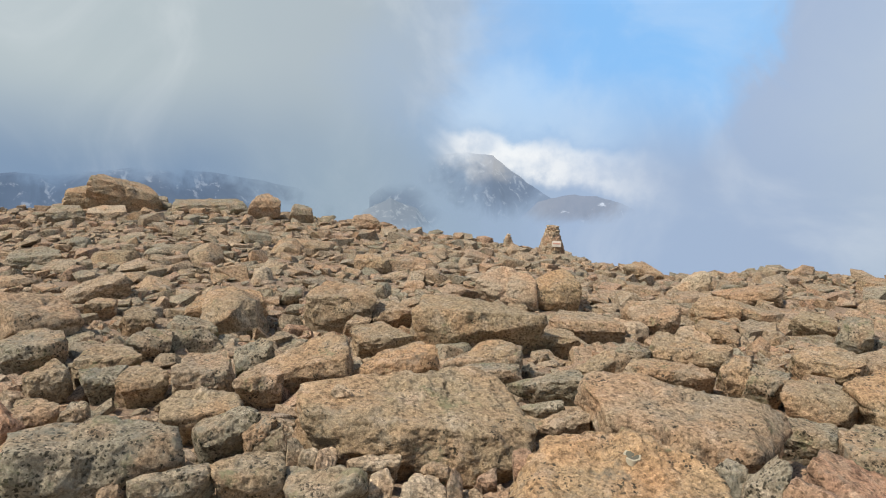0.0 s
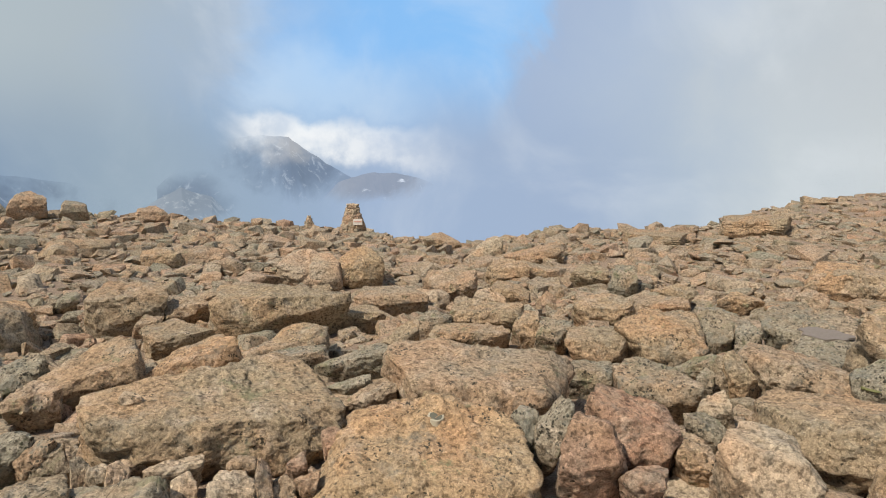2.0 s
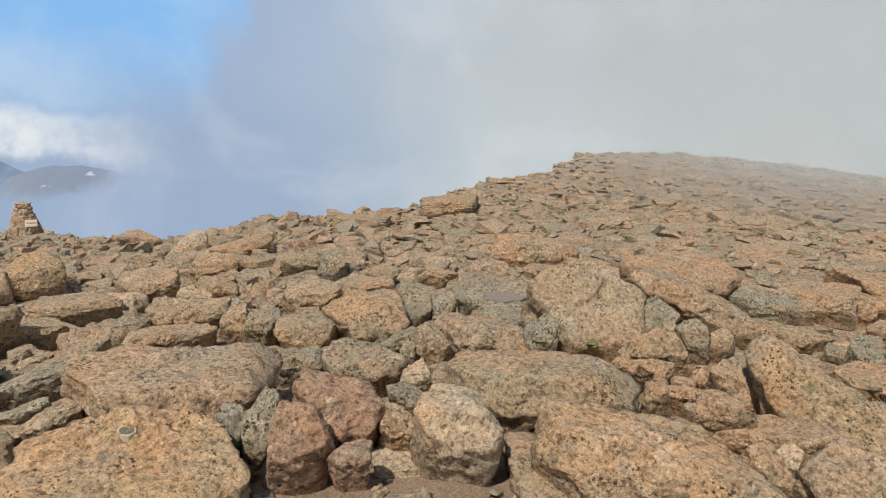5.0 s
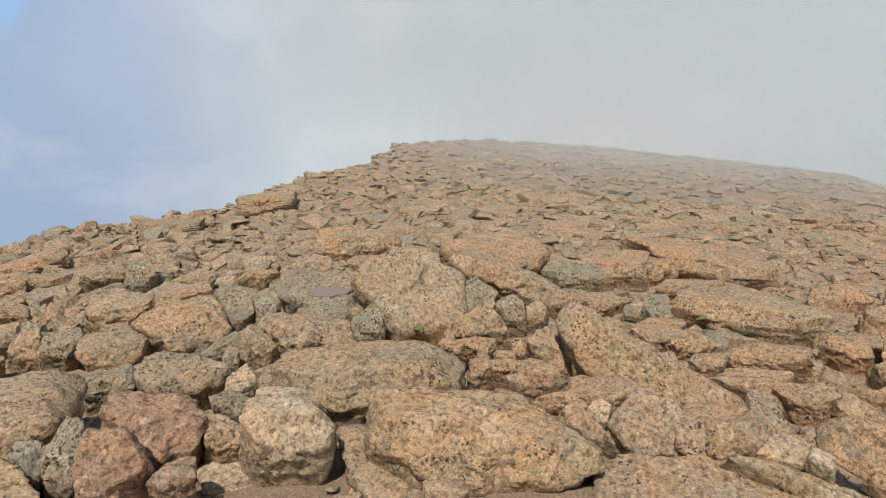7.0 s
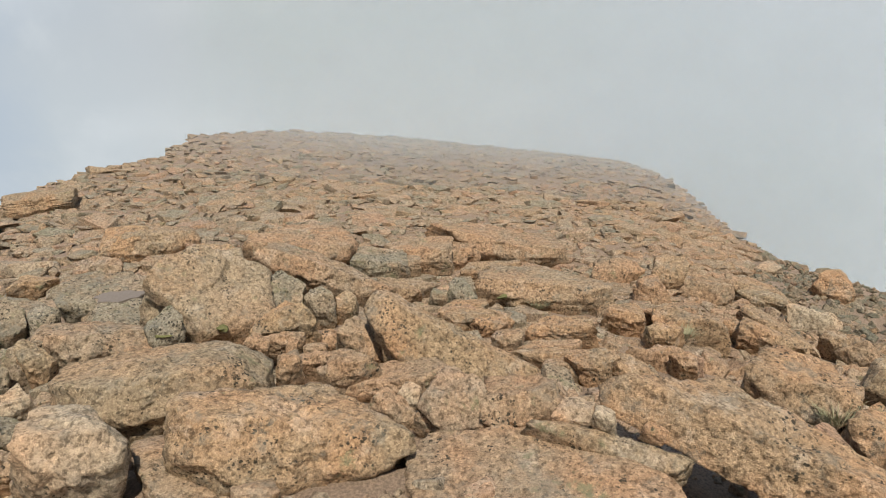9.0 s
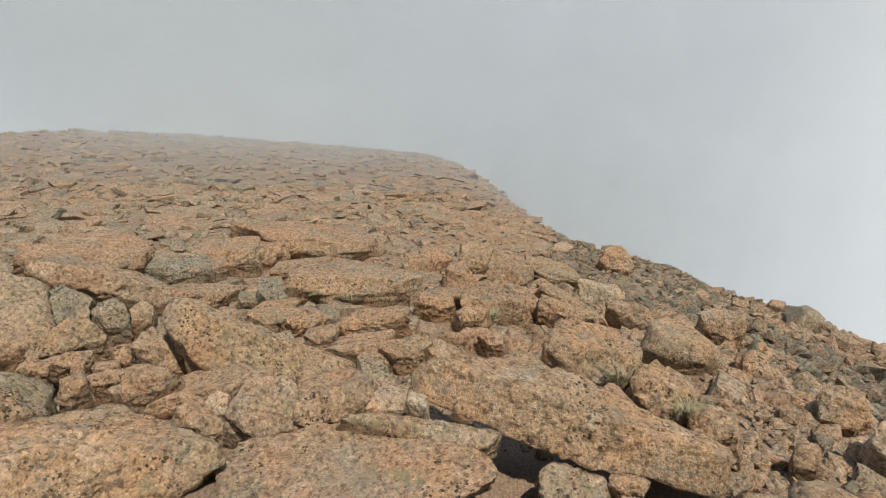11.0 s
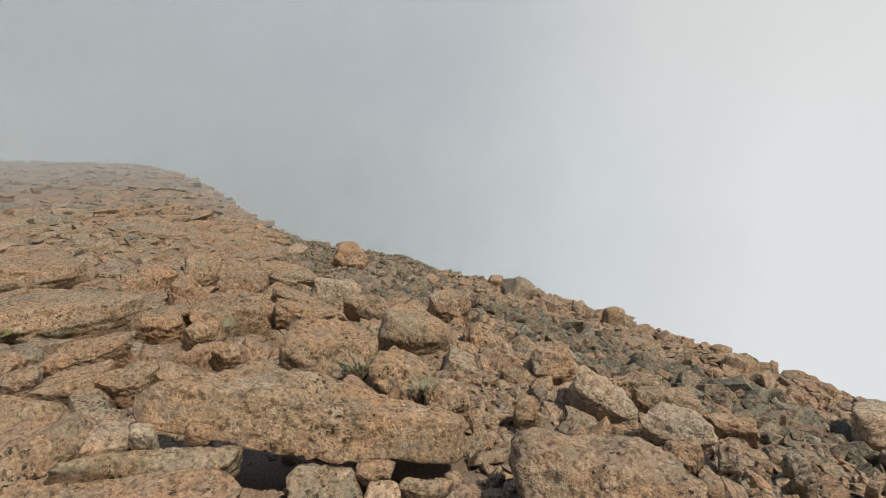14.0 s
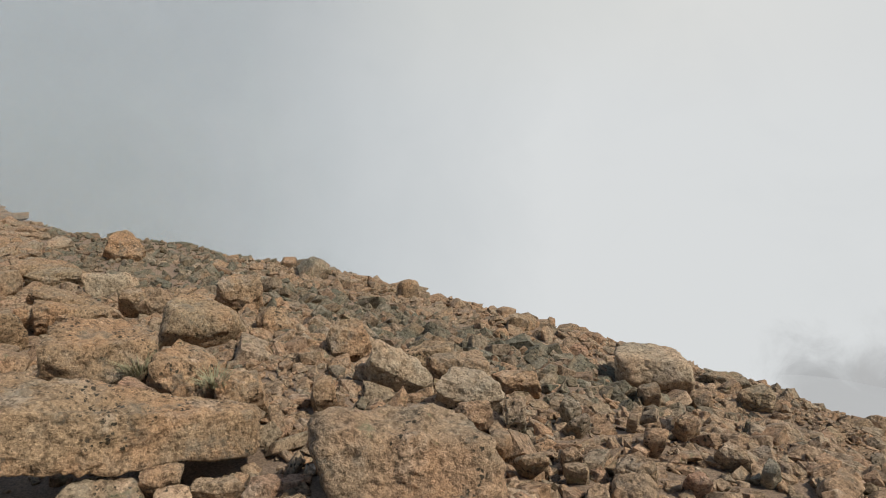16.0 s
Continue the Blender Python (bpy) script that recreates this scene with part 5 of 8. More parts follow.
rock(4.04, -1.12, -0.268, 146, 80, MAT_PINK, "small broken reddish pink granite stone with smooth broken faces between boulders",
     [(-166, 67, 0.046), (-87, 21, 0.063), (-52, -22, 0.06), (37, 19, 0.074), (151, 28, 0.053), (-98, -23, 0.068), (-74, -24, 0.051), (0, -90, 0.483), (102, 0, 0.091)])
rock(6.07, -2.14, -0.658, 147, 16, MAT_OCHRE, "rounded ochre granite boulder with pitted crust",
     [(-145, 79, 0.088), (-77, 21, 0.221), (20, 13, 0.282), (44, 20, 0.249), (115, 38, 0.265), (167, 22, 0.238), (-104, -21, 0.348), (-76, -24, 0.27), (-64, -24, 0.28), (0, -90, 0.347), (107, 0, 0.369)])
rock(7.16, -2.94, -0.945, 148, 80, MAT_RUST, "angular rusty orange granite boulder speckled with black lichen",
     [(-172, 87, 0.175), (-70, 21, 0.132), (-13, -14, 0.187), (25, 17, 0.237), (100, 38, 0.197), (-159, 4, 0.233), (-109, -19, 0.211), (-52, -23, 0.147), (0, -90, 0.264), (111, 0, 0.183)])
rock(7.40, -0.97, -0.827, 149, 80, MAT_RUST, "small broken rusty orange granite stone speckled with black lichen between boulders",
     [(-138, 74, 0.074), (-90, 20, 0.082), (-13, -8, 0.091), (43, 26, 0.081), (166, 14, 0.076), (-110, -22, 0.092), (-81, -24, 0.081), (0, -90, 0.235), (95, 0, 0.122)])
rock(7.68, -2.02, -0.938, 150, 16, MAT_RUST, "rounded rusty orange granite boulder speckled with black lichen",
     [(-167, 79, 0.07), (-81, 20, 0.118), (-43, -20, 0.139), (43, 22, 0.13), (135, 34, 0.124), (-151, -7, 0.146), (-78, -24, 0.128), (0, -90, 0.265), (103, 0, 0.185)])
rock(10.89, -2.66, -1.225, 151, 80, MAT_RUST, "angular rusty orange granite boulder speckled with black lichen",
     [(-138, 67, 0.19), (-85, 20, 0.187), (-43, -20, 0.262), (17, 24, 0.245), (56, 29, 0.234), (173, 15, 0.206), (-136, -13, 0.301), (-76, -24, 0.226), (0, -90, 0.213), (102, 0, 0.293)])
rock(7.37, -1.38, -0.805, 152, 80, MAT_RUST, "flat rusty orange granite slab speckled with black lichen",
     [(-171, 72, 0.055), (-88, 20, 0.302), (-76, -24, 0.312), (9, 11, 0.326), (108, 38, 0.184), (152, 25, 0.115), (166, 17, 0.169), (-88, -24, 0.33), (0, -90, 0.309), (98, 0, 0.379)])
rock(9.73, -1.49, -1.007, 153, 80, MAT_RUST, "angular rusty orange granite boulder speckled with black lichen",
     [(-177, 80, 0.052), (-87, 20, 0.218), (-48, -20, 0.326), (43, 25, 0.221), (132, 33, 0.181), (152, 25, 0.202), (-88, -24, 0.251), (-79, -24, 0.23), (0, -90, 0.227), (97, 0, 0.364)])
rock(9.16, -0.83, -0.851, 154, 80, MAT_RUST, "angular rusty orange granite boulder speckled with black lichen",
     [(153, 88, 0.052), (-87, 20, 0.141), (2, -2, 0.198), (90, 39, 0.144), (173, 8, 0.2), (-86, -24, 0.143), (0, -90, 0.243), (93, 0, 0.23)])
rock(8.82, -0.35, -0.658, 155, 80, MAT_RUST, "angular rusty orange granite boulder speckled with black lichen",
     [(-89, 73, 0.132), (-90, 21, 0.18), (1, 8, 0.197), (61, 35, 0.243), (148, 23, 0.24), (-174, -17, 0.199), (-97, -24, 0.226), (-65, -22, 0.259), (0, -90, 0.329), (90, 0, 0.284)])
rock(4.91, -2.97, -0.741, 156, 80, MAT_RUST, "small broken rusty orange granite stone speckled with black lichen between boulders",
     [(-83, 81, 0.125), (-62, 22, 0.12), (26, -5, 0.155), (48, 14, 0.145), (107, 38, 0.17), (-168, 14, 0.17), (-106, -18, 0.183), (-54, -24, 0.152), (0, -90, 0.209), (120, 0, 0.171)])
rock(5.42, -3.43, -0.933, 157, 80, MAT_GREY, "small broken grey granite stone patched with grey-green lichen between boulders",
     [(-160, 51, 0.051), (-76, 20, 0.068), (-35, -22, 0.042), (104, 37, 0.13), (153, 34, 0.069), (-103, -18, 0.139), (0, -90, 0.177), (121, 0, 0.052)])
rock(3.89, -2.78, -0.561, 158, 80, MAT_PALE, "angular pale granite boulder with coarse fresh grain",
     [(-147, 57, 0.112), (-70, 22, 0.071), (-21, -20, 0.12), (56, 16, 0.22), (115, 38, 0.198), (163, 32, 0.148), (-172, 20, 0.173), (-85, -21, 0.173), (-44, -24, 0.074), (0, -90, 0.236), (124, 0, 0.072)])
rock(3.90, -3.36, -0.702, 159, 80, MAT_ROSE, "angular rose-tan granite boulder with dark lichen specks",
     [(-144, 87, 0.09), (-51, 22, 0.117), (4, -15, 0.209), (95, 33, 0.144), (115, 38, 0.124), (-158, 14, 0.19), (-70, -23, 0.187), (-42, -24, 0.117), (0, -90, 0.197), (130, 0, 0.173)])
rock(3.26, -2.94, -0.529, 160, 80, MAT_PALE, "angular pale granite boulder with coarse fresh grain",
     [(-127, 84, 0.117), (-51, 23, 0.101), (-29, -23, 0.139), (64, 17, 0.207), (154, 36, 0.128), (-177, 27, 0.131), (-132, -7, 0.186), (-64, -23, 0.121), (-48, -24, 0.104), (0, -90, 0.19), (132, 0, 0.139)])
rock(2.93, -2.65, -0.450, 161, 80, MAT_ROSE, "small broken rose-tan granite stone with dark lichen specks between boulders",
     [(41, 84, 0.08), (-46, 23, 0.059), (-29, -23, 0.053), (46, 11, 0.116), (114, 37, 0.079), (-153, 11, 0.101), (-75, -22, 0.072), (0, -90, 0.169), (132, 0, 0.069)])
rock(3.44, -3.51, -0.684, 162, 80, MAT_RUST, "small broken rusty orange granite stone speckled with black lichen between boulders",
     [(36, 89, 0.05), (-44, 22, 0.064), (-6, -19, 0.104), (132, 39, 0.081), (-143, 20, 0.136), (-51, -24, 0.063), (0, -90, 0.173), (136, 0, 0.085)])
rock(2.80, -2.85, -0.440, 163, 80, MAT_GREY, "small broken grey granite stone patched with grey-green lichen between boulders",
     [(11, 77, 0.093), (-40, 22, 0.06), (42, -4, 0.053), (134, 39, 0.105), (-135, 3, 0.058), (-57, -24, 0.064), (0, -90, 0.18), (135, 0, 0.068)])
rock(2.59, -2.54, -0.419, 164, 16, MAT_ROSE, "rounded rose-tan granite boulder with dark lichen specks between boulders",
     [(-111, 87, 0.063), (-47, 23, 0.05), (42, -2, 0.054), (125, 38, 0.077), (-153, 14, 0.059), (-81, -20, 0.051), (-25, -23, 0.045), (0, -90, 0.163), (134, 0, 0.056)])
rock(3.49, -5.18, -1.021, 165, 16, MAT_PALE, "rounded pale granite boulder with coarse fresh grain",
     [(64, 87, 0.105), (-32, 22, 0.2), (51, -7, 0.298), (81, 18, 0.308), (154, 38, 0.214), (-150, 20, 0.264), (-128, 18, 0.327), (-44, -24, 0.262), (-10, -23, 0.3), (0, -90, 0.357), (147, 0, 0.319)])
rock(3.77, -7.20, -1.885, 166, 80, MAT_GREY, "flat grey granite slab patched with grey-green lichen",
     [(76, 89, 0.053), (-26, 22, 0.125), (-10, -23, 0.141), (122, 34, 0.103), (-156, 27, 0.141), (-42, -23, 0.142), (-22, -24, 0.121), (0, -90, 0.136), (153, 0, 0.188)])
rock(3.27, -6.85, -1.778, 167, 80, MAT_TAN, "angular tan granite boulder stained by dark lichen",
     [(71, 79, 0.084), (-20, 21, 0.142), (39, -11, 0.188), (103, 26, 0.117), (-162, 30, 0.152), (-113, -1, 0.156), (-18, -24, 0.156), (0, -90, 0.165), (156, 0, 0.219)])
rock(2.98, -5.18, -1.166, 168, 80, MAT_ROSE, "small broken rose-tan granite stone with dark lichen specks between boulders",
     [(63, 73, 0.063), (-22, 21, 0.073), (-21, -24, 0.08), (61, 1, 0.084), (133, 37, 0.092), (-147, 21, 0.089), (-72, -18, 0.08), (0, -90, 0.175), (151, 0, 0.101)])
rock(3.00, -4.48, -0.896, 169, 80, MAT_ROSE, "small broken rose-tan granite stone with dark lichen specks between boulders",
     [(58, 70, 0.058), (-25, 21, 0.06), (24, -14, 0.062), (122, 36, 0.072), (-138, 12, 0.073), (-55, -23, 0.055), (0, -90, 0.174), (147, 0, 0.078)])
rock(2.74, -3.25, -0.507, 170, 80, MAT_GREY, "small broken grey granite stone patched with grey-green lichen between boulders",
     [(-132, 84, 0.066), (-42, 23, 0.057), (9, -17, 0.045), (76, 19, 0.055), (-167, 26, 0.053), (-81, -19, 0.049), (0, -90, 0.176), (140, 0, 0.068)])
rock(2.54, -3.11, -0.474, 171, 80, MAT_GREY, "small broken grey granite stone patched with grey-green lichen between boulders",
     [(58, 56, 0.038), (-24, 21, 0.041), (-31, -24, 0.036), (95, 29, 0.04), (-151, 17, 0.055), (-87, -17, 0.033), (0, -90, 0.146), (141, 0, 0.051)])
rock(2.43, -3.47, -0.528, 172, 80, MAT_ROSE, "small broken rose-tan granite stone with dark lichen specks between boulders",
     [(85, 75, 0.044), (-29, 22, 0.044), (-13, -23, 0.031), (69, 10, 0.036), (136, 38, 0.057), (-118, -10, 0.026), (0, -90, 0.153), (146, 0, 0.051)])
rock(2.16, -3.28, -0.456, 173, 80, MAT_ROSE, "small broken rose-tan granite stone with dark lichen specks between boulders",
     [(56, 84, 0.059), (-29, 22, 0.049), (-14, -23, 0.044), (58, 2, 0.061), (150, 39, 0.068), (-116, -9, 0.054), (-49, -23, 0.042), (0, -90, 0.149), (148, 0, 0.059)])
rock(2.23, -3.70, -0.542, 174, 80, MAT_ROSE, "small broken rose-tan granite stone with dark lichen specks between boulders",
     [(40, 80, 0.057), (-26, 22, 0.057), (-2, -22, 0.049), (88, 20, 0.05), (-156, 26, 0.051), (-68, -19, 0.05), (0, -90, 0.17), (151, 0, 0.073)])
rock(2.02, -2.90, -0.407, 175, 80, MAT_ROSE, "small broken rose-tan granite stone with dark lichen specks between boulders",
     [(56, 79, 0.05), (-29, 23, 0.064), (-19, -24, 0.069), (60, 8, 0.081), (121, 36, 0.071), (-163, 27, 0.073), (-82, -17, 0.079), (-46, -24, 0.059), (0, -90, 0.16), (146, 0, 0.087)])
rock(1.92, -2.78, -0.458, 176, 80, MAT_ROSE, "small broken rose-tan granite stone with dark lichen specks between boulders",
     [(1, 64, 0.078), (-26, 23, 0.09), (54, -1, 0.103), (128, 37, 0.107), (-173, 31, 0.106), (-124, 3, 0.091), (0, -90, 0.123), (147, 0, 0.103)])
rock(2.00, -2.59, -0.486, 177, 80, MAT_ROSE, "small broken rose-tan granite stone with dark lichen specks between boulders",
     [(-7, 69, 0.083), (-32, 24, 0.061), (53, 1, 0.06), (138, 39, 0.104), (-129, 5, 0.063), (0, -90, 0.097), (143, 0, 0.068)])
rock(1.84, -3.49, -0.472, 178, 80, MAT_ROSE, "small broken rose-tan granite stone with dark lichen specks between boulders",
     [(-111, 86, 0.057), (-28, 23, 0.053), (3, -22, 0.053), (79, 12, 0.065), (178, 36, 0.058), (-128, 23, 0.074), (-32, -24, 0.042), (0, -90, 0.135), (154, 0, 0.065)])
rock(1.78, -3.07, -0.426, 179, 80, MAT_PINK, "small broken reddish pink granite stone with smooth broken faces between boulders",
     [(107, 83, 0.046), (-26, 23, 0.044), (-3, -22, 0.033), (105, 29, 0.045), (-155, 26, 0.046), (-46, -23, 0.032), (0, -90, 0.142), (152, 0, 0.051)])
rock(1.63, -3.49, -0.457, 180, 80, MAT_GREY, "small broken grey granite stone patched with grey-green lichen between boulders",
     [(63, 70, 0.051), (-14, 21, 0.052), (-16, -24, 0.041), (78, 8, 0.034), (-149, 25, 0.038), (-76, -15, 0.039), (0, -90, 0.144), (157, 0, 0.068)])
rock(2.36, -2.55, -0.417, 181, 80, MAT_ROSE, "small broken rose-tan granite stone with dark lichen specks between boulders",
     [(87, 76, 0.038), (-38, 23, 0.042), (-8, -20, 0.045), (124, 38, 0.047), (-150, 13, 0.064), (-55, -24, 0.028), (0, -90, 0.147), (137, 0, 0.048)])
rock(2.29, -2.74, -0.419, 182, 80, MAT_ROSE, "small broken rose-tan granite stone with dark lichen specks between boulders",
     [(47, 79, 0.042), (-34, 23, 0.049), (28, -10, 0.041), (102, 32, 0.044), (-163, 24, 0.046), (-55, -23, 0.036), (0, -90, 0.153), (141, 0, 0.056)])
rock(2.19, -2.67, -0.419, 183, 80, MAT_ROSE, "small broken rose-tan granite stone with dark lichen specks between boulders",
     [(113, 70, 0.029), (-34, 23, 0.042), (26, -11, 0.049), (132, 38, 0.044), (-130, 5, 0.059), (-44, -24, 0.026), (0, -90, 0.141), (142, 0, 0.051)])
rock(4.34, -3.41, -0.777, 184, 80, MAT_RUST, "angular rusty orange granite boulder speckled with black lichen",
     [(34, 79, 0.079), (-48, 22, 0.115), (-37, -23, 0.144), (78, 27, 0.133), (149, 37, 0.13), (-136, -10, 0.174), (-57, -24, 0.127), (0, -90, 0.189), (128, 0, 0.176)])
rock(4.05, -1.73, -0.479, 185, 80, MAT_ROSE, "small broken rose-tan granite stone with dark lichen specks between boulders",
     [(-157, 68, 0.044), (-79, 21, 0.061), (-35, -20, 0.057), (68, 30, 0.068), (167, 24, 0.055), (-82, -24, 0.061), (0, -90, 0.25), (111, 0, 0.084)])
rock(3.80, -2.15, -0.523, 186, 80, MAT_RUST, "small broken rusty orange granite stone speckled with black lichen between boulders",
     [(2, 78, 0.091), (-58, 23, 0.06), (3, -11, 0.065), (32, 10, 0.069), (109, 38, 0.105), (-153, 4, 0.081), (-67, -24, 0.063), (0, -90, 0.182), (118, 0, 0.069)])
rock(4.13, -2.68, -0.654, 187, 80, MAT_PALE, "small broken pale granite stone with coarse fresh grain between boulders",
     [(-41, 78, 0.087), (-57, 22, 0.068), (-27, -21, 0.083), (37, 13, 0.088), (126, 39, 0.108), (-147, 0, 0.091), (-73, -24, 0.069), (0, -90, 0.16), (122, 0, 0.085)])
rock(9.24, 1.98, -0.544, 188, 80, MAT_ROSE, "angular rose-tan granite boulder with dark lichen specks",
     [(175.6, 77.9, 0.097), (-108.2, 19.4, 0.383), (-73, -21.1, 0.518), (33.9, 30.6, 0.487), (77.7, 38.6, 0.384), (141.3, 18.5, 0.495), (-118.1, -23.6, 0.522), (-99.4, -24.2, 0.447), (0, -90, 0.308), (76.1, 0, 0.597)])
rock(7.34, 1.03, -0.556, 189, 80, MAT_OCHRE, "angular ochre granite boulder with pitted crust",
     [(176.6, 87.6, 0.096), (-101.1, 20.7, 0.304), (-91.5, -24, 0.375), (-9.2, 21.2, 0.651), (3.5, 10.7, 0.598), (72.2, 38.4, 0.352), (98.1, 37.2, 0.325), (152.2, 13.6, 0.671), (-111.4, -23.8, 0.408), (-105.1, -24.2, 0.356), (-101.4, -24.2, 0.343), (0, -90, 0.317), (79.8, 0, 0.521)])
rock(6.69, 0.06, -0.573, 190, 80, MAT_RUST, "angular rusty orange granite boulder speckled with black lichen",
     [(175, 83, 0.059), (-95, 21, 0.124), (-78, -24, 0.136), (17, 15, 0.167), (86, 39, 0.152), (168, 7, 0.152), (-110, -23, 0.152), (0, -90, 0.249), (87, 0, 0.196)])
rock(6.64, 1.69, -0.519, 191, 80, MAT_GREY, "angular grey granite boulder patched with grey-green lichen",
     [(-170, 63, 0.096), (-116, 20, 0.12), (-85, -23, 0.144), (-3, 11, 0.111), (34, 32, 0.14), (140, 18, 0.111), (-141, -20, 0.158), (0, -90, 0.272), (73, 0, 0.183)])
rock(6.70, 1.94, -0.608, 192, 80, MAT_GREY, "small broken grey granite stone patched with grey-green lichen between boulders",
     [(161, 77, 0.058), (-114, 20, 0.084), (-106, -24, 0.083), (-15, 14, 0.1), (90, 37, 0.097), (161, 4, 0.094), (0, -90, 0.187), (71, 0, 0.126)])
rock(6.06, 1.61, -0.558, 193, 80, MAT_RUST, "angular rusty orange granite boulder speckled with black lichen",
     [(157, 82, 0.045), (-111, 21, 0.076), (-96, -24, 0.069), (19, 26, 0.099), (83, 38, 0.073), (-138, -21, 0.097), (0, -90, 0.185), (72, 0, 0.1)])
rock(8.62, 2.53, -0.600, 194, 80, MAT_ROSE, "angular rose-tan granite boulder with dark lichen specks",
     [(-163, 78, 0.105), (-112, 20, 0.245), (-102, -24, 0.29), (-14, 23, 0.288), (33, 32, 0.287), (117, 29, 0.244), (167, -11, 0.342), (-109, -24, 0.286), (0, -90, 0.267), (72, 0, 0.417)])
rock(8.84, 3.15, -0.639, 195, 80, MAT_ROSE, "angular rose-tan granite boulder with dark lichen specks",
     [(-83, 82, 0.083), (-110, 21, 0.218), (-61, -16, 0.3), (22, 29, 0.135), (115, 29, 0.229), (163, -15, 0.204), (-104, -24, 0.249), (0, -90, 0.226), (68, 0, 0.333)])
rock(7.74, 2.82, -0.577, 196, 80, MAT_ROSE, "angular rose-tan granite boulder with dark lichen specks",
     [(71, 89, 0.06), (-112, 21, 0.14), (-22, 6, 0.242), (74, 38, 0.168), (154, 3, 0.264), (-121, -24, 0.151), (-101, -24, 0.16), (0, -90, 0.258), (68, 0, 0.226)])
rock(6.75, 2.44, -0.574, 197, 80, MAT_RUST, "angular rusty orange granite boulder speckled with black lichen",
     [(154, 79, 0.053), (-116, 20, 0.191), (-22, 6, 0.216), (58, 38, 0.162), (131, 20, 0.164), (-148, -20, 0.248), (-108, -24, 0.207), (0, -90, 0.217), (68, 0, 0.295)])
rock(5.33, 0.62, -0.544, 198, 80, MAT_RUST, "angular rusty orange granite boulder speckled with black lichen",
     [(-5, 85, 0.051), (-97, 22, 0.078), (-73, -22, 0.116), (65, 38, 0.077), (131, 27, 0.148), (-115, -23, 0.086), (-95, -24, 0.076), (0, -90, 0.157), (80, 0, 0.114)])
rock(5.20, 0.19, -0.491, 199, 80, MAT_RUST, "small broken rusty orange granite stone speckled with black lichen between boulders",
     [(-30, 82, 0.07), (-92, 22, 0.118), (-48, -17, 0.164), (62, 36, 0.121), (146, 21, 0.148), (-151, -14, 0.125), (-102, -24, 0.132), (0, -90, 0.226), (85, 0, 0.18)])
rock(5.27, -0.03, -0.517, 200, 80, MAT_RUST, "angular rusty orange granite boulder speckled with black lichen",
     [(-160, 83, 0.062), (-95, 22, 0.129), (-25, -10, 0.134), (68, 37, 0.108), (150, 20, 0.113), (-100, -24, 0.137), (0, -90, 0.224), (88, 0, 0.182)])
rock(5.72, -0.47, -0.602, 201, 80, MAT_RUST, "small broken rusty orange granite stone speckled with black lichen between boulders",
     [(-98, 81, 0.059), (-88, 21, 0.067), (-42, -17, 0.078), (71, 37, 0.075), (-180, 8, 0.08), (-92, -24, 0.066), (0, -90, 0.225), (93, 0, 0.094)])
rock(5.95, 1.22, -0.557, 202, 80, MAT_RUST, "small broken rusty orange granite stone speckled with black lichen between boulders",
     [(162, 83, 0.047), (-107, 21, 0.109), (-59, -17, 0.138), (29, 29, 0.099), (101, 36, 0.098), (-171, -10, 0.137), (-100, -24, 0.111), (0, -90, 0.172), (76, 0, 0.161)])
rock(7.59, 6.46, -0.604, 203, 80, MAT_OCHRE, "angular ochre granite boulder with pitted crust",
     [(64, 89, 0.175), (-132, 20, 0.323), (-116, -23, 0.426), (-43, 12, 0.543), (-3, 27, 0.408), (69, 37, 0.369), (126, 9, 0.63), (-143, -24, 0.394), (-133, -24, 0.355), (0, -90, 0.227), (48, 0, 0.544)])
rock(7.74, 4.03, -0.444, 204, 80, MAT_ROSE, "flat rose-tan granite slab with dark lichen specks",
     [(-144.6, 78.7, 0.132), (-120.9, 20.3, 0.373), (-109.9, -24, 0.421), (-15.2, 10.9, 0.72), (40.9, 36.9, 0.225), (132.1, 14.4, 0.533), (171.6, -9, 0.598), (-128.4, -23.9, 0.46), (0, -90, 0.37), (60.9, 0, 0.541)])
rock(8.27, 2.71, -0.546, 205, 80, MAT_ROSE, "angular rose-tan granite boulder with dark lichen specks",
     [(-115, 84, 0.106), (-110, 20, 0.247), (-90, -23, 0.32), (2, 17, 0.34), (60, 38, 0.269), (163, 1, 0.411), (-113, -24, 0.301), (0, -90, 0.321), (70, 0, 0.416)])
rock(7.69, 3.02, -0.536, 206, 80, MAT_GREY, "flat grey granite slab patched with grey-green lichen",
     [(-140, 80, 0.089), (-115, 21, 0.305), (-104, -24, 0.329), (-9, 11, 0.301), (76, 38, 0.161), (145, 9, 0.281), (-128, -23, 0.34), (0, -90, 0.288), (67, 0, 0.36)])
rock(8.87, 4.71, -0.571, 207, 80, MAT_ROSE, "angular rose-tan granite boulder with dark lichen specks",
     [(46, 89, 0.058), (-119, 20, 0.248), (-102, -23, 0.305), (-11, 14, 0.341), (65, 39, 0.235), (153, 3, 0.409), (-124, -24, 0.27), (0, -90, 0.224), (61, 0, 0.415)])
rock(8.78, 2.72, -0.616, 208, 80, MAT_ROSE, "flat rose-tan granite slab with dark lichen specks",
     [(-70, 83, 0.093), (-107, 20, 0.387), (-85, -22, 0.533), (-18, 14, 0.569), (58, 38, 0.26), (99, 35, 0.275), (146, 12, 0.504), (-123, -24, 0.468), (-109, -24, 0.423), (0, -90, 0.246), (72, 0, 0.514)])
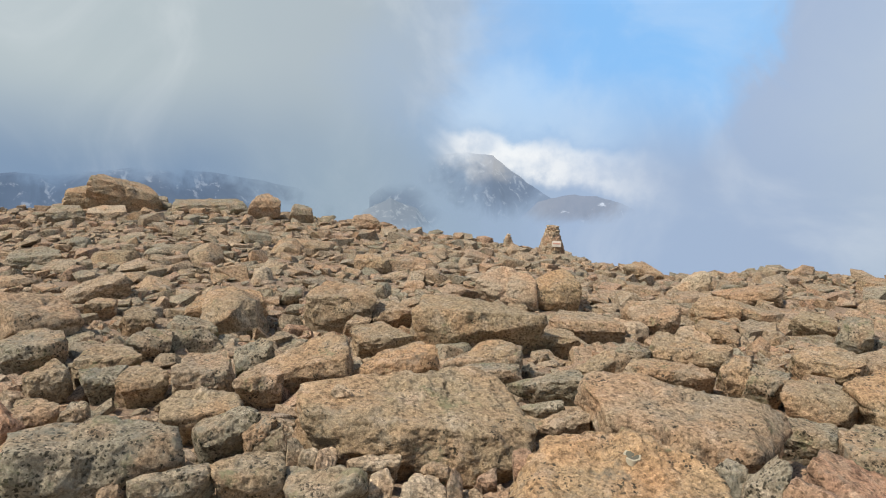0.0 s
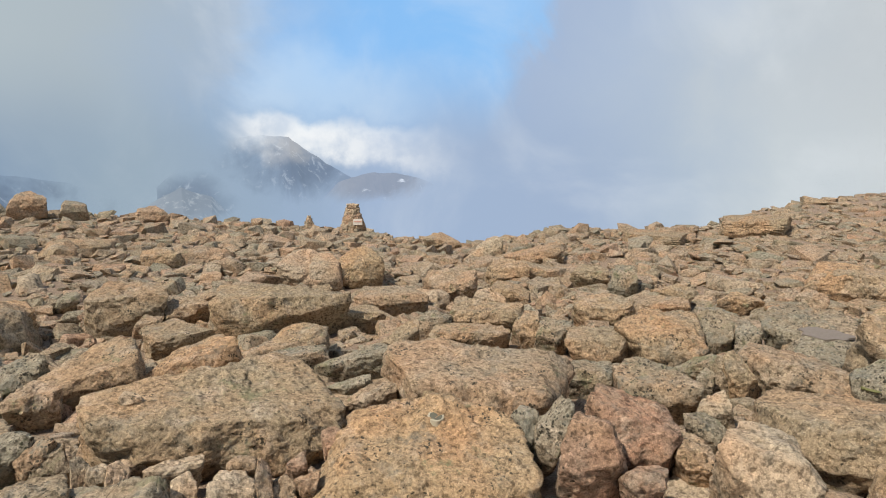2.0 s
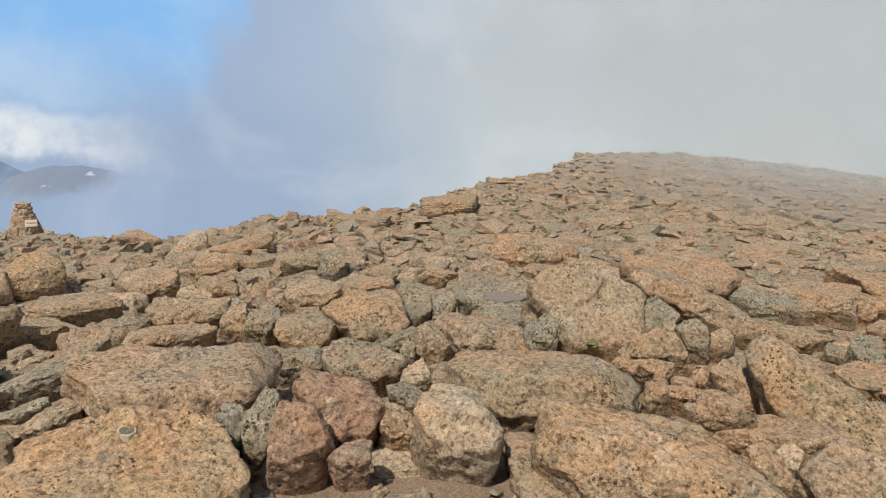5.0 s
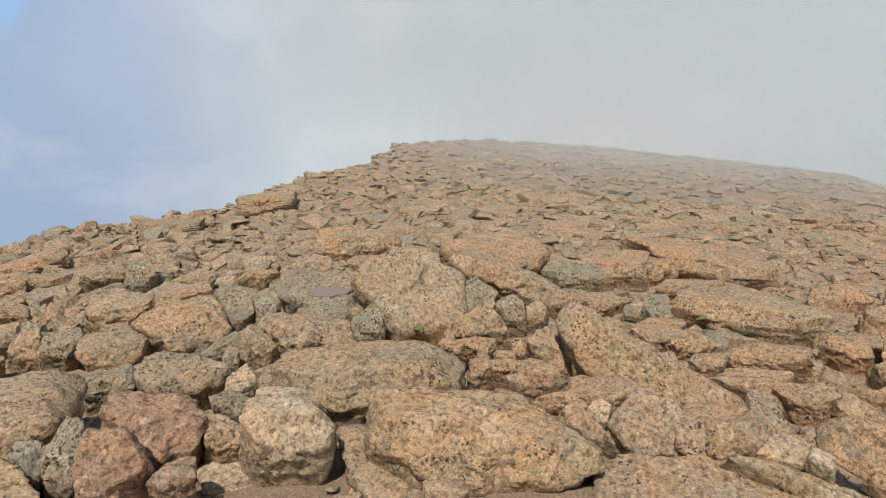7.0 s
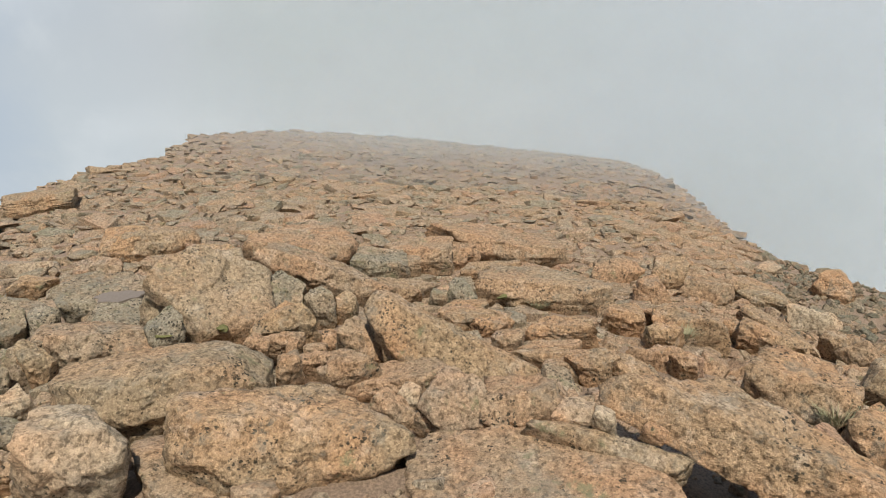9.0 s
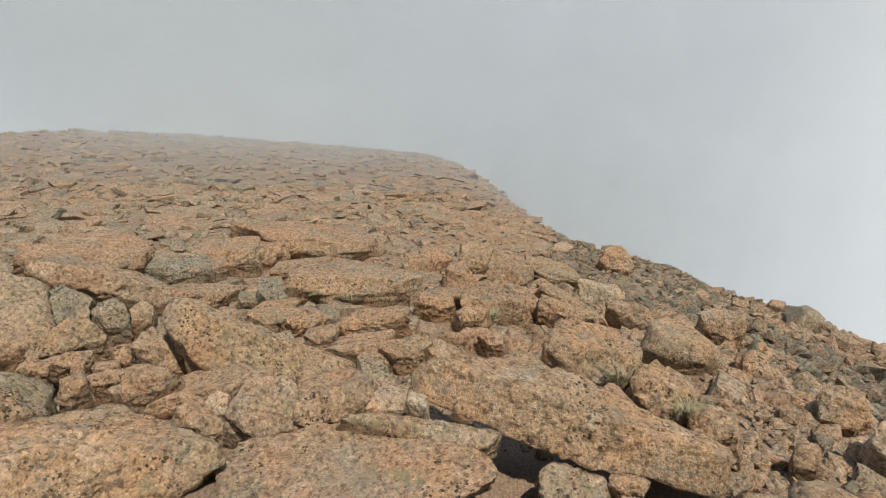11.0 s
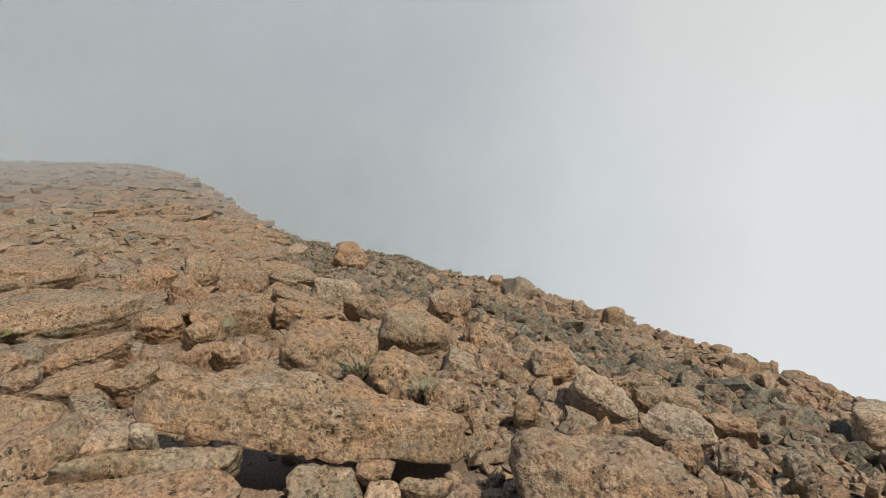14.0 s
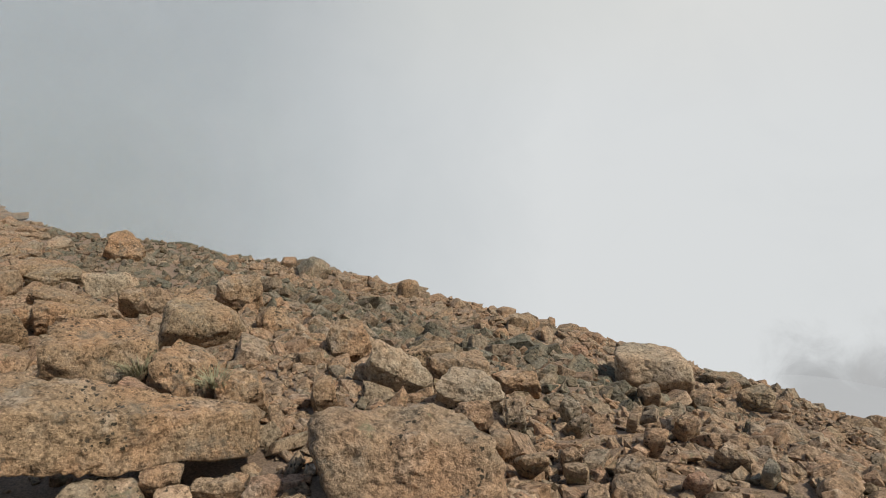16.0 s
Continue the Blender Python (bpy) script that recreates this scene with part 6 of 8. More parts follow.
rock(9.47, 1.87, -0.626, 209, 80, MAT_ROSE, "flat rose-tan granite slab with dark lichen specks",
     [(-145, 84, 0.097), (-104, 21, 0.386), (-79, -23, 0.462), (23, 25, 0.34), (95, 37, 0.239), (139, 21, 0.319), (-129, -22, 0.479), (-99, -24, 0.412), (0, -90, 0.221), (78, 0, 0.494)])
rock(8.04, 1.37, -0.701, 210, 80, MAT_ROSE, "flat rose-tan granite slab with dark lichen specks",
     [(-44, 85, 0.079), (-99, 20, 0.295), (-74, -22, 0.455), (3, 10, 0.398), (42, 32, 0.263), (128, 28, 0.336), (-172, -8, 0.569), (-104, -24, 0.317), (-102, -24, 0.315), (0, -90, 0.227), (79, 0, 0.504)])
rock(7.68, 0.69, -0.659, 211, 80, MAT_ROSE, "flat rose-tan granite slab with dark lichen specks",
     [(179, 87, 0.067), (-97, 21, 0.266), (-38, -13, 0.417), (17, 17, 0.275), (112, 35, 0.21), (161, 10, 0.366), (-101, -24, 0.287), (-90, -24, 0.282), (0, -90, 0.243), (84, 0, 0.413)])
rock(6.30, 1.57, -0.556, 212, 80, MAT_RUST, "angular rusty orange granite boulder speckled with black lichen",
     [(-12, 82, 0.054), (-102, 21, 0.105), (-101, -24, 0.118), (1, 13, 0.203), (77, 39, 0.103), (153, 9, 0.232), (-114, -24, 0.106), (0, -90, 0.203), (75, 0, 0.166)])
rock(6.06, 0.61, -0.554, 213, 80, MAT_RUST, "angular rusty orange granite boulder speckled with black lichen",
     [(-7, 78, 0.055), (-92, 20, 0.1), (-71, -22, 0.178), (13, 15, 0.205), (80, 39, 0.107), (155, 14, 0.276), (-108, -24, 0.105), (-100, -24, 0.102), (0, -90, 0.182), (83, 0, 0.156)])
rock(5.57, 0.61, -0.575, 214, 80, MAT_ROSE, "angular rose-tan granite boulder with dark lichen specks",
     [(-15, 82, 0.051), (-94, 21, 0.086), (-85, -24, 0.114), (34, 28, 0.149), (83, 39, 0.094), (-172, -7, 0.225), (-103, -24, 0.088), (0, -90, 0.137), (83, 0, 0.129)])
rock(5.35, 0.34, -0.556, 215, 80, MAT_ROSE, "flat rose-tan granite slab with dark lichen specks",
     [(-10, 82, 0.056), (-91, 21, 0.192), (-88, -24, 0.221), (2, 6, 0.263), (82, 39, 0.113), (103, 37, 0.14), (-180, -6, 0.248), (-102, -24, 0.201), (0, -90, 0.157), (85, 0, 0.237)])
rock(6.94, 1.78, -0.570, 216, 80, MAT_GREY, "small broken grey granite stone patched with grey-green lichen between boulders",
     [(-75, 76, 0.082), (-103, 21, 0.102), (-81, -22, 0.124), (-13, 12, 0.126), (70, 39, 0.147), (159, 19, 0.136), (-127, -23, 0.123), (0, -90, 0.252), (75, 0, 0.151)])
rock(6.89, 2.37, -0.595, 217, 80, MAT_ROSE, "angular rose-tan granite boulder with dark lichen specks",
     [(169, 87, 0.054), (-111, 21, 0.103), (-87, -22, 0.122), (2, 17, 0.16), (71, 39, 0.121), (-161, -16, 0.178), (-111, -24, 0.107), (0, -90, 0.206), (70, 0, 0.16)])
rock(5.55, 0.97, -0.521, 218, 80, MAT_ROSE, "small broken rose-tan granite stone with dark lichen specks between boulders",
     [(-13, 81, 0.057), (-98, 21, 0.098), (-89, -24, 0.109), (0, 9, 0.122), (89, 38, 0.099), (177, -4, 0.127), (-117, -23, 0.099), (0, -90, 0.187), (79, 0, 0.151)])
rock(6.59, 4.58, -0.432, 219, 80, MAT_TAN, "angular tan granite boulder stained by dark lichen",
     [(-104, 69, 0.126), (-123, 21, 0.176), (-139, -24, 0.219), (-36, 7, 0.231), (51, 39, 0.227), (106, 26, 0.188), (149, -15, 0.2), (0, -90, 0.368), (54, 0, 0.24)])
rock(2.63, 6.66, -0.649, 220, 80, MAT_TAN, "angular tan granite boulder stained by dark lichen",
     [(-76, 86, 0.087), (-157, 21, 0.17), (-156, -24, 0.191), (-62, 5, 0.345), (-14, 33, 0.245), (26, 39, 0.196), (111, 13, 0.404), (-172, -24, 0.215), (-158, -24, 0.185), (0, -90, 0.274), (22, 0, 0.277)])
rock(2.20, 6.02, -0.622, 221, 80, MAT_TAN, "flat tan granite slab stained by dark lichen",
     [(-7, 90, 0.061), (-160, 21, 0.128), (-156, -24, 0.142), (-57, 10, 0.361), (10, 38, 0.178), (37, 37, 0.163), (120, -5, 0.386), (-164, -24, 0.135), (-161, -24, 0.13), (0, -90, 0.246), (20, 0, 0.204)])
rock(2.71, 5.79, -0.531, 222, 80, MAT_TAN, "small broken tan granite stone stained by dark lichen between boulders",
     [(-120, 64, 0.097), (-149, 20, 0.103), (-74, -23, 0.112), (-45, 15, 0.09), (38, 38, 0.167), (116, -1, 0.117), (-143, -24, 0.122), (0, -90, 0.287), (25, 0, 0.148)])
rock(2.93, 5.65, -0.534, 223, 80, MAT_GREY, "angular grey granite boulder patched with grey-green lichen",
     [(-127, 83, 0.095), (-151, 21, 0.136), (-128, -22, 0.165), (-62, 5, 0.161), (52, 36, 0.136), (134, -7, 0.162), (-175, -23, 0.153), (0, -90, 0.277), (27, 0, 0.214)])
rock(4.08, 6.72, -0.664, 224, 80, MAT_TAN, "flat tan granite slab stained by dark lichen",
     [(-74, 85, 0.07), (-147, 20, 0.274), (-81, -10, 0.368), (-46, 10, 0.279), (-4, 33, 0.194), (83, 26, 0.231), (119, 15, 0.337), (-160, -24, 0.31), (-147, -24, 0.295), (0, -90, 0.286), (31, 0, 0.421)])
rock(2.93, 8.79, -0.792, 225, 80, MAT_TAN, "flat tan granite slab stained by dark lichen",
     [(-136, 76, 0.111), (-159, 20, 0.346), (-92, -9, 0.371), (4, 38, 0.183), (53, 33, 0.193), (110, 0, 0.309), (-167, -24, 0.392), (0, -90, 0.323), (18, 0, 0.385)])
rock(0.53, 6.06, -0.522, 226, 80, MAT_TAN, "flat tan granite slab stained by dark lichen",
     [(-108, 73, 0.076), (-169, 21, 0.17), (-173, -24, 0.195), (-57, 21, 0.173), (31, 36, 0.176), (98, -2, 0.241), (-178, -24, 0.188), (0, -90, 0.314), (5, 0, 0.284)])
rock(1.03, 5.38, -0.483, 227, 80, MAT_GREY, "flat grey granite slab patched with grey-green lichen",
     [(-78, 77, 0.05), (-164, 21, 0.153), (-148, -23, 0.211), (-16, 35, 0.087), (19, 38, 0.128), (104, -3, 0.199), (-175, -24, 0.156), (0, -90, 0.289), (11, 0, 0.188)])
rock(1.53, 6.03, -0.564, 228, 80, MAT_TAN, "small broken tan granite stone stained by dark lichen between boulders",
     [(-87, 60, 0.06), (-154, 20, 0.12), (-142, -22, 0.151), (-29, 30, 0.09), (85, 15, 0.127), (163, -21, 0.12), (0, -90, 0.289), (14, 0, 0.171)])
rock(2.05, 6.70, -0.658, 229, 80, MAT_GREY, "flat grey granite slab patched with grey-green lichen",
     [(-115, 82, 0.062), (-161, 21, 0.133), (-140, -22, 0.162), (-49, 18, 0.135), (35, 37, 0.111), (110, -5, 0.163), (-171, -24, 0.14), (0, -90, 0.261), (17, 0, 0.193)])
rock(1.30, 7.50, -0.737, 230, 80, MAT_TAN, "flat tan granite slab stained by dark lichen",
     [(96, 88, 0.048), (-171, 21, 0.151), (-103, -10, 0.169), (-3, 38, 0.116), (68, 23, 0.133), (-175, -24, 0.154), (0, -90, 0.245), (10, 0, 0.188)])
rock(10.17, 11.27, -0.782, 231, 80, MAT_TAN, "angular tan granite boulder stained by dark lichen",
     [(-74, 82, 0.156), (-136, 20, 0.308), (-131, -24, 0.409), (-49, 10, 0.548), (24, 37, 0.464), (52, 38, 0.462), (144, -6, 0.636), (-146, -24, 0.369), (0, -90, 0.25), (41, 0, 0.513)])
rock(8.37, 12.03, -1.061, 232, 80, MAT_TAN, "angular tan granite boulder stained by dark lichen",
     [(140, 88, 0.082), (-147, 20, 0.306), (-140, -24, 0.338), (-43, 10, 0.552), (32, 39, 0.32), (136, -5, 0.582), (-149, -24, 0.333), (0, -90, 0.18), (34, 0, 0.534)])
rock(7.35, 6.52, -0.593, 233, 80, MAT_OCHRE, "angular ochre granite boulder with pitted crust",
     [(-131, 80, 0.173), (-133, 20, 0.207), (-130, -24, 0.253), (-40, 20, 0.324), (50, 39, 0.32), (137, 7, 0.288), (-149, -23, 0.268), (0, -90, 0.245), (47, 0, 0.332)])
rock(-9.11, 19.33, -0.584, 235, 80, MAT_TAN, "angular tan granite boulder stained by dark lichen",
     [(95, 70, 0.231), (149, 19, 0.418), (166, -24, 0.523), (-116, 17, 0.872), (-90, 19, 0.676), (-2, 36, 0.567), (40, 18, 0.679), (132, -23, 0.78), (160, -24, 0.506), (0, -90, 0.691), (-25, 0, 0.722)])
rock(-10.00, 19.15, -0.783, 236, 80, MAT_TAN, "angular tan granite boulder stained by dark lichen",
     [(124, 76, 0.19), (150, 19, 0.336), (154, -24, 0.407), (-117, 16, 0.566), (-78, 27, 0.405), (14, 31, 0.374), (66, -17, 0.609), (0, -90, 0.502), (-28, 0, 0.57)])
rock(-9.00, 19.93, -1.058, 237, 80, MAT_GREY, "angular grey granite boulder patched with grey-green lichen",
     [(-179, 86, 0.158), (156, 20, 0.402), (165, -24, 0.474), (-103, 9, 0.811), (-37, 38, 0.4), (60, 5, 0.883), (149, -24, 0.474), (0, -90, 0.222), (-24, 0, 0.696)])
rock(-6.70, 19.79, -1.017, 238, 80, MAT_GREY, "angular grey granite boulder patched with grey-green lichen",
     [(155, 85, 0.124), (161, 20, 0.415), (164, -24, 0.467), (-109, 17, 1.037), (-23, 39, 0.449), (56, 12, 0.877), (150, -24, 0.546), (0, -90, 0.258), (-19, 0, 0.728)])
rock(-5.04, 19.60, -0.879, 239, 80, MAT_TAN, "angular tan granite boulder stained by dark lichen",
     [(166, 71, 0.203), (166, 20, 0.274), (171, -24, 0.364), (-86, 14, 0.366), (-51, 33, 0.377), (50, 19, 0.282), (77, -6, 0.391), (0, -90, 0.501), (-14, 0, 0.446)])
rock(-4.05, 19.76, -1.083, 240, 80, MAT_GREY, "angular grey granite boulder patched with grey-green lichen",
     [(131, 77, 0.14), (166, 20, 0.203), (170, -24, 0.242), (-100, 15, 0.298), (0, 38, 0.283), (78, 10, 0.285), (0, -90, 0.417), (-12, 0, 0.33)])
rock(-2.05, 19.12, -1.239, 241, 80, MAT_TAN, "angular tan granite boulder stained by dark lichen",
     [(150, 77, 0.152), (172, 20, 0.258), (173, -24, 0.308), (-95, 17, 0.411), (-49, 30, 0.311), (48, 25, 0.245), (87, -15, 0.425), (0, -90, 0.265), (-6, 0, 0.433)])
rock(-8.57, 17.25, -1.015, 242, 80, MAT_PALE, "angular pale granite boulder with coarse fresh grain",
     [(161, 79, 0.156), (154, 20, 0.293), (167, -24, 0.377), (-107, 7, 0.425), (-30, 39, 0.4), (64, 8, 0.491), (148, -24, 0.353), (0, -90, 0.174), (-26, 0, 0.495)])
rock(-8.89, 15.95, -0.806, 243, 80, MAT_GREY, "angular grey granite boulder patched with grey-green lichen",
     [(161, 81, 0.115), (151, 20, 0.273), (151, -24, 0.32), (-110, 7, 0.352), (-34, 39, 0.339), (55, 5, 0.366), (0, -90, 0.341), (-29, 0, 0.467)])
rock(3.49, 8.15, -0.819, 244, 80, MAT_TAN, "angular tan granite boulder stained by dark lichen",
     [(115, 81, 0.065), (-162, 20, 0.252), (-120, -19, 0.3), (-52, 13, 0.199), (-4, 36, 0.191), (69, 28, 0.166), (118, -16, 0.288), (-159, -24, 0.271), (0, -90, 0.234), (22, 0, 0.359)])
rock(3.16, 7.98, -0.850, 245, 80, MAT_PALE, "angular pale granite boulder with coarse fresh grain",
     [(148, 77, 0.083), (-164, 20, 0.172), (-94, -10, 0.229), (-43, 20, 0.146), (78, 23, 0.131), (110, 3, 0.203), (-158, -24, 0.191), (0, -90, 0.235), (20, 0, 0.287)])
rock(2.88, 6.18, -0.623, 246, 80, MAT_TAN, "small broken tan granite stone stained by dark lichen between boulders",
     [(-125, 85, 0.075), (-156, 21, 0.104), (-149, -24, 0.116), (-52, 11, 0.107), (5, 37, 0.117), (114, -1, 0.112), (0, -90, 0.225), (23, 0, 0.157)])
rock(2.75, 7.01, -0.719, 247, 80, MAT_GREY, "angular grey granite boulder patched with grey-green lichen",
     [(112, 79, 0.056), (-165, 20, 0.119), (-70, 7, 0.207), (-32, 26, 0.173), (25, 39, 0.142), (109, 7, 0.257), (-155, -24, 0.126), (-151, -24, 0.125), (0, -90, 0.253), (20, 0, 0.191)])
rock(4.31, 9.23, -0.834, 248, 80, MAT_TAN, "angular tan granite boulder stained by dark lichen",
     [(114, 78, 0.059), (-161, 20, 0.182), (-136, -23, 0.212), (-28, 26, 0.243), (30, 38, 0.191), (117, -5, 0.3), (-158, -24, 0.202), (0, -90, 0.186), (24, 0, 0.277)])
rock(2.39, 5.90, -0.604, 249, 80, MAT_ROSE, "angular rose-tan granite boulder with dark lichen specks",
     [(-133, 87, 0.072), (-160, 21, 0.143), (-144, -23, 0.163), (-50, 16, 0.126), (60, 32, 0.12), (119, -22, 0.145), (-165, -24, 0.144), (0, -90, 0.24), (20, 0, 0.232)])
rock(4.86, 8.37, -0.731, 250, 80, MAT_TAN, "angular tan granite boulder stained by dark lichen",
     [(138, 85, 0.068), (-153, 20, 0.192), (-136, -23, 0.22), (-42, 15, 0.217), (37, 38, 0.212), (108, 8, 0.217), (-162, -24, 0.223), (0, -90, 0.226), (29, 0, 0.322)])
rock(4.89, 7.57, -0.662, 251, 80, MAT_GREY, "angular grey granite boulder patched with grey-green lichen",
     [(-137, 73, 0.15), (-147, 21, 0.134), (-132, -23, 0.185), (-56, 14, 0.168), (33, 39, 0.248), (120, 9, 0.169), (177, -20, 0.168), (0, -90, 0.292), (31, 0, 0.193)])
rock(4.72, 5.38, -0.504, 252, 80, MAT_GREY, "flat grey granite slab patched with grey-green lichen",
     [(126, 75, 0.055), (-146, 20, 0.284), (-70, -9, 0.327), (-2, 31, 0.196), (65, 36, 0.136), (104, 19, 0.188), (-163, -23, 0.349), (-134, -24, 0.278), (0, -90, 0.31), (40, 0, 0.337)])
rock(5.36, 7.00, -0.710, 253, 80, MAT_TAN, "angular tan granite boulder stained by dark lichen",
     [(-161, 86, 0.08), (-144, 20, 0.149), (-135, -24, 0.161), (-26, 20, 0.165), (79, 30, 0.134), (133, -20, 0.16), (0, -90, 0.252), (36, 0, 0.241)])
rock(6.46, 6.05, -0.634, 254, 80, MAT_TAN, "angular tan granite boulder stained by dark lichen",
     [(-161, 75, 0.083), (-137, 20, 0.12), (-96, -20, 0.165), (-24, 16, 0.153), (66, 37, 0.154), (139, -10, 0.173), (-135, -24, 0.143), (0, -90, 0.257), (46, 0, 0.188)])
rock(5.75, 6.41, -0.659, 255, 80, MAT_TAN, "angular tan granite boulder stained by dark lichen",
     [(153, 88, 0.054), (-140, 20, 0.147), (-130, -24, 0.151), (-18, 23, 0.137), (83, 30, 0.122), (-165, -22, 0.172), (0, -90, 0.253), (40, 0, 0.235)])
rock(5.83, 5.74, -0.609, 256, 80, MAT_ROSE, "angular rose-tan granite boulder with dark lichen specks",
     [(127, 87, 0.052), (-137, 21, 0.143), (-124, -24, 0.146), (-11, 25, 0.138), (77, 34, 0.114), (-157, -23, 0.164), (0, -90, 0.263), (44, 0, 0.222)])
rock(9.35, 1.75, -0.591, 257, 80, MAT_ROSE, "flat rose-tan granite slab with dark lichen specks",
     [(-175, 86, 0.086), (-103, 20, 0.388), (-83, -23, 0.463), (7, 14, 0.512), (74, 39, 0.299), (155, 10, 0.632), (-113, -24, 0.483), (-92, -24, 0.413), (0, -90, 0.264), (78, 0, 0.522)])
rock(8.06, 1.81, -0.654, 258, 80, MAT_RUST, "angular rusty orange granite boulder speckled with black lichen",
     [(-14, 84, 0.064), (-102, 20, 0.124), (-97, -24, 0.149), (5, 15, 0.241), (76, 39, 0.159), (-149, -18, 0.254), (-109, -24, 0.124), (0, -90, 0.255), (76, 0, 0.197)])
rock(5.95, 0.61, -0.517, 259, 80, MAT_RUST, "angular rusty orange granite boulder speckled with black lichen",
     [(-6, 84, 0.055), (-95, 21, 0.133), (-69, -22, 0.217), (21, 21, 0.172), (96, 38, 0.13), (131, 28, 0.179), (-112, -24, 0.155), (-99, -24, 0.142), (0, -90, 0.214), (83, 0, 0.216)])
rock(7.14, -0.31, -0.656, 260, 80, MAT_RUST, "small broken rusty orange granite stone speckled with black lichen between boulders",
     [(-6, 71, 0.055), (-81, 20, 0.096), (-48, -19, 0.126), (65, 36, 0.1), (171, 9, 0.114), (-101, -24, 0.097), (0, -90, 0.262), (92, 0, 0.149)])
rock(6.02, 1.45, -0.536, 261, 80, MAT_RUST, "angular rusty orange granite boulder speckled with black lichen",
     [(-53, 89, 0.054), (-105, 21, 0.114), (-87, -23, 0.148), (13, 21, 0.188), (88, 38, 0.103), (166, 2, 0.25), (-111, -24, 0.118), (0, -90, 0.201), (75, 0, 0.18)])
rock(6.33, -0.28, -0.577, 262, 80, MAT_OCHRE, "small broken ochre granite stone with pitted crust between boulders",
     [(-34, 82, 0.06), (-86, 21, 0.119), (-23, -11, 0.146), (36, 24, 0.122), (120, 35, 0.111), (-158, -9, 0.152), (-93, -24, 0.13), (0, -90, 0.263), (91, 0, 0.176)])
rock(7.38, -1.05, -0.829, 263, 80, MAT_PALE, "small broken pale granite stone with coarse fresh grain between boulders",
     [(-103, 70, 0.082), (-86, 21, 0.069), (-80, -24, 0.073), (9, 8, 0.079), (128, 34, 0.089), (-174, 6, 0.074), (0, -90, 0.242), (97, 0, 0.09)])
rock(9.33, -1.53, -1.013, 264, 80, MAT_TAN, "angular tan granite boulder stained by dark lichen",
     [(180, 85, 0.057), (-83, 21, 0.186), (-60, -23, 0.227), (36, 20, 0.23), (135, 33, 0.133), (-171, 7, 0.268), (-87, -24, 0.198), (0, -90, 0.199), (99, 0, 0.313)])
rock(7.45, -1.38, -0.793, 265, 80, MAT_RUST, "angular rusty orange granite boulder speckled with black lichen",
     [(-171, 64, 0.08), (-92, 22, 0.21), (-50, -21, 0.24), (34, 18, 0.314), (130, 35, 0.193), (160, 22, 0.223), (-91, -24, 0.281), (-62, -23, 0.217), (0, -90, 0.327), (100, 0, 0.343)])
rock(12.88, -2.10, -1.485, 266, 80, MAT_PALE, "angular pale granite boulder with coarse fresh grain",
     [(-21, 78, 0.074), (-77, 20, 0.184), (-80, -24, 0.195), (34, 19, 0.157), (153, 25, 0.118), (-119, -20, 0.222), (0, -90, 0.15), (99, 0, 0.312)])
rock(7.66, -2.09, -0.935, 267, 80, MAT_RUST, "small broken rusty orange granite stone speckled with black lichen between boulders",
     [(18, 77, 0.062), (-70, 20, 0.093), (12, -8, 0.107), (96, 38, 0.116), (-167, 8, 0.112), (-81, -24, 0.097), (0, -90, 0.271), (105, 0, 0.142)])
# boulders further out
boulder(4.29, -2.90, -0.84, 0.29, 0.14, 0.34, -113, 0, 0, 64, "block", MAT_PALE, "pale freshly broken granite stone")
boulder(3.71, -3.73, -0.92, 0.30, 0.12, 0.36, -136, 8, 5, 206, "slab", MAT_PINK, "low reddish pink granite slab in the rubble")
boulder(-1.36, 5.12, -0.67, 0.49, 0.25, 0.30, 15, 8, 0, 107, "slab", MAT_PINK, "low reddish pink granite slab in the rubble")
boulder(3.71, 4.09, -0.56, 0.37, 0.17, 0.57, -29, 5, 0, 1041, "block", MAT_GREY, "grey lichen-covered granite block among rubble")
boulder(2.80, 4.76, -0.69, 0.36, 0.26, 0.37, -29, 0, 0, 132, "block", MAT_GREY, "grey lichen-covered granite block among rubble")
boulder(5.17, 2.40, -0.67, 0.20, 0.26, 0.32, -43, 5, 5, 225, "round", MAT_PINK, "smooth rounded reddish pink granite boulder")
boulder(5.89, -0.28, -0.72, 0.55, 0.23, 0.33, -90, 8, -4, 813, "slab", MAT_ROSE, "flat weathered rose-tan granite slab half sunk in rubble")
boulder(5.32, 2.34, -0.69, 0.13, 0.12, 0.29, -54, 0, 0, 226, "block", MAT_TAN, "blocky tan granite boulder with dark lichen specks")
boulder(6.00, -0.42, -0.74, 0.47, 0.16, 0.31, -93, 8, 4, 494, "slab", MAT_PINK, "low reddish pink granite slab in the rubble")
boulder(3.33, -4.95, -1.27, 0.20, 0.22, 0.34, -147, 0, 0, 220, "round", MAT_ROSE, "rounded rose-tan granite boulder with stained flanks")
boulder(5.28, 2.70, -0.68, 0.26, 0.15, 0.28, -66, 8, 8, 159, "slab", MAT_TAN, "flat weathered tan granite slab half sunk in rubble")
boulder(6.07, 0.66, -0.67, 0.49, 0.20, 0.31, -81, 8, -5, 1412, "slab", MAT_ROSE, "flat weathered rose-tan granite slab half sunk in rubble")
boulder(6.13, 1.39, -0.66, 0.67, 0.24, 0.30, -74, 8, -3, 1111, "slab", MAT_TAN, "flat weathered tan granite slab half sunk in rubble")
boulder(5.09, 4.45, -0.57, 0.80, 1.28, 0.38, -72, 13, 5, 306, "slab", MAT_GREY, "flat grey lichened granite slab on the ground")
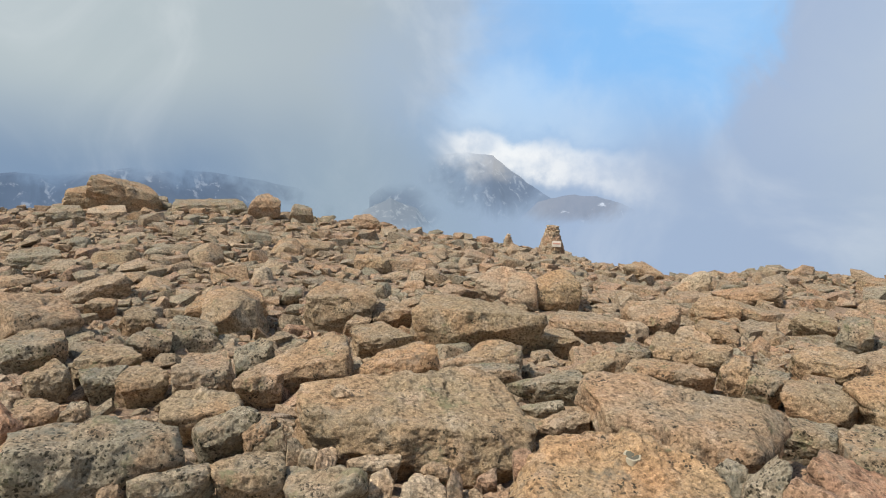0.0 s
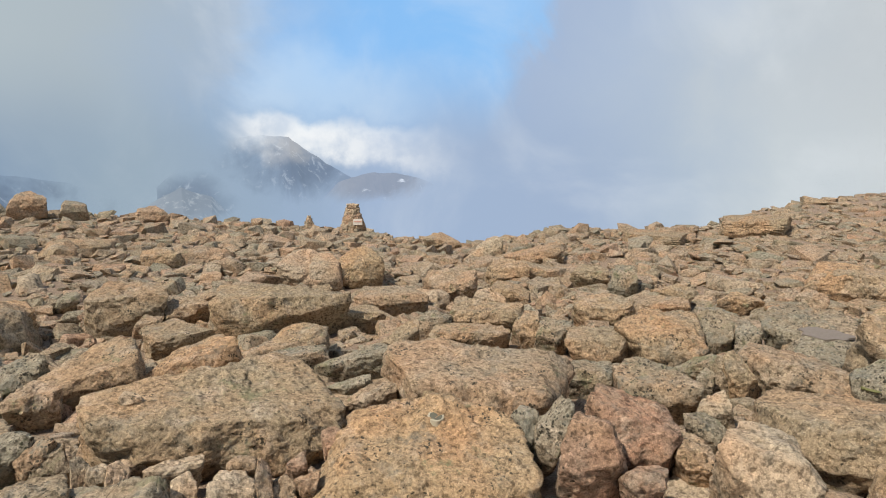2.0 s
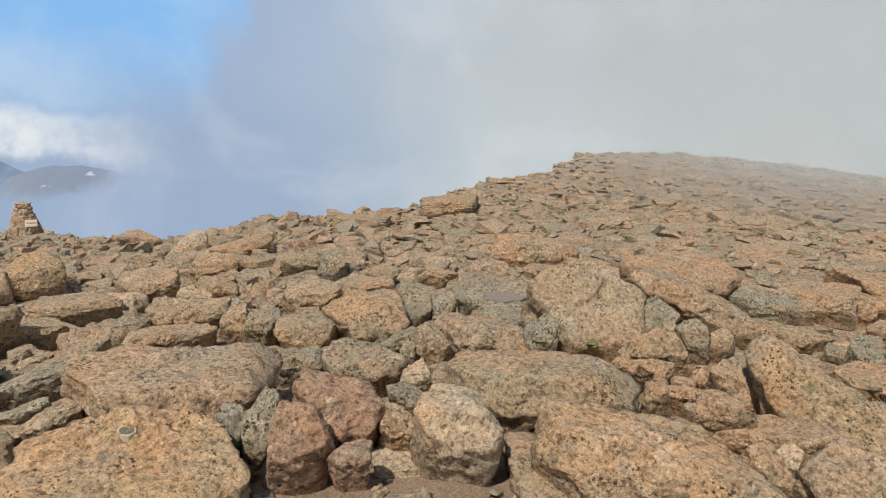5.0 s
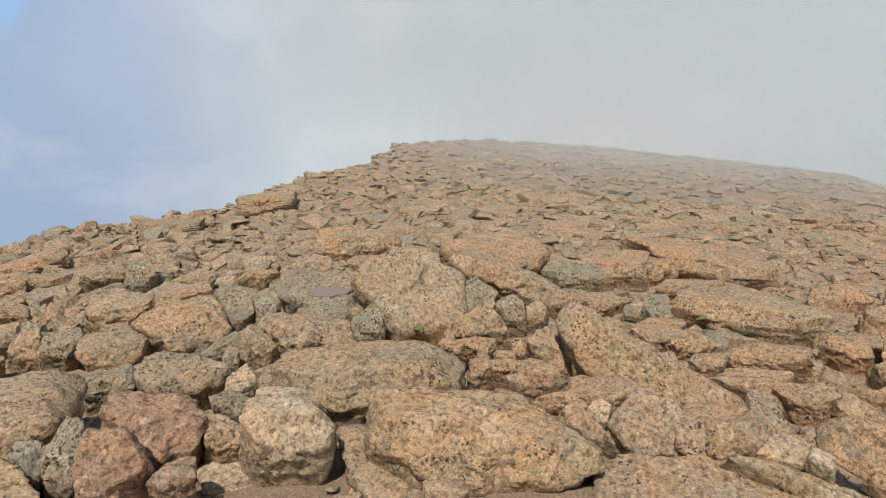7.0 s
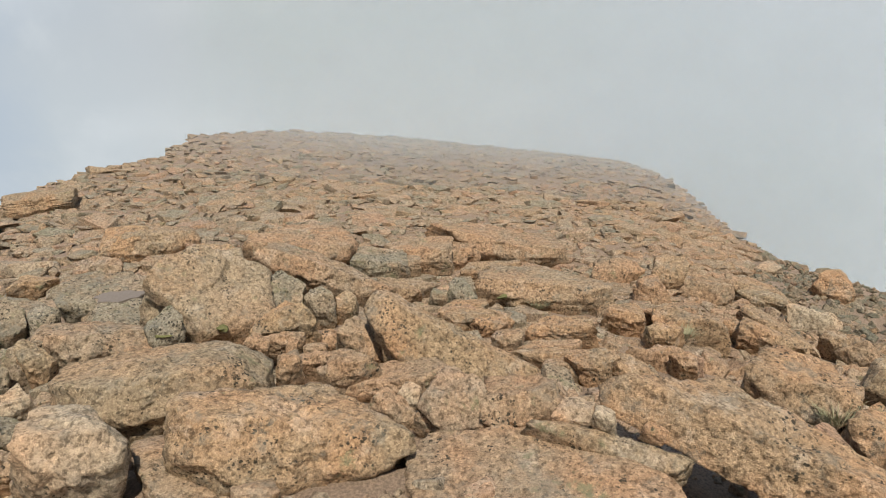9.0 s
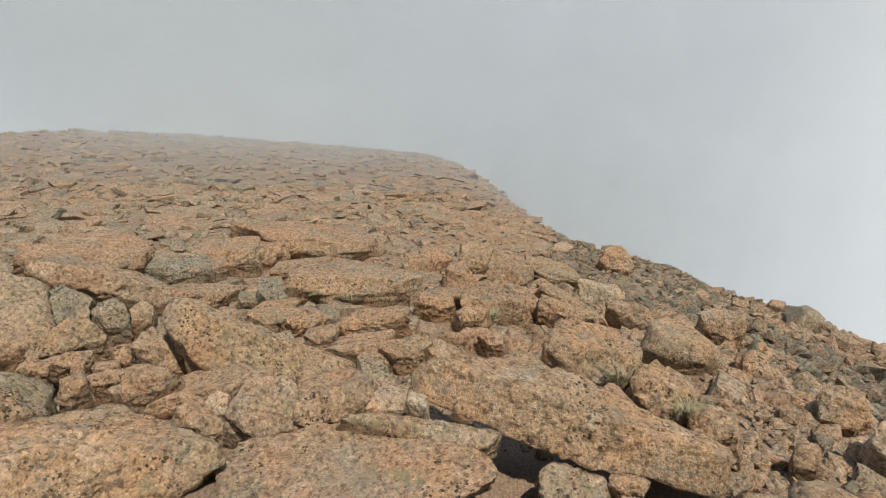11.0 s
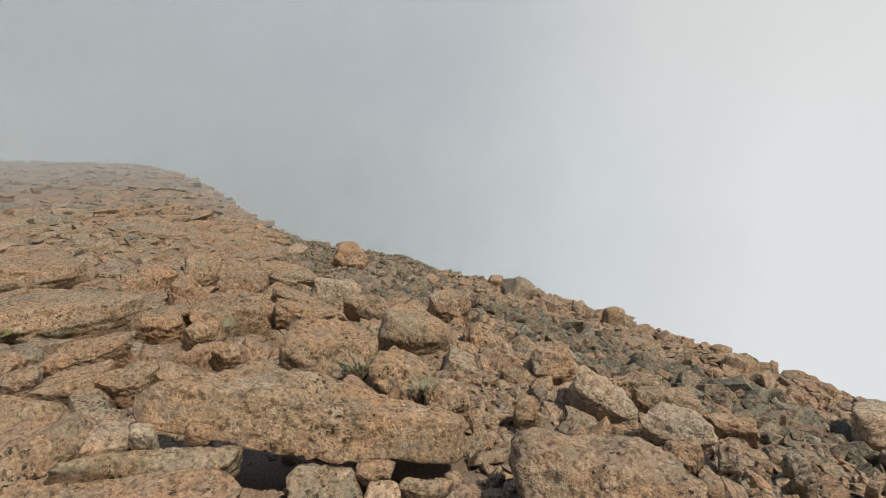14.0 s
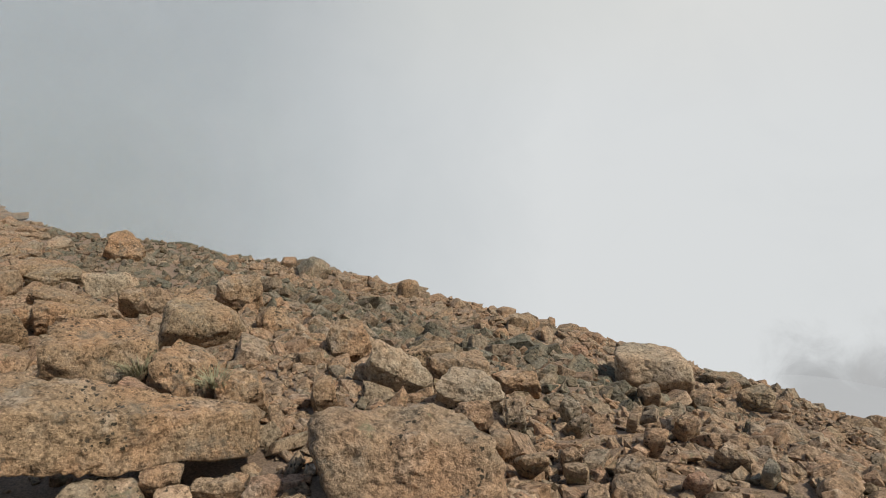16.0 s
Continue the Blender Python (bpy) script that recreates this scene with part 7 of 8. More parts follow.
boulder(6.17, 1.50, -0.68, 0.60, 0.30, 0.32, -75, 8, 3, 485, "slab", MAT_PINK, "low reddish pink granite slab in the rubble")
boulder(6.07, -2.88, -0.96, 0.26, 0.32, 0.38, -130, 15, -30, 198, "block", MAT_RUST, "blocky rusty granite boulder with pitted orange crust")
boulder(6.94, 0.12, -0.73, 0.47, 0.45, 0.33, -87, 0, 0, 46, "round", MAT_RUST, "rounded rusty granite boulder with pitted crust")
boulder(6.98, -0.56, -0.77, 0.78, 0.36, 0.42, -94, 8, 5, 149, "slab", MAT_RUST, "long rusty granite slab with black lichen specks")
boulder(-2.57, 6.41, -0.68, 0.83, 0.29, 0.33, 22, 8, -3, 768, "slab", MAT_GREY, "flat grey lichened granite slab on the ground")
boulder(1.92, 6.71, -0.81, 0.49, 0.29, 0.35, -16, 0, 0, 122, "block", MAT_TAN, "blocky tan granite boulder with dark lichen specks")
boulder(-2.40, 7.46, -0.66, 0.89, 0.88, 0.48, 18, 8, -6, 78, "block", MAT_TAN, "blocky tan granite boulder with dark lichen specks")
boulder(7.53, -2.18, -1.03, 0.43, 0.18, 0.37, -106, 0, 10, 152, "round", MAT_ROSE, "rounded rose-tan granite boulder with stained flanks")
boulder(8.20, -0.17, -0.79, 0.44, 0.35, 0.42, -90, 0, 0, 147, "block", MAT_ROSE, "blocky rose-tan granite boulder with dark lichen specks")
boulder(5.86, -5.63, -1.75, 0.20, 0.26, 0.35, -134, 0, 0, 209, "round", MAT_RUST, "rounded rusty granite boulder with pitted crust")
boulder(8.71, -1.99, -1.10, 0.62, 0.22, 0.32, -102, 8, 8, 196, "slab", MAT_PALE, "smooth pale granite slab with coarse grain")
boulder(2.31, 8.34, -0.96, 0.76, 0.41, 0.35, -15, 8, 0, 774, "slab", MAT_PALE, "smooth pale granite slab with coarse grain")
boulder(9.03, 0.26, -0.80, 0.65, 0.47, 0.34, -88, 8, 4, 188, "slab", MAT_ROSE, "flat weathered rose-tan granite slab half sunk in rubble")
boulder(5.48, -6.67, -2.12, 0.33, 0.27, 0.38, -131, 0, 0, 57, "block", MAT_PINK, "reddish pink granite block with smooth faces")
boulder(4.03, -7.65, -2.22, 0.57, 0.20, 0.31, -153, 8, 5, 58, "slab", MAT_GREY, "flat grey lichened granite slab on the ground")
boulder(8.96, -0.77, -0.94, 0.74, 0.30, 0.36, -94, 8, 4, 189, "slab", MAT_ROSE, "flat weathered rose-tan granite slab half sunk in rubble")
boulder(2.62, -8.16, -2.38, 0.46, 0.18, 0.57, -154, 0, 20, 60, "block", MAT_ROSE, "blocky rose-tan granite boulder with dark lichen specks")
boulder(6.75, -6.85, -2.14, 0.40, 0.30, 0.38, -135, 0, 10, 56, "block", MAT_RUST, "blocky rusty granite boulder with pitted orange crust")
boulder(6.79, -6.90, -2.17, 0.43, 0.41, 0.37, -136, 0, 10, 210, "round", MAT_RUST, "rounded rusty granite boulder with pitted crust")
boulder(-2.64, 9.93, -0.79, 0.41, 0.65, 0.37, 15, 0, 0, 171, "block", MAT_PALE, "pale freshly broken granite stone")
boulder(8.94, -6.47, -2.08, 0.34, 0.30, 0.28, -106, 22, 20, 208, "block", MAT_RUST, "blocky rusty granite boulder with pitted orange crust")
boulder(10.07, -5.31, -1.80, 0.54, 0.77, 0.29, -117, 0, 10, 199, "block", MAT_GREY, "grey lichen-covered granite block among rubble")
boulder(-3.83, 11.01, -0.70, 0.62, 0.83, 0.38, 19, 0, 5, 117, "wedge", MAT_OCHRE, "pointed ochre granite boulder speckled with black lichen")
boulder(6.60, 9.66, -0.91, 0.69, 0.24, 0.18, -34, 8, 4, 180, "slab", MAT_TAN, "flat weathered tan granite slab half sunk in rubble")
boulder(-0.50, 12.00, -0.94, 0.91, 0.50, 0.22, 2, 8, 4, 177, "slab", MAT_TAN, "flat weathered tan granite slab half sunk in rubble")
boulder(-5.30, 10.86, -0.75, 0.75, 0.59, 0.22, 26, 8, 0, 1370, "slab", MAT_TAN, "flat weathered tan granite slab half sunk in rubble")
boulder(-4.73, 11.64, -0.76, 0.86, 0.50, 0.18, 22, 8, 0, 176, "slab", MAT_GREY, "flat grey lichened granite slab on the ground")
boulder(-2.92, 12.85, -0.88, 0.65, 0.94, 0.30, 13, 5, 0, 172, "block", MAT_TAN, "blocky tan granite boulder with dark lichen specks")
boulder(-2.66, 13.37, -0.92, 1.35, 0.73, 0.24, 11, 8, 5, 418, "slab", MAT_TAN, "flat weathered tan granite slab half sunk in rubble")
boulder(-6.66, 12.32, -0.82, 0.52, 0.57, 0.22, 28, 8, 0, 175, "slab", MAT_GREY, "flat grey lichened granite slab on the ground")

# ---- stones between the boulders ----
STYLES = ["block", "slab", "slab", "wedge", "block", "slab"]


def chip(seed, fine, crude=False):
    """An angular broken stone: a box with knocked-off edges and shifted corners."""
    rng = np.random.RandomState(seed)
    style = STYLES[seed % len(STYLES)]
    verts, faces = [], []
    signs = [(a, b, c) for a in (-1, 1) for b in (-1, 1) for c in (-1, 1)]
    for s in signs:
        s = np.array(s, float)
        corner = s * (1 - rng.uniform(0.0, 0.42, 3) * np.array([1, 1, 0.5 if style == "slab" else 1.0]))
        if style == "wedge" and s[2] > 0:
            corner[:2] *= rng.uniform(0.35, 0.8)
        for axis in range(3):
            cut = np.full(3, rng.uniform(0.08, 0.3))
            cut[axis] = 0
            verts.append(corner - s * cut)
    v = np.array(verts)
    if crude:  # a splinter of rock seen from afar
        v = rng.normal(size=(13, 3))
        v = v / np.linalg.norm(v, axis=1)[:, None]
        v = np.sign(v) * np.abs(v) ** 0.65 * rng.uniform(0.8, 1.05, (13, 1))
    bm = bmesh.new()
    for q in v:
        bm.verts.new(q)
    bmesh.ops.convex_hull(bm, input=bm.verts)
    bmesh.ops.delete(bm, geom=[q for q in bm.verts if not q.link_faces], context="VERTS")
    bmesh.ops.triangulate(bm, faces=bm.faces)
    if fine:
        bmesh.ops.subdivide_edges(bm, edges=bm.edges, cuts=1, use_grid_fill=True)
        bmesh.ops.triangulate(bm, faces=bm.faces)
        bm.normal_update()
        for q in bm.verts:
            q.co += q.normal * 0.09 * noise.fractal(q.co * 2.2 + Vector((seed, 0, 0)), 0.9, 2.1, 3)
    bm.verts.index_update()
    p = np.array([q.co[:] for q in bm.verts])
    f = np.array([[q.index for q in t.verts] for t in bm.faces])
    bm.free()
    lo, hi = p.min(axis=0), p.max(axis=0)
    return (2 * p - lo - hi) / (hi - lo), f


def rock_kinds(level, count, seed):
    return [chip(seed + i, level > 1, level < 1) for i in range(count)]


def turns(rng, n, most):
    """Random rotation matrices: any heading, tipped by up to most degrees."""
    c, a, b = rng.uniform(0, 2 * np.pi, n), np.radians(rng.uniform(-most, most, n)), np.radians(rng.uniform(-most, most, n))
    o, i = np.zeros(n), np.ones(n)
    rz = np.stack([np.cos(c), -np.sin(c), o, np.sin(c), np.cos(c), o, o, o, i], -1).reshape(n, 3, 3)
    rx = np.stack([i, o, o, o, np.cos(a), -np.sin(a), o, np.sin(a), np.cos(a)], -1).reshape(n, 3, 3)
    ry = np.stack([np.cos(b), o, np.sin(b), o, i, o, -np.sin(b), o, np.cos(b)], -1).reshape(n, 3, 3)
    return rz @ rx @ ry


def inside_boulders(x, y):
    """How far up a boulder covers each place; -9 where none does."""
    top = np.full(len(x), -9.0)
    for bx, by, bw, bd, yaw, z in FOOT:
        dx, dy = x - bx, y - by
        u, v = dx * math.cos(yaw) + dy * math.sin(yaw), -dx * math.sin(yaw) + dy * math.cos(yaw)
        hit = (np.abs(u) < bw) & (np.abs(v) < bd)
        top = np.where(hit, np.maximum(top, z), top)
    return top


def spread(rng, n, az0, az1, d0, d1, power=1.0):
    az = np.radians(rng.uniform(az0, az1, n))
    d = (rng.uniform(0, 1, n) ** power) * (d1 - d0) + d0
    return d * np.sin(az), d * np.cos(az)


def dark_share(x, y):
    """1 inside the tongue of dark scree on the flank, 0 outside."""
    az, d = np.degrees(np.arctan2(x, y)), np.hypot(x, y)
    mid = 122 + 4 * np.sin(d)
    return np.clip(1.6 - np.abs(az - mid - 9 * np.clip(8 - d, -3, 3) * 0.8) / 12.5, 0, 1) * np.clip((d - 4.6) / 1.5, 0, 1) * (az > 98)


def rubble(name, rng, x, y, size, kinds, mat, label, tip=22, lift=0.3, flat=True):
    if mat is MAT_RUBBLE:  # the stone turns rosier towards the flank
        rosy = np.degrees(np.arctan2(x, y)) > 84 + 10 * rng.uniform(-1, 1, len(x))
        if rosy.any() and not rosy.all():
            heap(name, rng, x[rosy], y[rosy], size[rosy], kinds, MAT_RUBBLE_ROSE, label, tip, lift, flat)
            x, y, size = x[~rosy], y[~rosy], size[~rosy]
        elif rosy.all():
            mat = MAT_RUBBLE_ROSE
    return heap(name, rng, x, y, size, kinds, mat, label, tip, lift, flat)


def heap(name, rng, x, y, size, kinds, mat, label, tip, lift, flat):
    """Joins many stones, each lying on the ground, into one heap."""
    n = len(x)
    bearing = np.degrees(np.arctan2(x, y))
    slabby = (bearing > 38) & (bearing < 98) & (np.hypot(x, y) > 6.5)  # worn flat slabs on the plateau
    m = turns(rng, n, np.where(slabby, 10, tip))
    s = size[:, None] * np.stack([rng.uniform(0.8, 1.4, n), rng.uniform(0.6, 1.0, n), rng.uniform(0.28, 0.7, n)], -1)
    s = s * np.where(slabby[:, None], np.array([1.25, 1.1, 0.85]), 1.0)
    z = bed_z(x, y) + s[:, 2] * lift * np.where((bearing > 45) & (bearing < 112), 0.45, 1.0)
    vs, fs, start = [], [], 0
    pick = rng.randint(0, len(kinds), n)
    for k, (p, f) in enumerate(kinds):
        idx = np.nonzero(pick == k)[0]
        if not len(idx):
            continue
        q = np.einsum("nij,vj,nj->nvi", m[idx], p, s[idx] / 2) + np.stack([x[idx], y[idx], z[idx]], -1)[:, None, :]
        vs.append(q.reshape(-1, 3))
        fs.append((f[None] + (start + np.arange(len(idx)) * len(p))[:, None, None]).reshape(-1, 3))
        start += len(idx) * len(p)
    ob = mesh_object(name, np.concatenate(vs), np.concatenate(fs), mat, flat=flat)
    return tagged(ob, label, "rubble", kind="stuff")


rng = np.random.RandomState(7)
fine_kinds, mid_kinds, far_kinds = rock_kinds(2, 14, 100), rock_kinds(1, 10, 300) + rock_kinds(0, 14, 340), rock_kinds(0, 24, 400)
r = np.array(RIM)


def scatter(n, d0, d1, power, mean, dev, most):
    """Random places on the plateau with stone sizes, off the boulders, split into granite and dark scree."""
    x, y = spread(rng, n, -62, 174, d0, d1, power)
    az, d = np.degrees(np.arctan2(x, y)), np.hypot(x, y)
    size = np.exp(rng.normal(mean, dev, n)).clip(0.02, most)
    size = size * np.where((az > 118) & (d < 9), 0.62, 1.0) * np.where(az > 97, 0.6, 1.0)
    keep = (d < np.interp(az, r[:, 0], r[:, 1]) + 2.0) & (inside_boulders(x, y) < -5)
    x, y, size = x[keep], y[keep], size[keep]
    dark = rng.uniform(0, 1, len(x)) < dark_share(x, y)
    return (x[~dark], y[~dark], size[~dark]), (x[dark], y[dark], 0.5 * size[dark])


# far field up to the rim
for d0, d1, n, power, kinds in ((19, 52, 26000, 1.1, far_kinds), (8.5, 19, 27000, 0.8, far_kinds)):
    granite_part, dark_part = scatter(n, d0, d1, power, -1.85 if d0 > 10 else -2.0, 0.55, 0.45 if d0 > 10 else 0.5)
    rubble("rubble", rng, *granite_part, kinds, MAT_RUBBLE, "tan granite rubble spread over the distant plateau", 13)
    if len(dark_part[0]):
        rubble("scree", rng, *dark_part, kinds, MAT_SCREE, "olive-grey scree on the far flank", 30)

# middle field
granite_part, dark_part = scatter(13500, 4.5, 9.5, 0.7, -2.25, 0.55, 0.34)
rubble("rubble", rng, *granite_part, mid_kinds, MAT_RUBBLE, "broken tan and pink granite rubble between the boulders", 25)
rubble("scree", rng, *dark_part, mid_kinds, MAT_SCREE, "olive-grey scree and grit near the flank", 35)
# near field: the stones nearest the path one by one, the rest as a heap
(x, y, size), dark_part = scatter(4200, 1.7, 4.9, 0.6, -2.35, 0.5, 0.2)
order = np.argsort(-size)
x, y, size = x[order], y[order], size[order]


def loose(name, x, y, size, mat, kinds, tip, lift):
    """Stones lying one by one on the ground."""
    meshes = []
    for p, f in kinds:
        ob = mesh_object(name, p / 2, f, mat, flat=True)
        meshes.append(ob.data)
        bpy.data.objects.remove(ob)
    tips = turns(rng, len(x), tip)
    for i in range(len(x)):
        ob = new(name, meshes[i % len(meshes)])
        s = size[i] * np.array([rng.uniform(0.75, 1.3), rng.uniform(0.65, 1.0), rng.uniform(0.4, 0.8)])
        ob.matrix_world = Matrix.Translation((x[i], y[i], float(bed_z(x[i], y[i])) + lift * s[2])) @ Matrix(tips[i].tolist()).to_4x4() @ Matrix.Diagonal((*s, 1))
        ob.parent = ground


loose("stone", x[:290], y[:290], size[:290], MAT_STONE, fine_kinds, 25, 0.2)
rubble("rubble", rng, x[290:], y[290:], size[290:], fine_kinds, MAT_RUBBLE, "small broken granite between the nearest boulders", 30, flat=False)
# small broken stone along the upper flank
x, y = spread(rng, 5000, 94, 150, 5.5, 15, 0.9)
keep = (inside_boulders(x, y) < -5) & (np.hypot(x, y) < np.interp(np.degrees(np.arctan2(x, y)), r[:, 0], r[:, 1]) + 1.5)
x, y = x[keep], y[keep]
size = np.exp(rng.normal(-2.35, 0.5, len(x))).clip(0.04, 0.28)
dark = rng.uniform(0, 1, len(x)) < dark_share(x, y)
rubble("rubble", rng, x[~dark], y[~dark], size[~dark], mid_kinds, MAT_RUBBLE, "small broken pink granite along the flank", 35, lift=0.4)
upper = (x[dark], y[dark], size[dark])
# broken stone on the flank beside the path
x, y = spread(rng, 6500, 112, 174, 2.4, 8.5, 0.7)
keep = inside_boulders(x, y) < -5
x, y = x[keep], y[keep]
size = np.exp(rng.normal(-2.7, 0.5, len(x))).clip(0.03, 0.18)
order = np.argsort(np.hypot(x, y))
x, y, size = x[order], y[order], size[order]
dark = rng.uniform(0, 1, len(x)) < 0.02 + 0.9 * dark_share(x, y)
near, far_off = np.nonzero(~dark)[0][:280], np.nonzero(~dark)[0][280:]
near_dark, far_dark = np.nonzero(dark)[0][:280], np.nonzero(dark)[0][280:]
loose("flank_stone", x[near], y[near], size[near], MAT_PINK, mid_kinds, 40, 0.4)
loose("scree_stone", x[near_dark], y[near_dark], size[near_dark], MAT_SLATY, mid_kinds, 40, 0.4)
rubble("rubble", rng, x[far_off], y[far_off], size[far_off], mid_kinds, MAT_RUBBLE, "sharp broken pink granite on the steep flank", 40, lift=0.45)
rubble("scree", rng, *[np.concatenate(q) for q in zip(upper, (x[far_dark], y[far_dark], size[far_dark]))], mid_kinds, MAT_SCREE, "olive-grey broken scree on the steep flank", 40, lift=0.45)
# grit
x, y = spread(rng, 4200, -60, 175, 1.6, 8.0, 0.6)
keep = inside_boulders(x, y) < -5
x, y = x[keep], y[keep]
rubble("grit", rng, x, y, np.exp(rng.normal(-3.2, 0.4, len(x))), rock_kinds(1, 8, 500), MAT_RUBBLE, "small granite chips and grit on the soil", 40)

# the same rubble goes on round and behind the path
x, y = spread(rng, 3600, 174, 298, 0.9, 14, 0.75)
x2, y2 = spread(rng, 800, -62, 174, 0.9, 2.4, 0.8)
x, y = np.concatenate([x, x2]), np.concatenate([y, y2])
keep = inside_boulders(x, y) < -5
x, y = x[keep], y[keep]
rubble("rubble", rng, x, y, np.exp(rng.normal(-2.0, 0.5, len(x))).clip(0.04, 0.3) * np.clip(np.hypot(x, y) / 3, 0.45, 1.2), far_kinds, MAT_RUBBLE, "broken granite rubble round the standing place", 25)

# ---- far mountains, seen through gaps in the mist ----


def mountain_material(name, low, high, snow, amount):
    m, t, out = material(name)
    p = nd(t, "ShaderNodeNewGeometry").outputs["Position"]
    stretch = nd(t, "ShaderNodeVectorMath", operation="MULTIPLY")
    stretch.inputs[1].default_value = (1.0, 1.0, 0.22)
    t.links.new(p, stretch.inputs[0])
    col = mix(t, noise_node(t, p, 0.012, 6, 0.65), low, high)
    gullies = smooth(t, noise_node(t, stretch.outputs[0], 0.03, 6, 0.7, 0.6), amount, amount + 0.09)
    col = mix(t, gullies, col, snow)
    bs = nd(t, "ShaderNodeBsdfPrincipled")
    bs.inputs["Roughness"].default_value = 0.95
    t.links.new(col, bs.inputs["Base Color"])
    t.links.new(bs.outputs[0], out.inputs[0])
    return m


# MAT_FAR has distance haze put into its colour: rock shifted to blue, snow dimmed
MAT_FAR = mountain_material("far_hazed_rock_and_snow", (0.02, 0.04, 0.085, 1), (0.055, 0.08, 0.13, 1), (0.24, 0.27, 0.32, 1), 0.56)
MAT_CLIFF = mountain_material("far_pale_cliff", (0.06, 0.07, 0.09, 1), (0.17, 0.18, 0.2, 1), (0.34, 0.35, 0.36, 1), 0.54)
MAT_BROWN = mountain_material("far_brown_slope", (0.07, 0.06, 0.06, 1), (0.15, 0.125, 0.115, 1), (0.6, 0.62, 0.65, 1), 0.62)


def ridge(dist, crest, seed, drop, mat, label):
    """A far ridge: bearings and the angles at which its crest stands below the eye, and how far its face drops."""
    n, rows = 160, 60
    az = np.linspace(crest[0][0], crest[-1][0], n)
    el = np.interp(az, [c[0] for c in crest], [c[1] for c in crest])
    i, j = np.meshgrid(np.arange(n), np.arange(rows), indexing="ij")
    down = np.linspace(-0.35, 1.0, rows)[j]
    d = dist * (1 - 0.34 * down)
    a = np.radians(az)[i]
    x, y = d * np.sin(a), d * np.cos(a)
    wild = np.array([noise.ridged_multi_fractal(Vector((u / 260.0, v / 260.0, seed)), 0.8, 2.1, 6, 1.0, 2.0) for u, v in zip(x.ravel(), y.ravel())]).reshape(x.shape)
    z = 1.6 + dist * np.tan(np.radians(el))[i] - drop * np.abs(down) ** 0.85 + (wild - 1.2) * 0.04 * dist * (0.1 + np.abs(down))
    k = (i[:-1, :-1] * rows + j[:-1, :-1]).ravel()
    ob = mesh_object("mountain", np.stack([x, y, z], -1).reshape(-1, 3), np.stack([k, k + rows, k + rows + 1, k + 1], -1), mat)
    return tagged(ob, label, "mountain", kind="structure")


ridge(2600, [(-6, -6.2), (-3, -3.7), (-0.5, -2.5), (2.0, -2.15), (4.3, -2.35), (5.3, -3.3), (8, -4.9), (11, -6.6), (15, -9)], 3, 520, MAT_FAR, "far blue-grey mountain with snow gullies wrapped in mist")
ridge(1700, [(-9, -10), (-6.5, -7.2), (-4.2, -6.2), (-2, -7.0), (0.5, -9.5)], 5, 260, MAT_CLIFF, "far pale cliffed spur half hidden in mist")
ridge(2100, [(6.5, -8), (8.2, -6.1), (10.5, -5.4), (13, -5.35), (15, -5.8), (17, -6.8), (20, -9)], 8, 330, MAT_BROWN, "low far brown ridge with snow patches under clouds")
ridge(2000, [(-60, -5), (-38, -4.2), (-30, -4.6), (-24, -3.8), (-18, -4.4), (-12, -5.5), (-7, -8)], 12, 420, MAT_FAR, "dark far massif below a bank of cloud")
ridge(900, [(148, -30), (156, -23), (162, -18), (172, -15), (185, -17)], 15, 240, MAT_BROWN, "purple-grey far slope glimpsed through drifting cloud")

# ---- mist ----


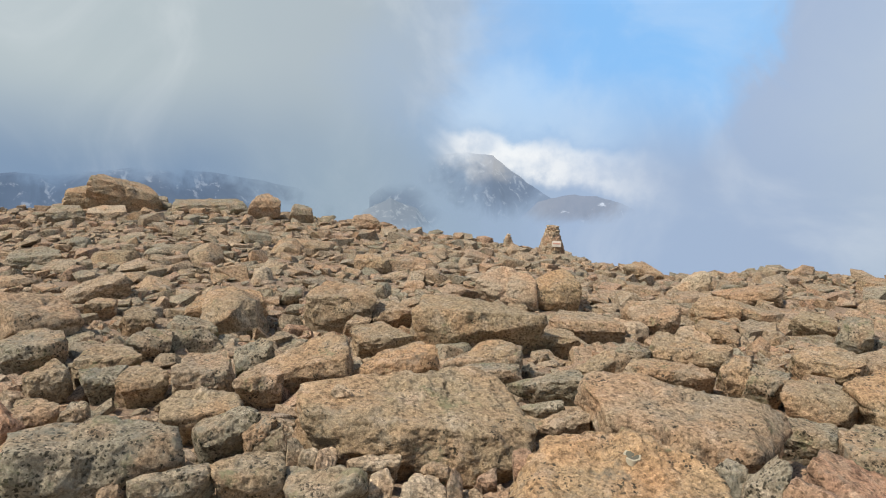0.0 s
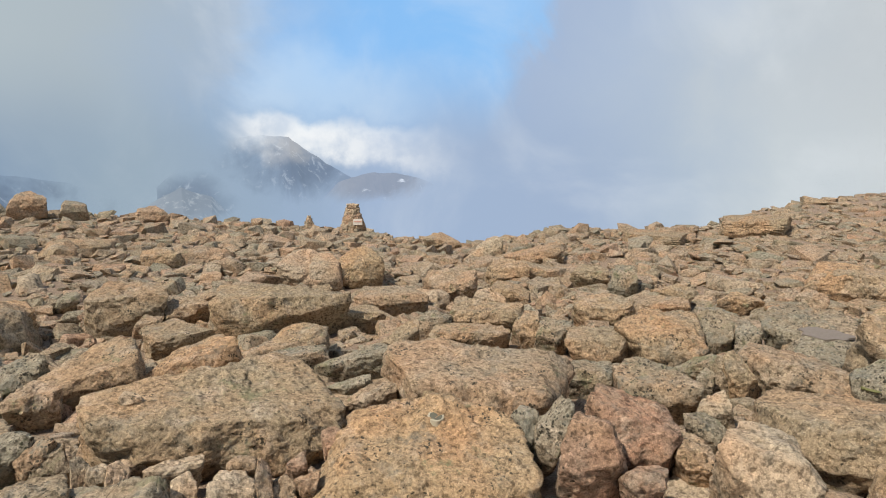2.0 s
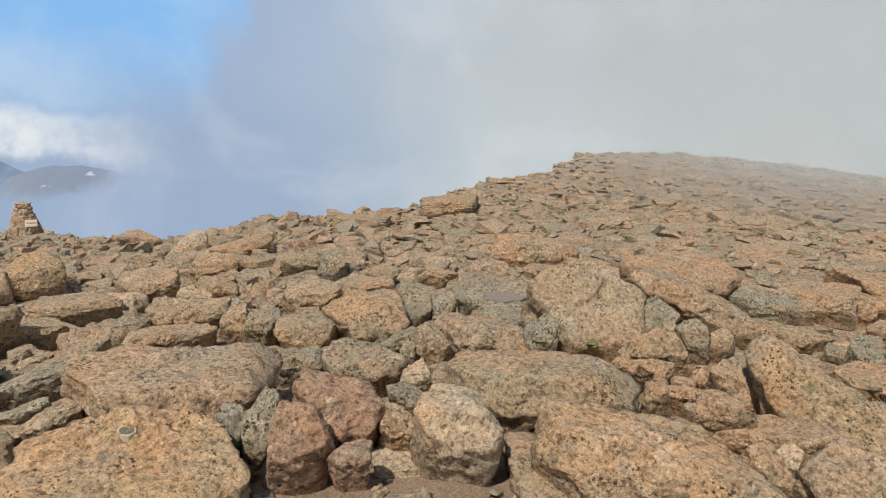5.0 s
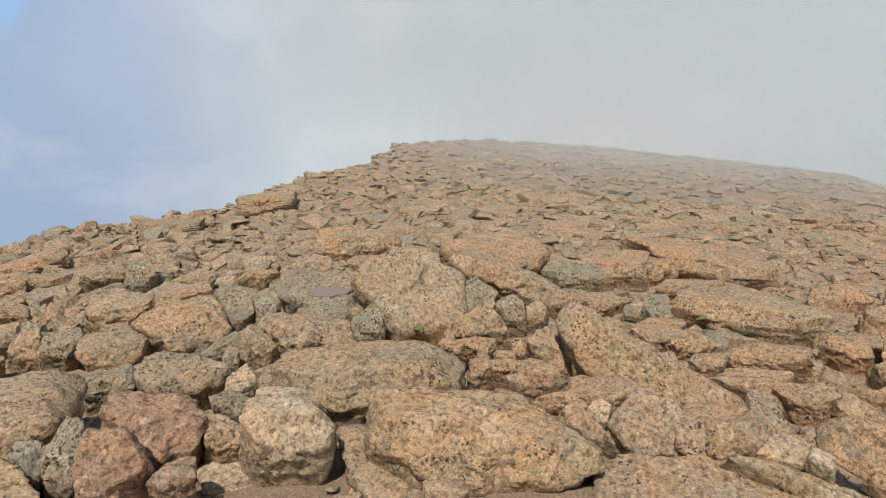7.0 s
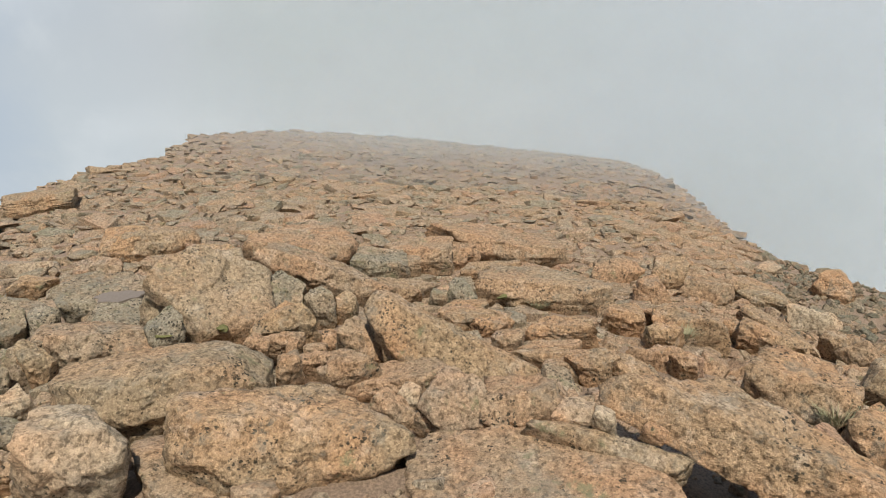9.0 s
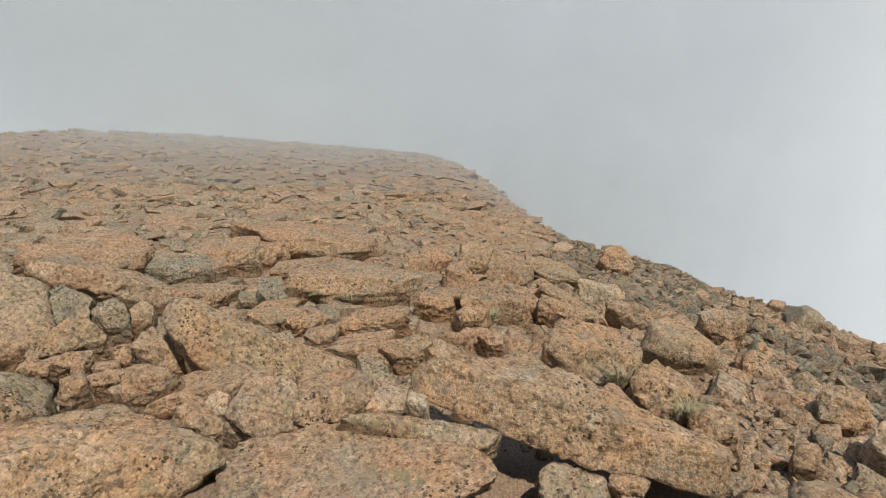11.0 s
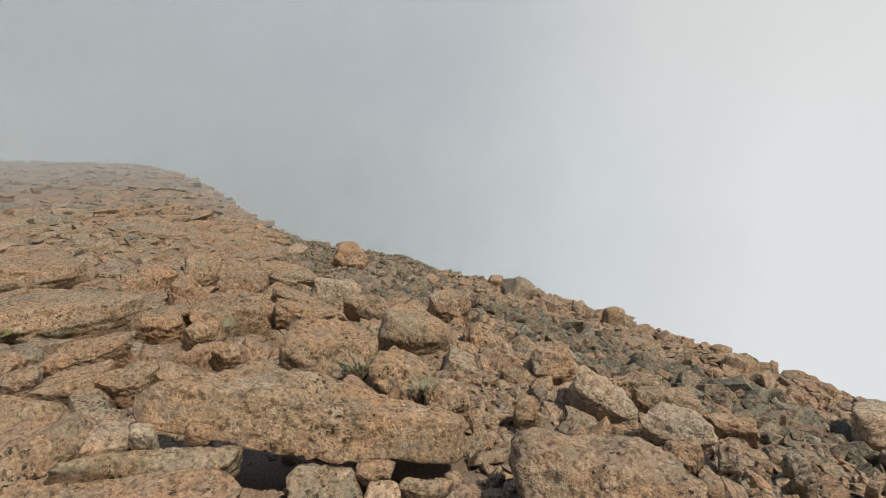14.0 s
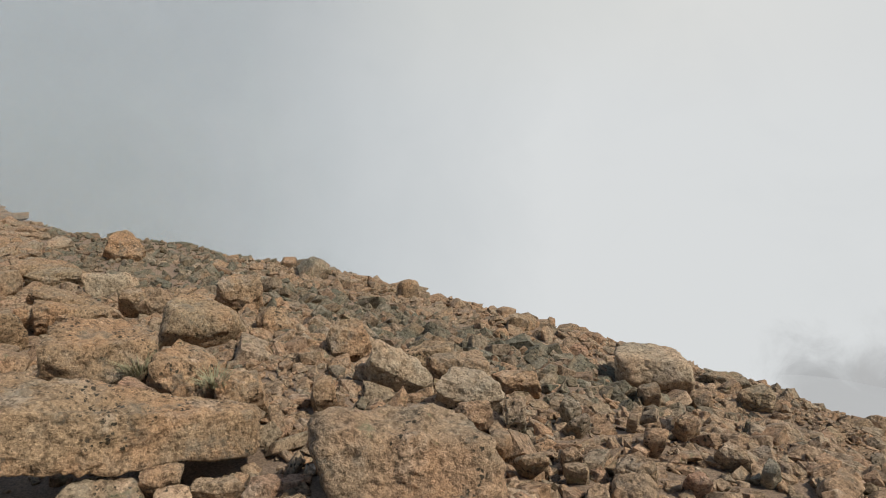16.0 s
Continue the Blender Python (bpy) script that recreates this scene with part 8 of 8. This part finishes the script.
def mist_ring():
    """The bank of cloud that closes the view all round, torn open before the far mountains."""
    m, t, out = material("cloud_bank")
    co = nd(t, "ShaderNodeTexCoord").outputs["Object"]
    grp = nd(t, "ShaderNodeGroup")
    grp.node_tree = SKY
    t.links.new(co, grp.inputs[0])
    nrm, sep = nd(t, "ShaderNodeVectorMath", operation="NORMALIZE"), nd(t, "ShaderNodeSeparateXYZ")
    t.links.new(co, nrm.inputs[0])
    v = nrm.outputs[0]
    t.links.new(v, sep.inputs[0])
    az = math_node(t, "MULTIPLY", math_node(t, "ARCTAN2", sep.outputs[0], sep.outputs[1]), 180 / math.pi)
    el = math_node(t, "MULTIPLY", math_node(t, "ARCSINE", sep.outputs[2]), 180 / math.pi)
    wisp = noise_node(t, v, 15.0, 6, 0.6, 0.5)
    soft = noise_node(t, v, 5.0, 4, 0.55, 0.3)

    def gap(a0, a1, e0, e1, rag, depth):
        """1 inside an opening round a bearing and height, with ragged soft edges."""
        da = math_node(t, "DIVIDE", math_node(t, "SUBTRACT", az, a0), a1)
        de = math_node(t, "DIVIDE", math_node(t, "SUBTRACT", el, e0), e1)
        rad = math_node(t, "SQRT", math_node(t, "ADD", math_node(t, "MULTIPLY", da, da), math_node(t, "MULTIPLY", de, de)))
        rad = math_node(t, "ADD", rad, math_node(t, "ADD", math_node(t, "MULTIPLY_ADD", wisp, rag, -0.5 * rag), math_node(t, "MULTIPLY_ADD", soft, rag, -0.5 * rag)))
        return math_node(t, "MULTIPLY", math_node(t, "SUBTRACT", 1.0, smooth(t, rad, 0.35, 1.15)), depth)

    clear = math_node(t, "MAXIMUM", gap(5.0, 4.8, -4.2, 3.0, 1.5, 0.56), gap(-25.0, 15.0, -6.6, 2.6, 1.7, 0.66))
    clear = math_node(t, "MAXIMUM", clear, gap(-4.0, 3.4, -7.6, 2.1, 1.0, 0.5))
    clear = math_node(t, "MAXIMUM", clear, gap(11.5, 4.6, -6.1, 1.8, 1.4, 0.4))
    clear = math_node(t, "MAXIMUM", clear, gap(166.0, 10.0, -24.0, 6.0, 1.3, 0.4))
    em, tr, mx = nd(t, "ShaderNodeEmission"), nd(t, "ShaderNodeBsdfTransparent"), nd(t, "ShaderNodeMixShader")
    t.links.new(grp.outputs[0], em.inputs[0])
    t.links.new(clear, mx.inputs[0])
    t.links.new(em.outputs[0], mx.inputs[1])
    t.links.new(tr.outputs[0], mx.inputs[2])
    t.links.new(mx.outputs[0], out.inputs[0])
    n, hs = 180, (-640.0, -300.0, -120.0, 0.0, 110.0)
    az_r = np.radians(np.linspace(0, 360, n + 1))
    vs = [(650 * math.sin(a), 650 * math.cos(a), h) for a in az_r for h in hs]
    k = np.array([i * len(hs) + j for i in range(n) for j in range(len(hs) - 1)])
    ob = mesh_object("backdrop", np.array(vs), np.stack([k, k + len(hs), k + len(hs) + 1, k + 1], -1), m)
    ob.location = (0, 0, 1.6)
    return tagged(ob, "pale grey-blue bank of cloud and mist round the summit", "cloud", kind="structure")


mist_ring()


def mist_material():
    m, t, out = material("mist_haze_sheet")
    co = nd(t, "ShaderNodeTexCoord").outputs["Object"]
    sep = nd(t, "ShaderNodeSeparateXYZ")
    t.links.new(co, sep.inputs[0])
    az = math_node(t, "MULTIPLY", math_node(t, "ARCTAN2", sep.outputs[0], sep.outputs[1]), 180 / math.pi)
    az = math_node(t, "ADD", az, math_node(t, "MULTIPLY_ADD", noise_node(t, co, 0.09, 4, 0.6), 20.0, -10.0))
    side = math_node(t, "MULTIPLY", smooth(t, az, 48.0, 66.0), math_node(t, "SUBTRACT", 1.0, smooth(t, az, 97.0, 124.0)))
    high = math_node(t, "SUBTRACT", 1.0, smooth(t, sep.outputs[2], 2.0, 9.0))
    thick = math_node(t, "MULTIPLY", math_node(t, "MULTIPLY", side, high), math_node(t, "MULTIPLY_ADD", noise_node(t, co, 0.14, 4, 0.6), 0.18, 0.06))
    # denser haze low along the edge of the plateau, where the cloud presses closest
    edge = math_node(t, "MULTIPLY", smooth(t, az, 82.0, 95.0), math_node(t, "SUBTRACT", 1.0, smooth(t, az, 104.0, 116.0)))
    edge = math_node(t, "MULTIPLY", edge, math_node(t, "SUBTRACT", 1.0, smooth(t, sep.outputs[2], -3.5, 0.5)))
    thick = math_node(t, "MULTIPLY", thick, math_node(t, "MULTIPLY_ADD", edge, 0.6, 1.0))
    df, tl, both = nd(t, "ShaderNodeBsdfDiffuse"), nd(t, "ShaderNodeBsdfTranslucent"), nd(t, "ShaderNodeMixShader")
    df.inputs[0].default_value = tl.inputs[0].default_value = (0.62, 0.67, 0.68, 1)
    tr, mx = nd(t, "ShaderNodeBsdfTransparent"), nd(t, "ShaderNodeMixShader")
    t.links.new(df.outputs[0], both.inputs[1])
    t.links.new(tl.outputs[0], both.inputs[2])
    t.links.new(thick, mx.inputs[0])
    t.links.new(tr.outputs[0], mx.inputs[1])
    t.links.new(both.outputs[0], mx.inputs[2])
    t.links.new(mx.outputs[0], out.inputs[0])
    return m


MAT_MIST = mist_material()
# upright translucent sheets, one behind another, stand in for haze thickening with distance
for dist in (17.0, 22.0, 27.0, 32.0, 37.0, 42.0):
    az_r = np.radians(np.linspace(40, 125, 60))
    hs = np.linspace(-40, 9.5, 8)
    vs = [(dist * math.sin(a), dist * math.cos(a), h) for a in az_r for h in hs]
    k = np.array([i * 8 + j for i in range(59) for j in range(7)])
    tagged(mesh_object("mist", np.array(vs), np.stack([k, k + 8, k + 9, k + 1], -1), MAT_MIST), "translucent sheet standing in for grey mist over the plateau crest", "mist", kind="structure")

# ---- cairns, marker, plants ----


def grown(name, category, label, x, y, z):
    ob = new(name)
    ob.location = (x, y, z)
    return tagged(ob, label, category)


def cairn(x, y, z, width, height, count, seed, label):
    """Flat stones laid by hand in rough courses that narrow to a blunt top."""
    rng = np.random.RandomState(seed)
    base = grown("cairn", "cairn", label, x, y, z)
    courses = max(4, int(round(count ** 0.5)))
    for c in range(courses):
        u = c / (courses - 1)
        rad = width / 2 * (1 - 0.62 * u ** 1.2)
        ring_n = max(3, int(round(count / courses * 1.5 * rad / (width / 2))))
        for k in range(ring_n + (c == courses - 1)):
            a = 2 * np.pi * (k + 0.5 * (c % 2)) / ring_n + rng.uniform(-0.15, 0.15)
            size = 2 * np.pi * rad / ring_n * rng.uniform(0.95, 1.35)
            high = height / courses * rng.uniform(1.1, 1.6)
            p, f = chip(seed * 70 + c * 20 + k, False)
            s = np.array([size, 0.75 * size, high]) / 2
            r_in = (rad - 0.3 * size) * (k < ring_n)
            m = turns(rng, 1, 9)[0]
            turn = np.array([[-math.sin(a), -math.cos(a), 0], [math.cos(a), -math.sin(a), 0], [0, 0, 1]])
            v = (p * s) @ m.T if k >= ring_n else (p * s) @ turn.T
            v = v + np.array([r_in * math.cos(a), r_in * math.sin(a), height * (c + 0.5) / courses + rng.uniform(-0.012, 0.012)])
            mesh_object("stone", v, f, MAT_PALE if rng.rand() < 0.75 else MAT_STONE, base, flat=True)
    core, f = unit_rock(seed, 3, "round")
    core[:, :2] *= (0.5 - 0.24 * core[:, 2:])
    mesh_object("core", core * np.array([0.8 * width, 0.8 * width, 0.47 * height]) + np.array([0, 0, 0.47 * height]), f, MAT_STONE, base)
    return base


def plain(name, color, rough, spec=0.3, metal=0.0, vary=0.25, scale=40.0):
    m, t, out = material(name)
    bs = nd(t, "ShaderNodeBsdfPrincipled")
    p = nd(t, "ShaderNodeNewGeometry").outputs["Position"]
    low = tuple(c * (1 - vary) for c in color) + (1,)
    high = tuple(min(1.0, c * (1 + vary)) for c in color) + (1,)
    t.links.new(mix(t, noise_node(t, p, scale, 5, 0.65), low, high), bs.inputs["Base Color"])
    bs.inputs["Roughness"].default_value, bs.inputs["Metallic"].default_value = rough, metal
    bs.inputs["Specular IOR Level"].default_value = spec
    t.links.new(bs.outputs[0], out.inputs[0])
    return m


MAT_BOARD = plain("weathered_white_paint", (0.6, 0.53, 0.45), 0.8)
MAT_RED = plain("faded_red_paint", (0.55, 0.28, 0.22), 0.7)
MAT_BRASS = plain("tarnished_brass", (0.13, 0.12, 0.085), 0.7, 0.3, 0.2)
MAT_MORTAR = plain("pale_mortar", (0.42, 0.37, 0.27), 0.95)
MAT_WATER = plain("thin_meltwater", (0.17, 0.14, 0.115), 0.4, 0.35)
MAT_MOSS = plain("bright_moss", (0.14, 0.135, 0.06), 1.0, 0.0, vary=0.6, scale=70)
MAT_HERB = plain("grey_green_leaves", (0.30, 0.28, 0.17), 0.95, 0.1, vary=0.4, scale=30)


def box(w, d, h, centre=(0, 0, 0), bevel=0.01):
    bm = bmesh.new()
    bmesh.ops.create_cube(bm, size=1.0)
    bmesh.ops.scale(bm, vec=(w, d, h), verts=bm.verts)
    bmesh.ops.bevel(bm, geom=bm.edges[:], offset=bevel, segments=2, affect="EDGES")
    bmesh.ops.translate(bm, vec=centre, verts=bm.verts)
    return bm


def part(name, bm, mat, parent=None, label=""):
    me = bpy.data.meshes.new(name)
    bm.to_mesh(me)
    bm.free()
    me.materials.append(mat)
    ob = new(name, me)
    ob.parent = parent
    if label:
        ob["label"] = label
    return ob


cairn(2.86, 16.95, -1.70, 0.72, 0.84, 95, 3, "tall summit cairn of stacked pale granite stones")
cairn(1.96, 18.9, -1.76, 0.28, 0.34, 24, 9, "small pointed cairn of grey stones on the rim")
# painted board leaning on the tall cairn
sign = grown("sign_board", "sign", "small weathered white board with faded red band against cairn", 2.93, 16.6, -1.25)
sign.rotation_euler = (radians(-12), 0, radians(-8))
part("board", box(0.23, 0.03, 0.15), MAT_BOARD, sign)
part("band", box(0.18, 0.012, 0.032, (0, -0.017, 0.01), 0.004), MAT_RED, sign, "faded red band of unreadable writing")


def ring(bm, radius, height, z0, seg=40, wobble=0.0):
    vs = []
    for i in range(seg):
        a = 2 * math.pi * i / seg
        r = radius * (1 + wobble * math.sin(3 * a + 1) + wobble * math.sin(7 * a))
        vs.append((r * math.cos(a), r * math.sin(a)))
    low = [bm.verts.new((x, y, z0)) for x, y in vs]
    top = [bm.verts.new((x * 0.97, y * 0.97, z0 + height)) for x, y in vs]
    for i in range(seg):
        bm.faces.new((low[i], low[(i + 1) % seg], top[(i + 1) % seg], top[i]))
    bm.faces.new(top)
    return bm


def moss_clump(x, y, z, w, seed):
    p, f = unit_rock(seed, 4, "round")
    p = p * np.array([w / 2, w / 5, w / 11])
    p = p * (1 + 0.5 * ripple(p, seed, 0.035, 1.0))[:, None]
    ob = mesh_object("moss_cushion", p, f, MAT_MOSS)
    ob.matrix_world = pose(x, y, z, 0, 0, seed * 40)
    return tagged(ob, "bright green moss cushion in a crack between slabs", "moss", "moss cushions")


def tuft(x, y, z, size, seed, label):
    """A low tuft of narrow alpine leaves."""
    rng = np.random.RandomState(seed)
    vs, fs = [], []
    for i in range(150):
        a, r = rng.uniform(0, 2 * np.pi), size * 0.45 * math.sqrt(rng.uniform(0, 1))
        bx, by = r * math.cos(a), r * math.sin(a)
        h, bend, w = size * rng.uniform(0.15, 0.5), size * rng.uniform(0.1, 0.6), size * 0.014
        side = np.array([-math.sin(a), math.cos(a), 0]) * w
        for k, (u, wk) in enumerate(((0, 1), (0.55, 0.8), (1.0, 0.1))):
            c = np.array([bx + bend * u * u * math.cos(a), by + bend * u * u * math.sin(a), h * u])
            vs += [c - side * wk, c + side * wk]
        k0 = len(vs) - 6
        fs += [(k0, k0 + 1, k0 + 3), (k0, k0 + 3, k0 + 2), (k0 + 2, k0 + 3, k0 + 5), (k0 + 2, k0 + 5, k0 + 4)]
    ob = mesh_object("grass_tuft", np.array(vs), np.array(fs), MAT_HERB)
    ob.location = (x, y, z)
    return tagged(ob, label, "grass", "alpine tufts")


# survey marker set in the block that faces the path
marker = grown("survey_marker", "survey marker", "round tarnished brass survey disc set in pale mortar on rock", 1.036, 3.245, -0.05)
part("mortar", ring(bmesh.new(), 0.045, 0.04, -0.04, 40, 0.05), MAT_MORTAR, marker, "ring of pale mortar")
disc = part("disc", ring(bmesh.new(), 0.035, 0.012, -0.009), MAT_BRASS, marker)
part("boss", ring(bmesh.new(), 0.006, 0.004, 0.002, 16), MAT_BRASS, disc)
marker.rotation_euler = (radians(10), radians(4), 0)

# meltwater lying on a slab
puddle = part("puddle", ring(bmesh.new(), 0.21, 0.02, -0.01, 48, 0.09), MAT_WATER)
puddle.matrix_world = pose(5.02, 4.5, -0.389, 17, 0, -47) @ Matrix.Diagonal((1.0, 0.42, 1, 1))
tagged(puddle, "shallow dark puddle of meltwater on a slab", "puddle")

moss_clump(4.70, 3.17, -0.41, 0.2, 1)
moss_clump(4.28, 3.38, -0.36, 0.12, 3)
moss_clump(6.92, 1.31, -0.60, 0.18, 4)
tuft(6.95, 0.93, -0.68, 0.2, 1, "low tuft of pale green alpine leaves among stones")
tuft(4.42, -1.25, -0.33, 0.22, 2, "dry grey-green grass tuft beside a boulder")
tuft(3.95, -1.53, -0.32, 0.18, 3, "dry grey-green grass tuft beside a boulder")
tuft(6.56, -0.48, -0.68, 0.2, 4, "low tuft of pale green alpine leaves among stones")
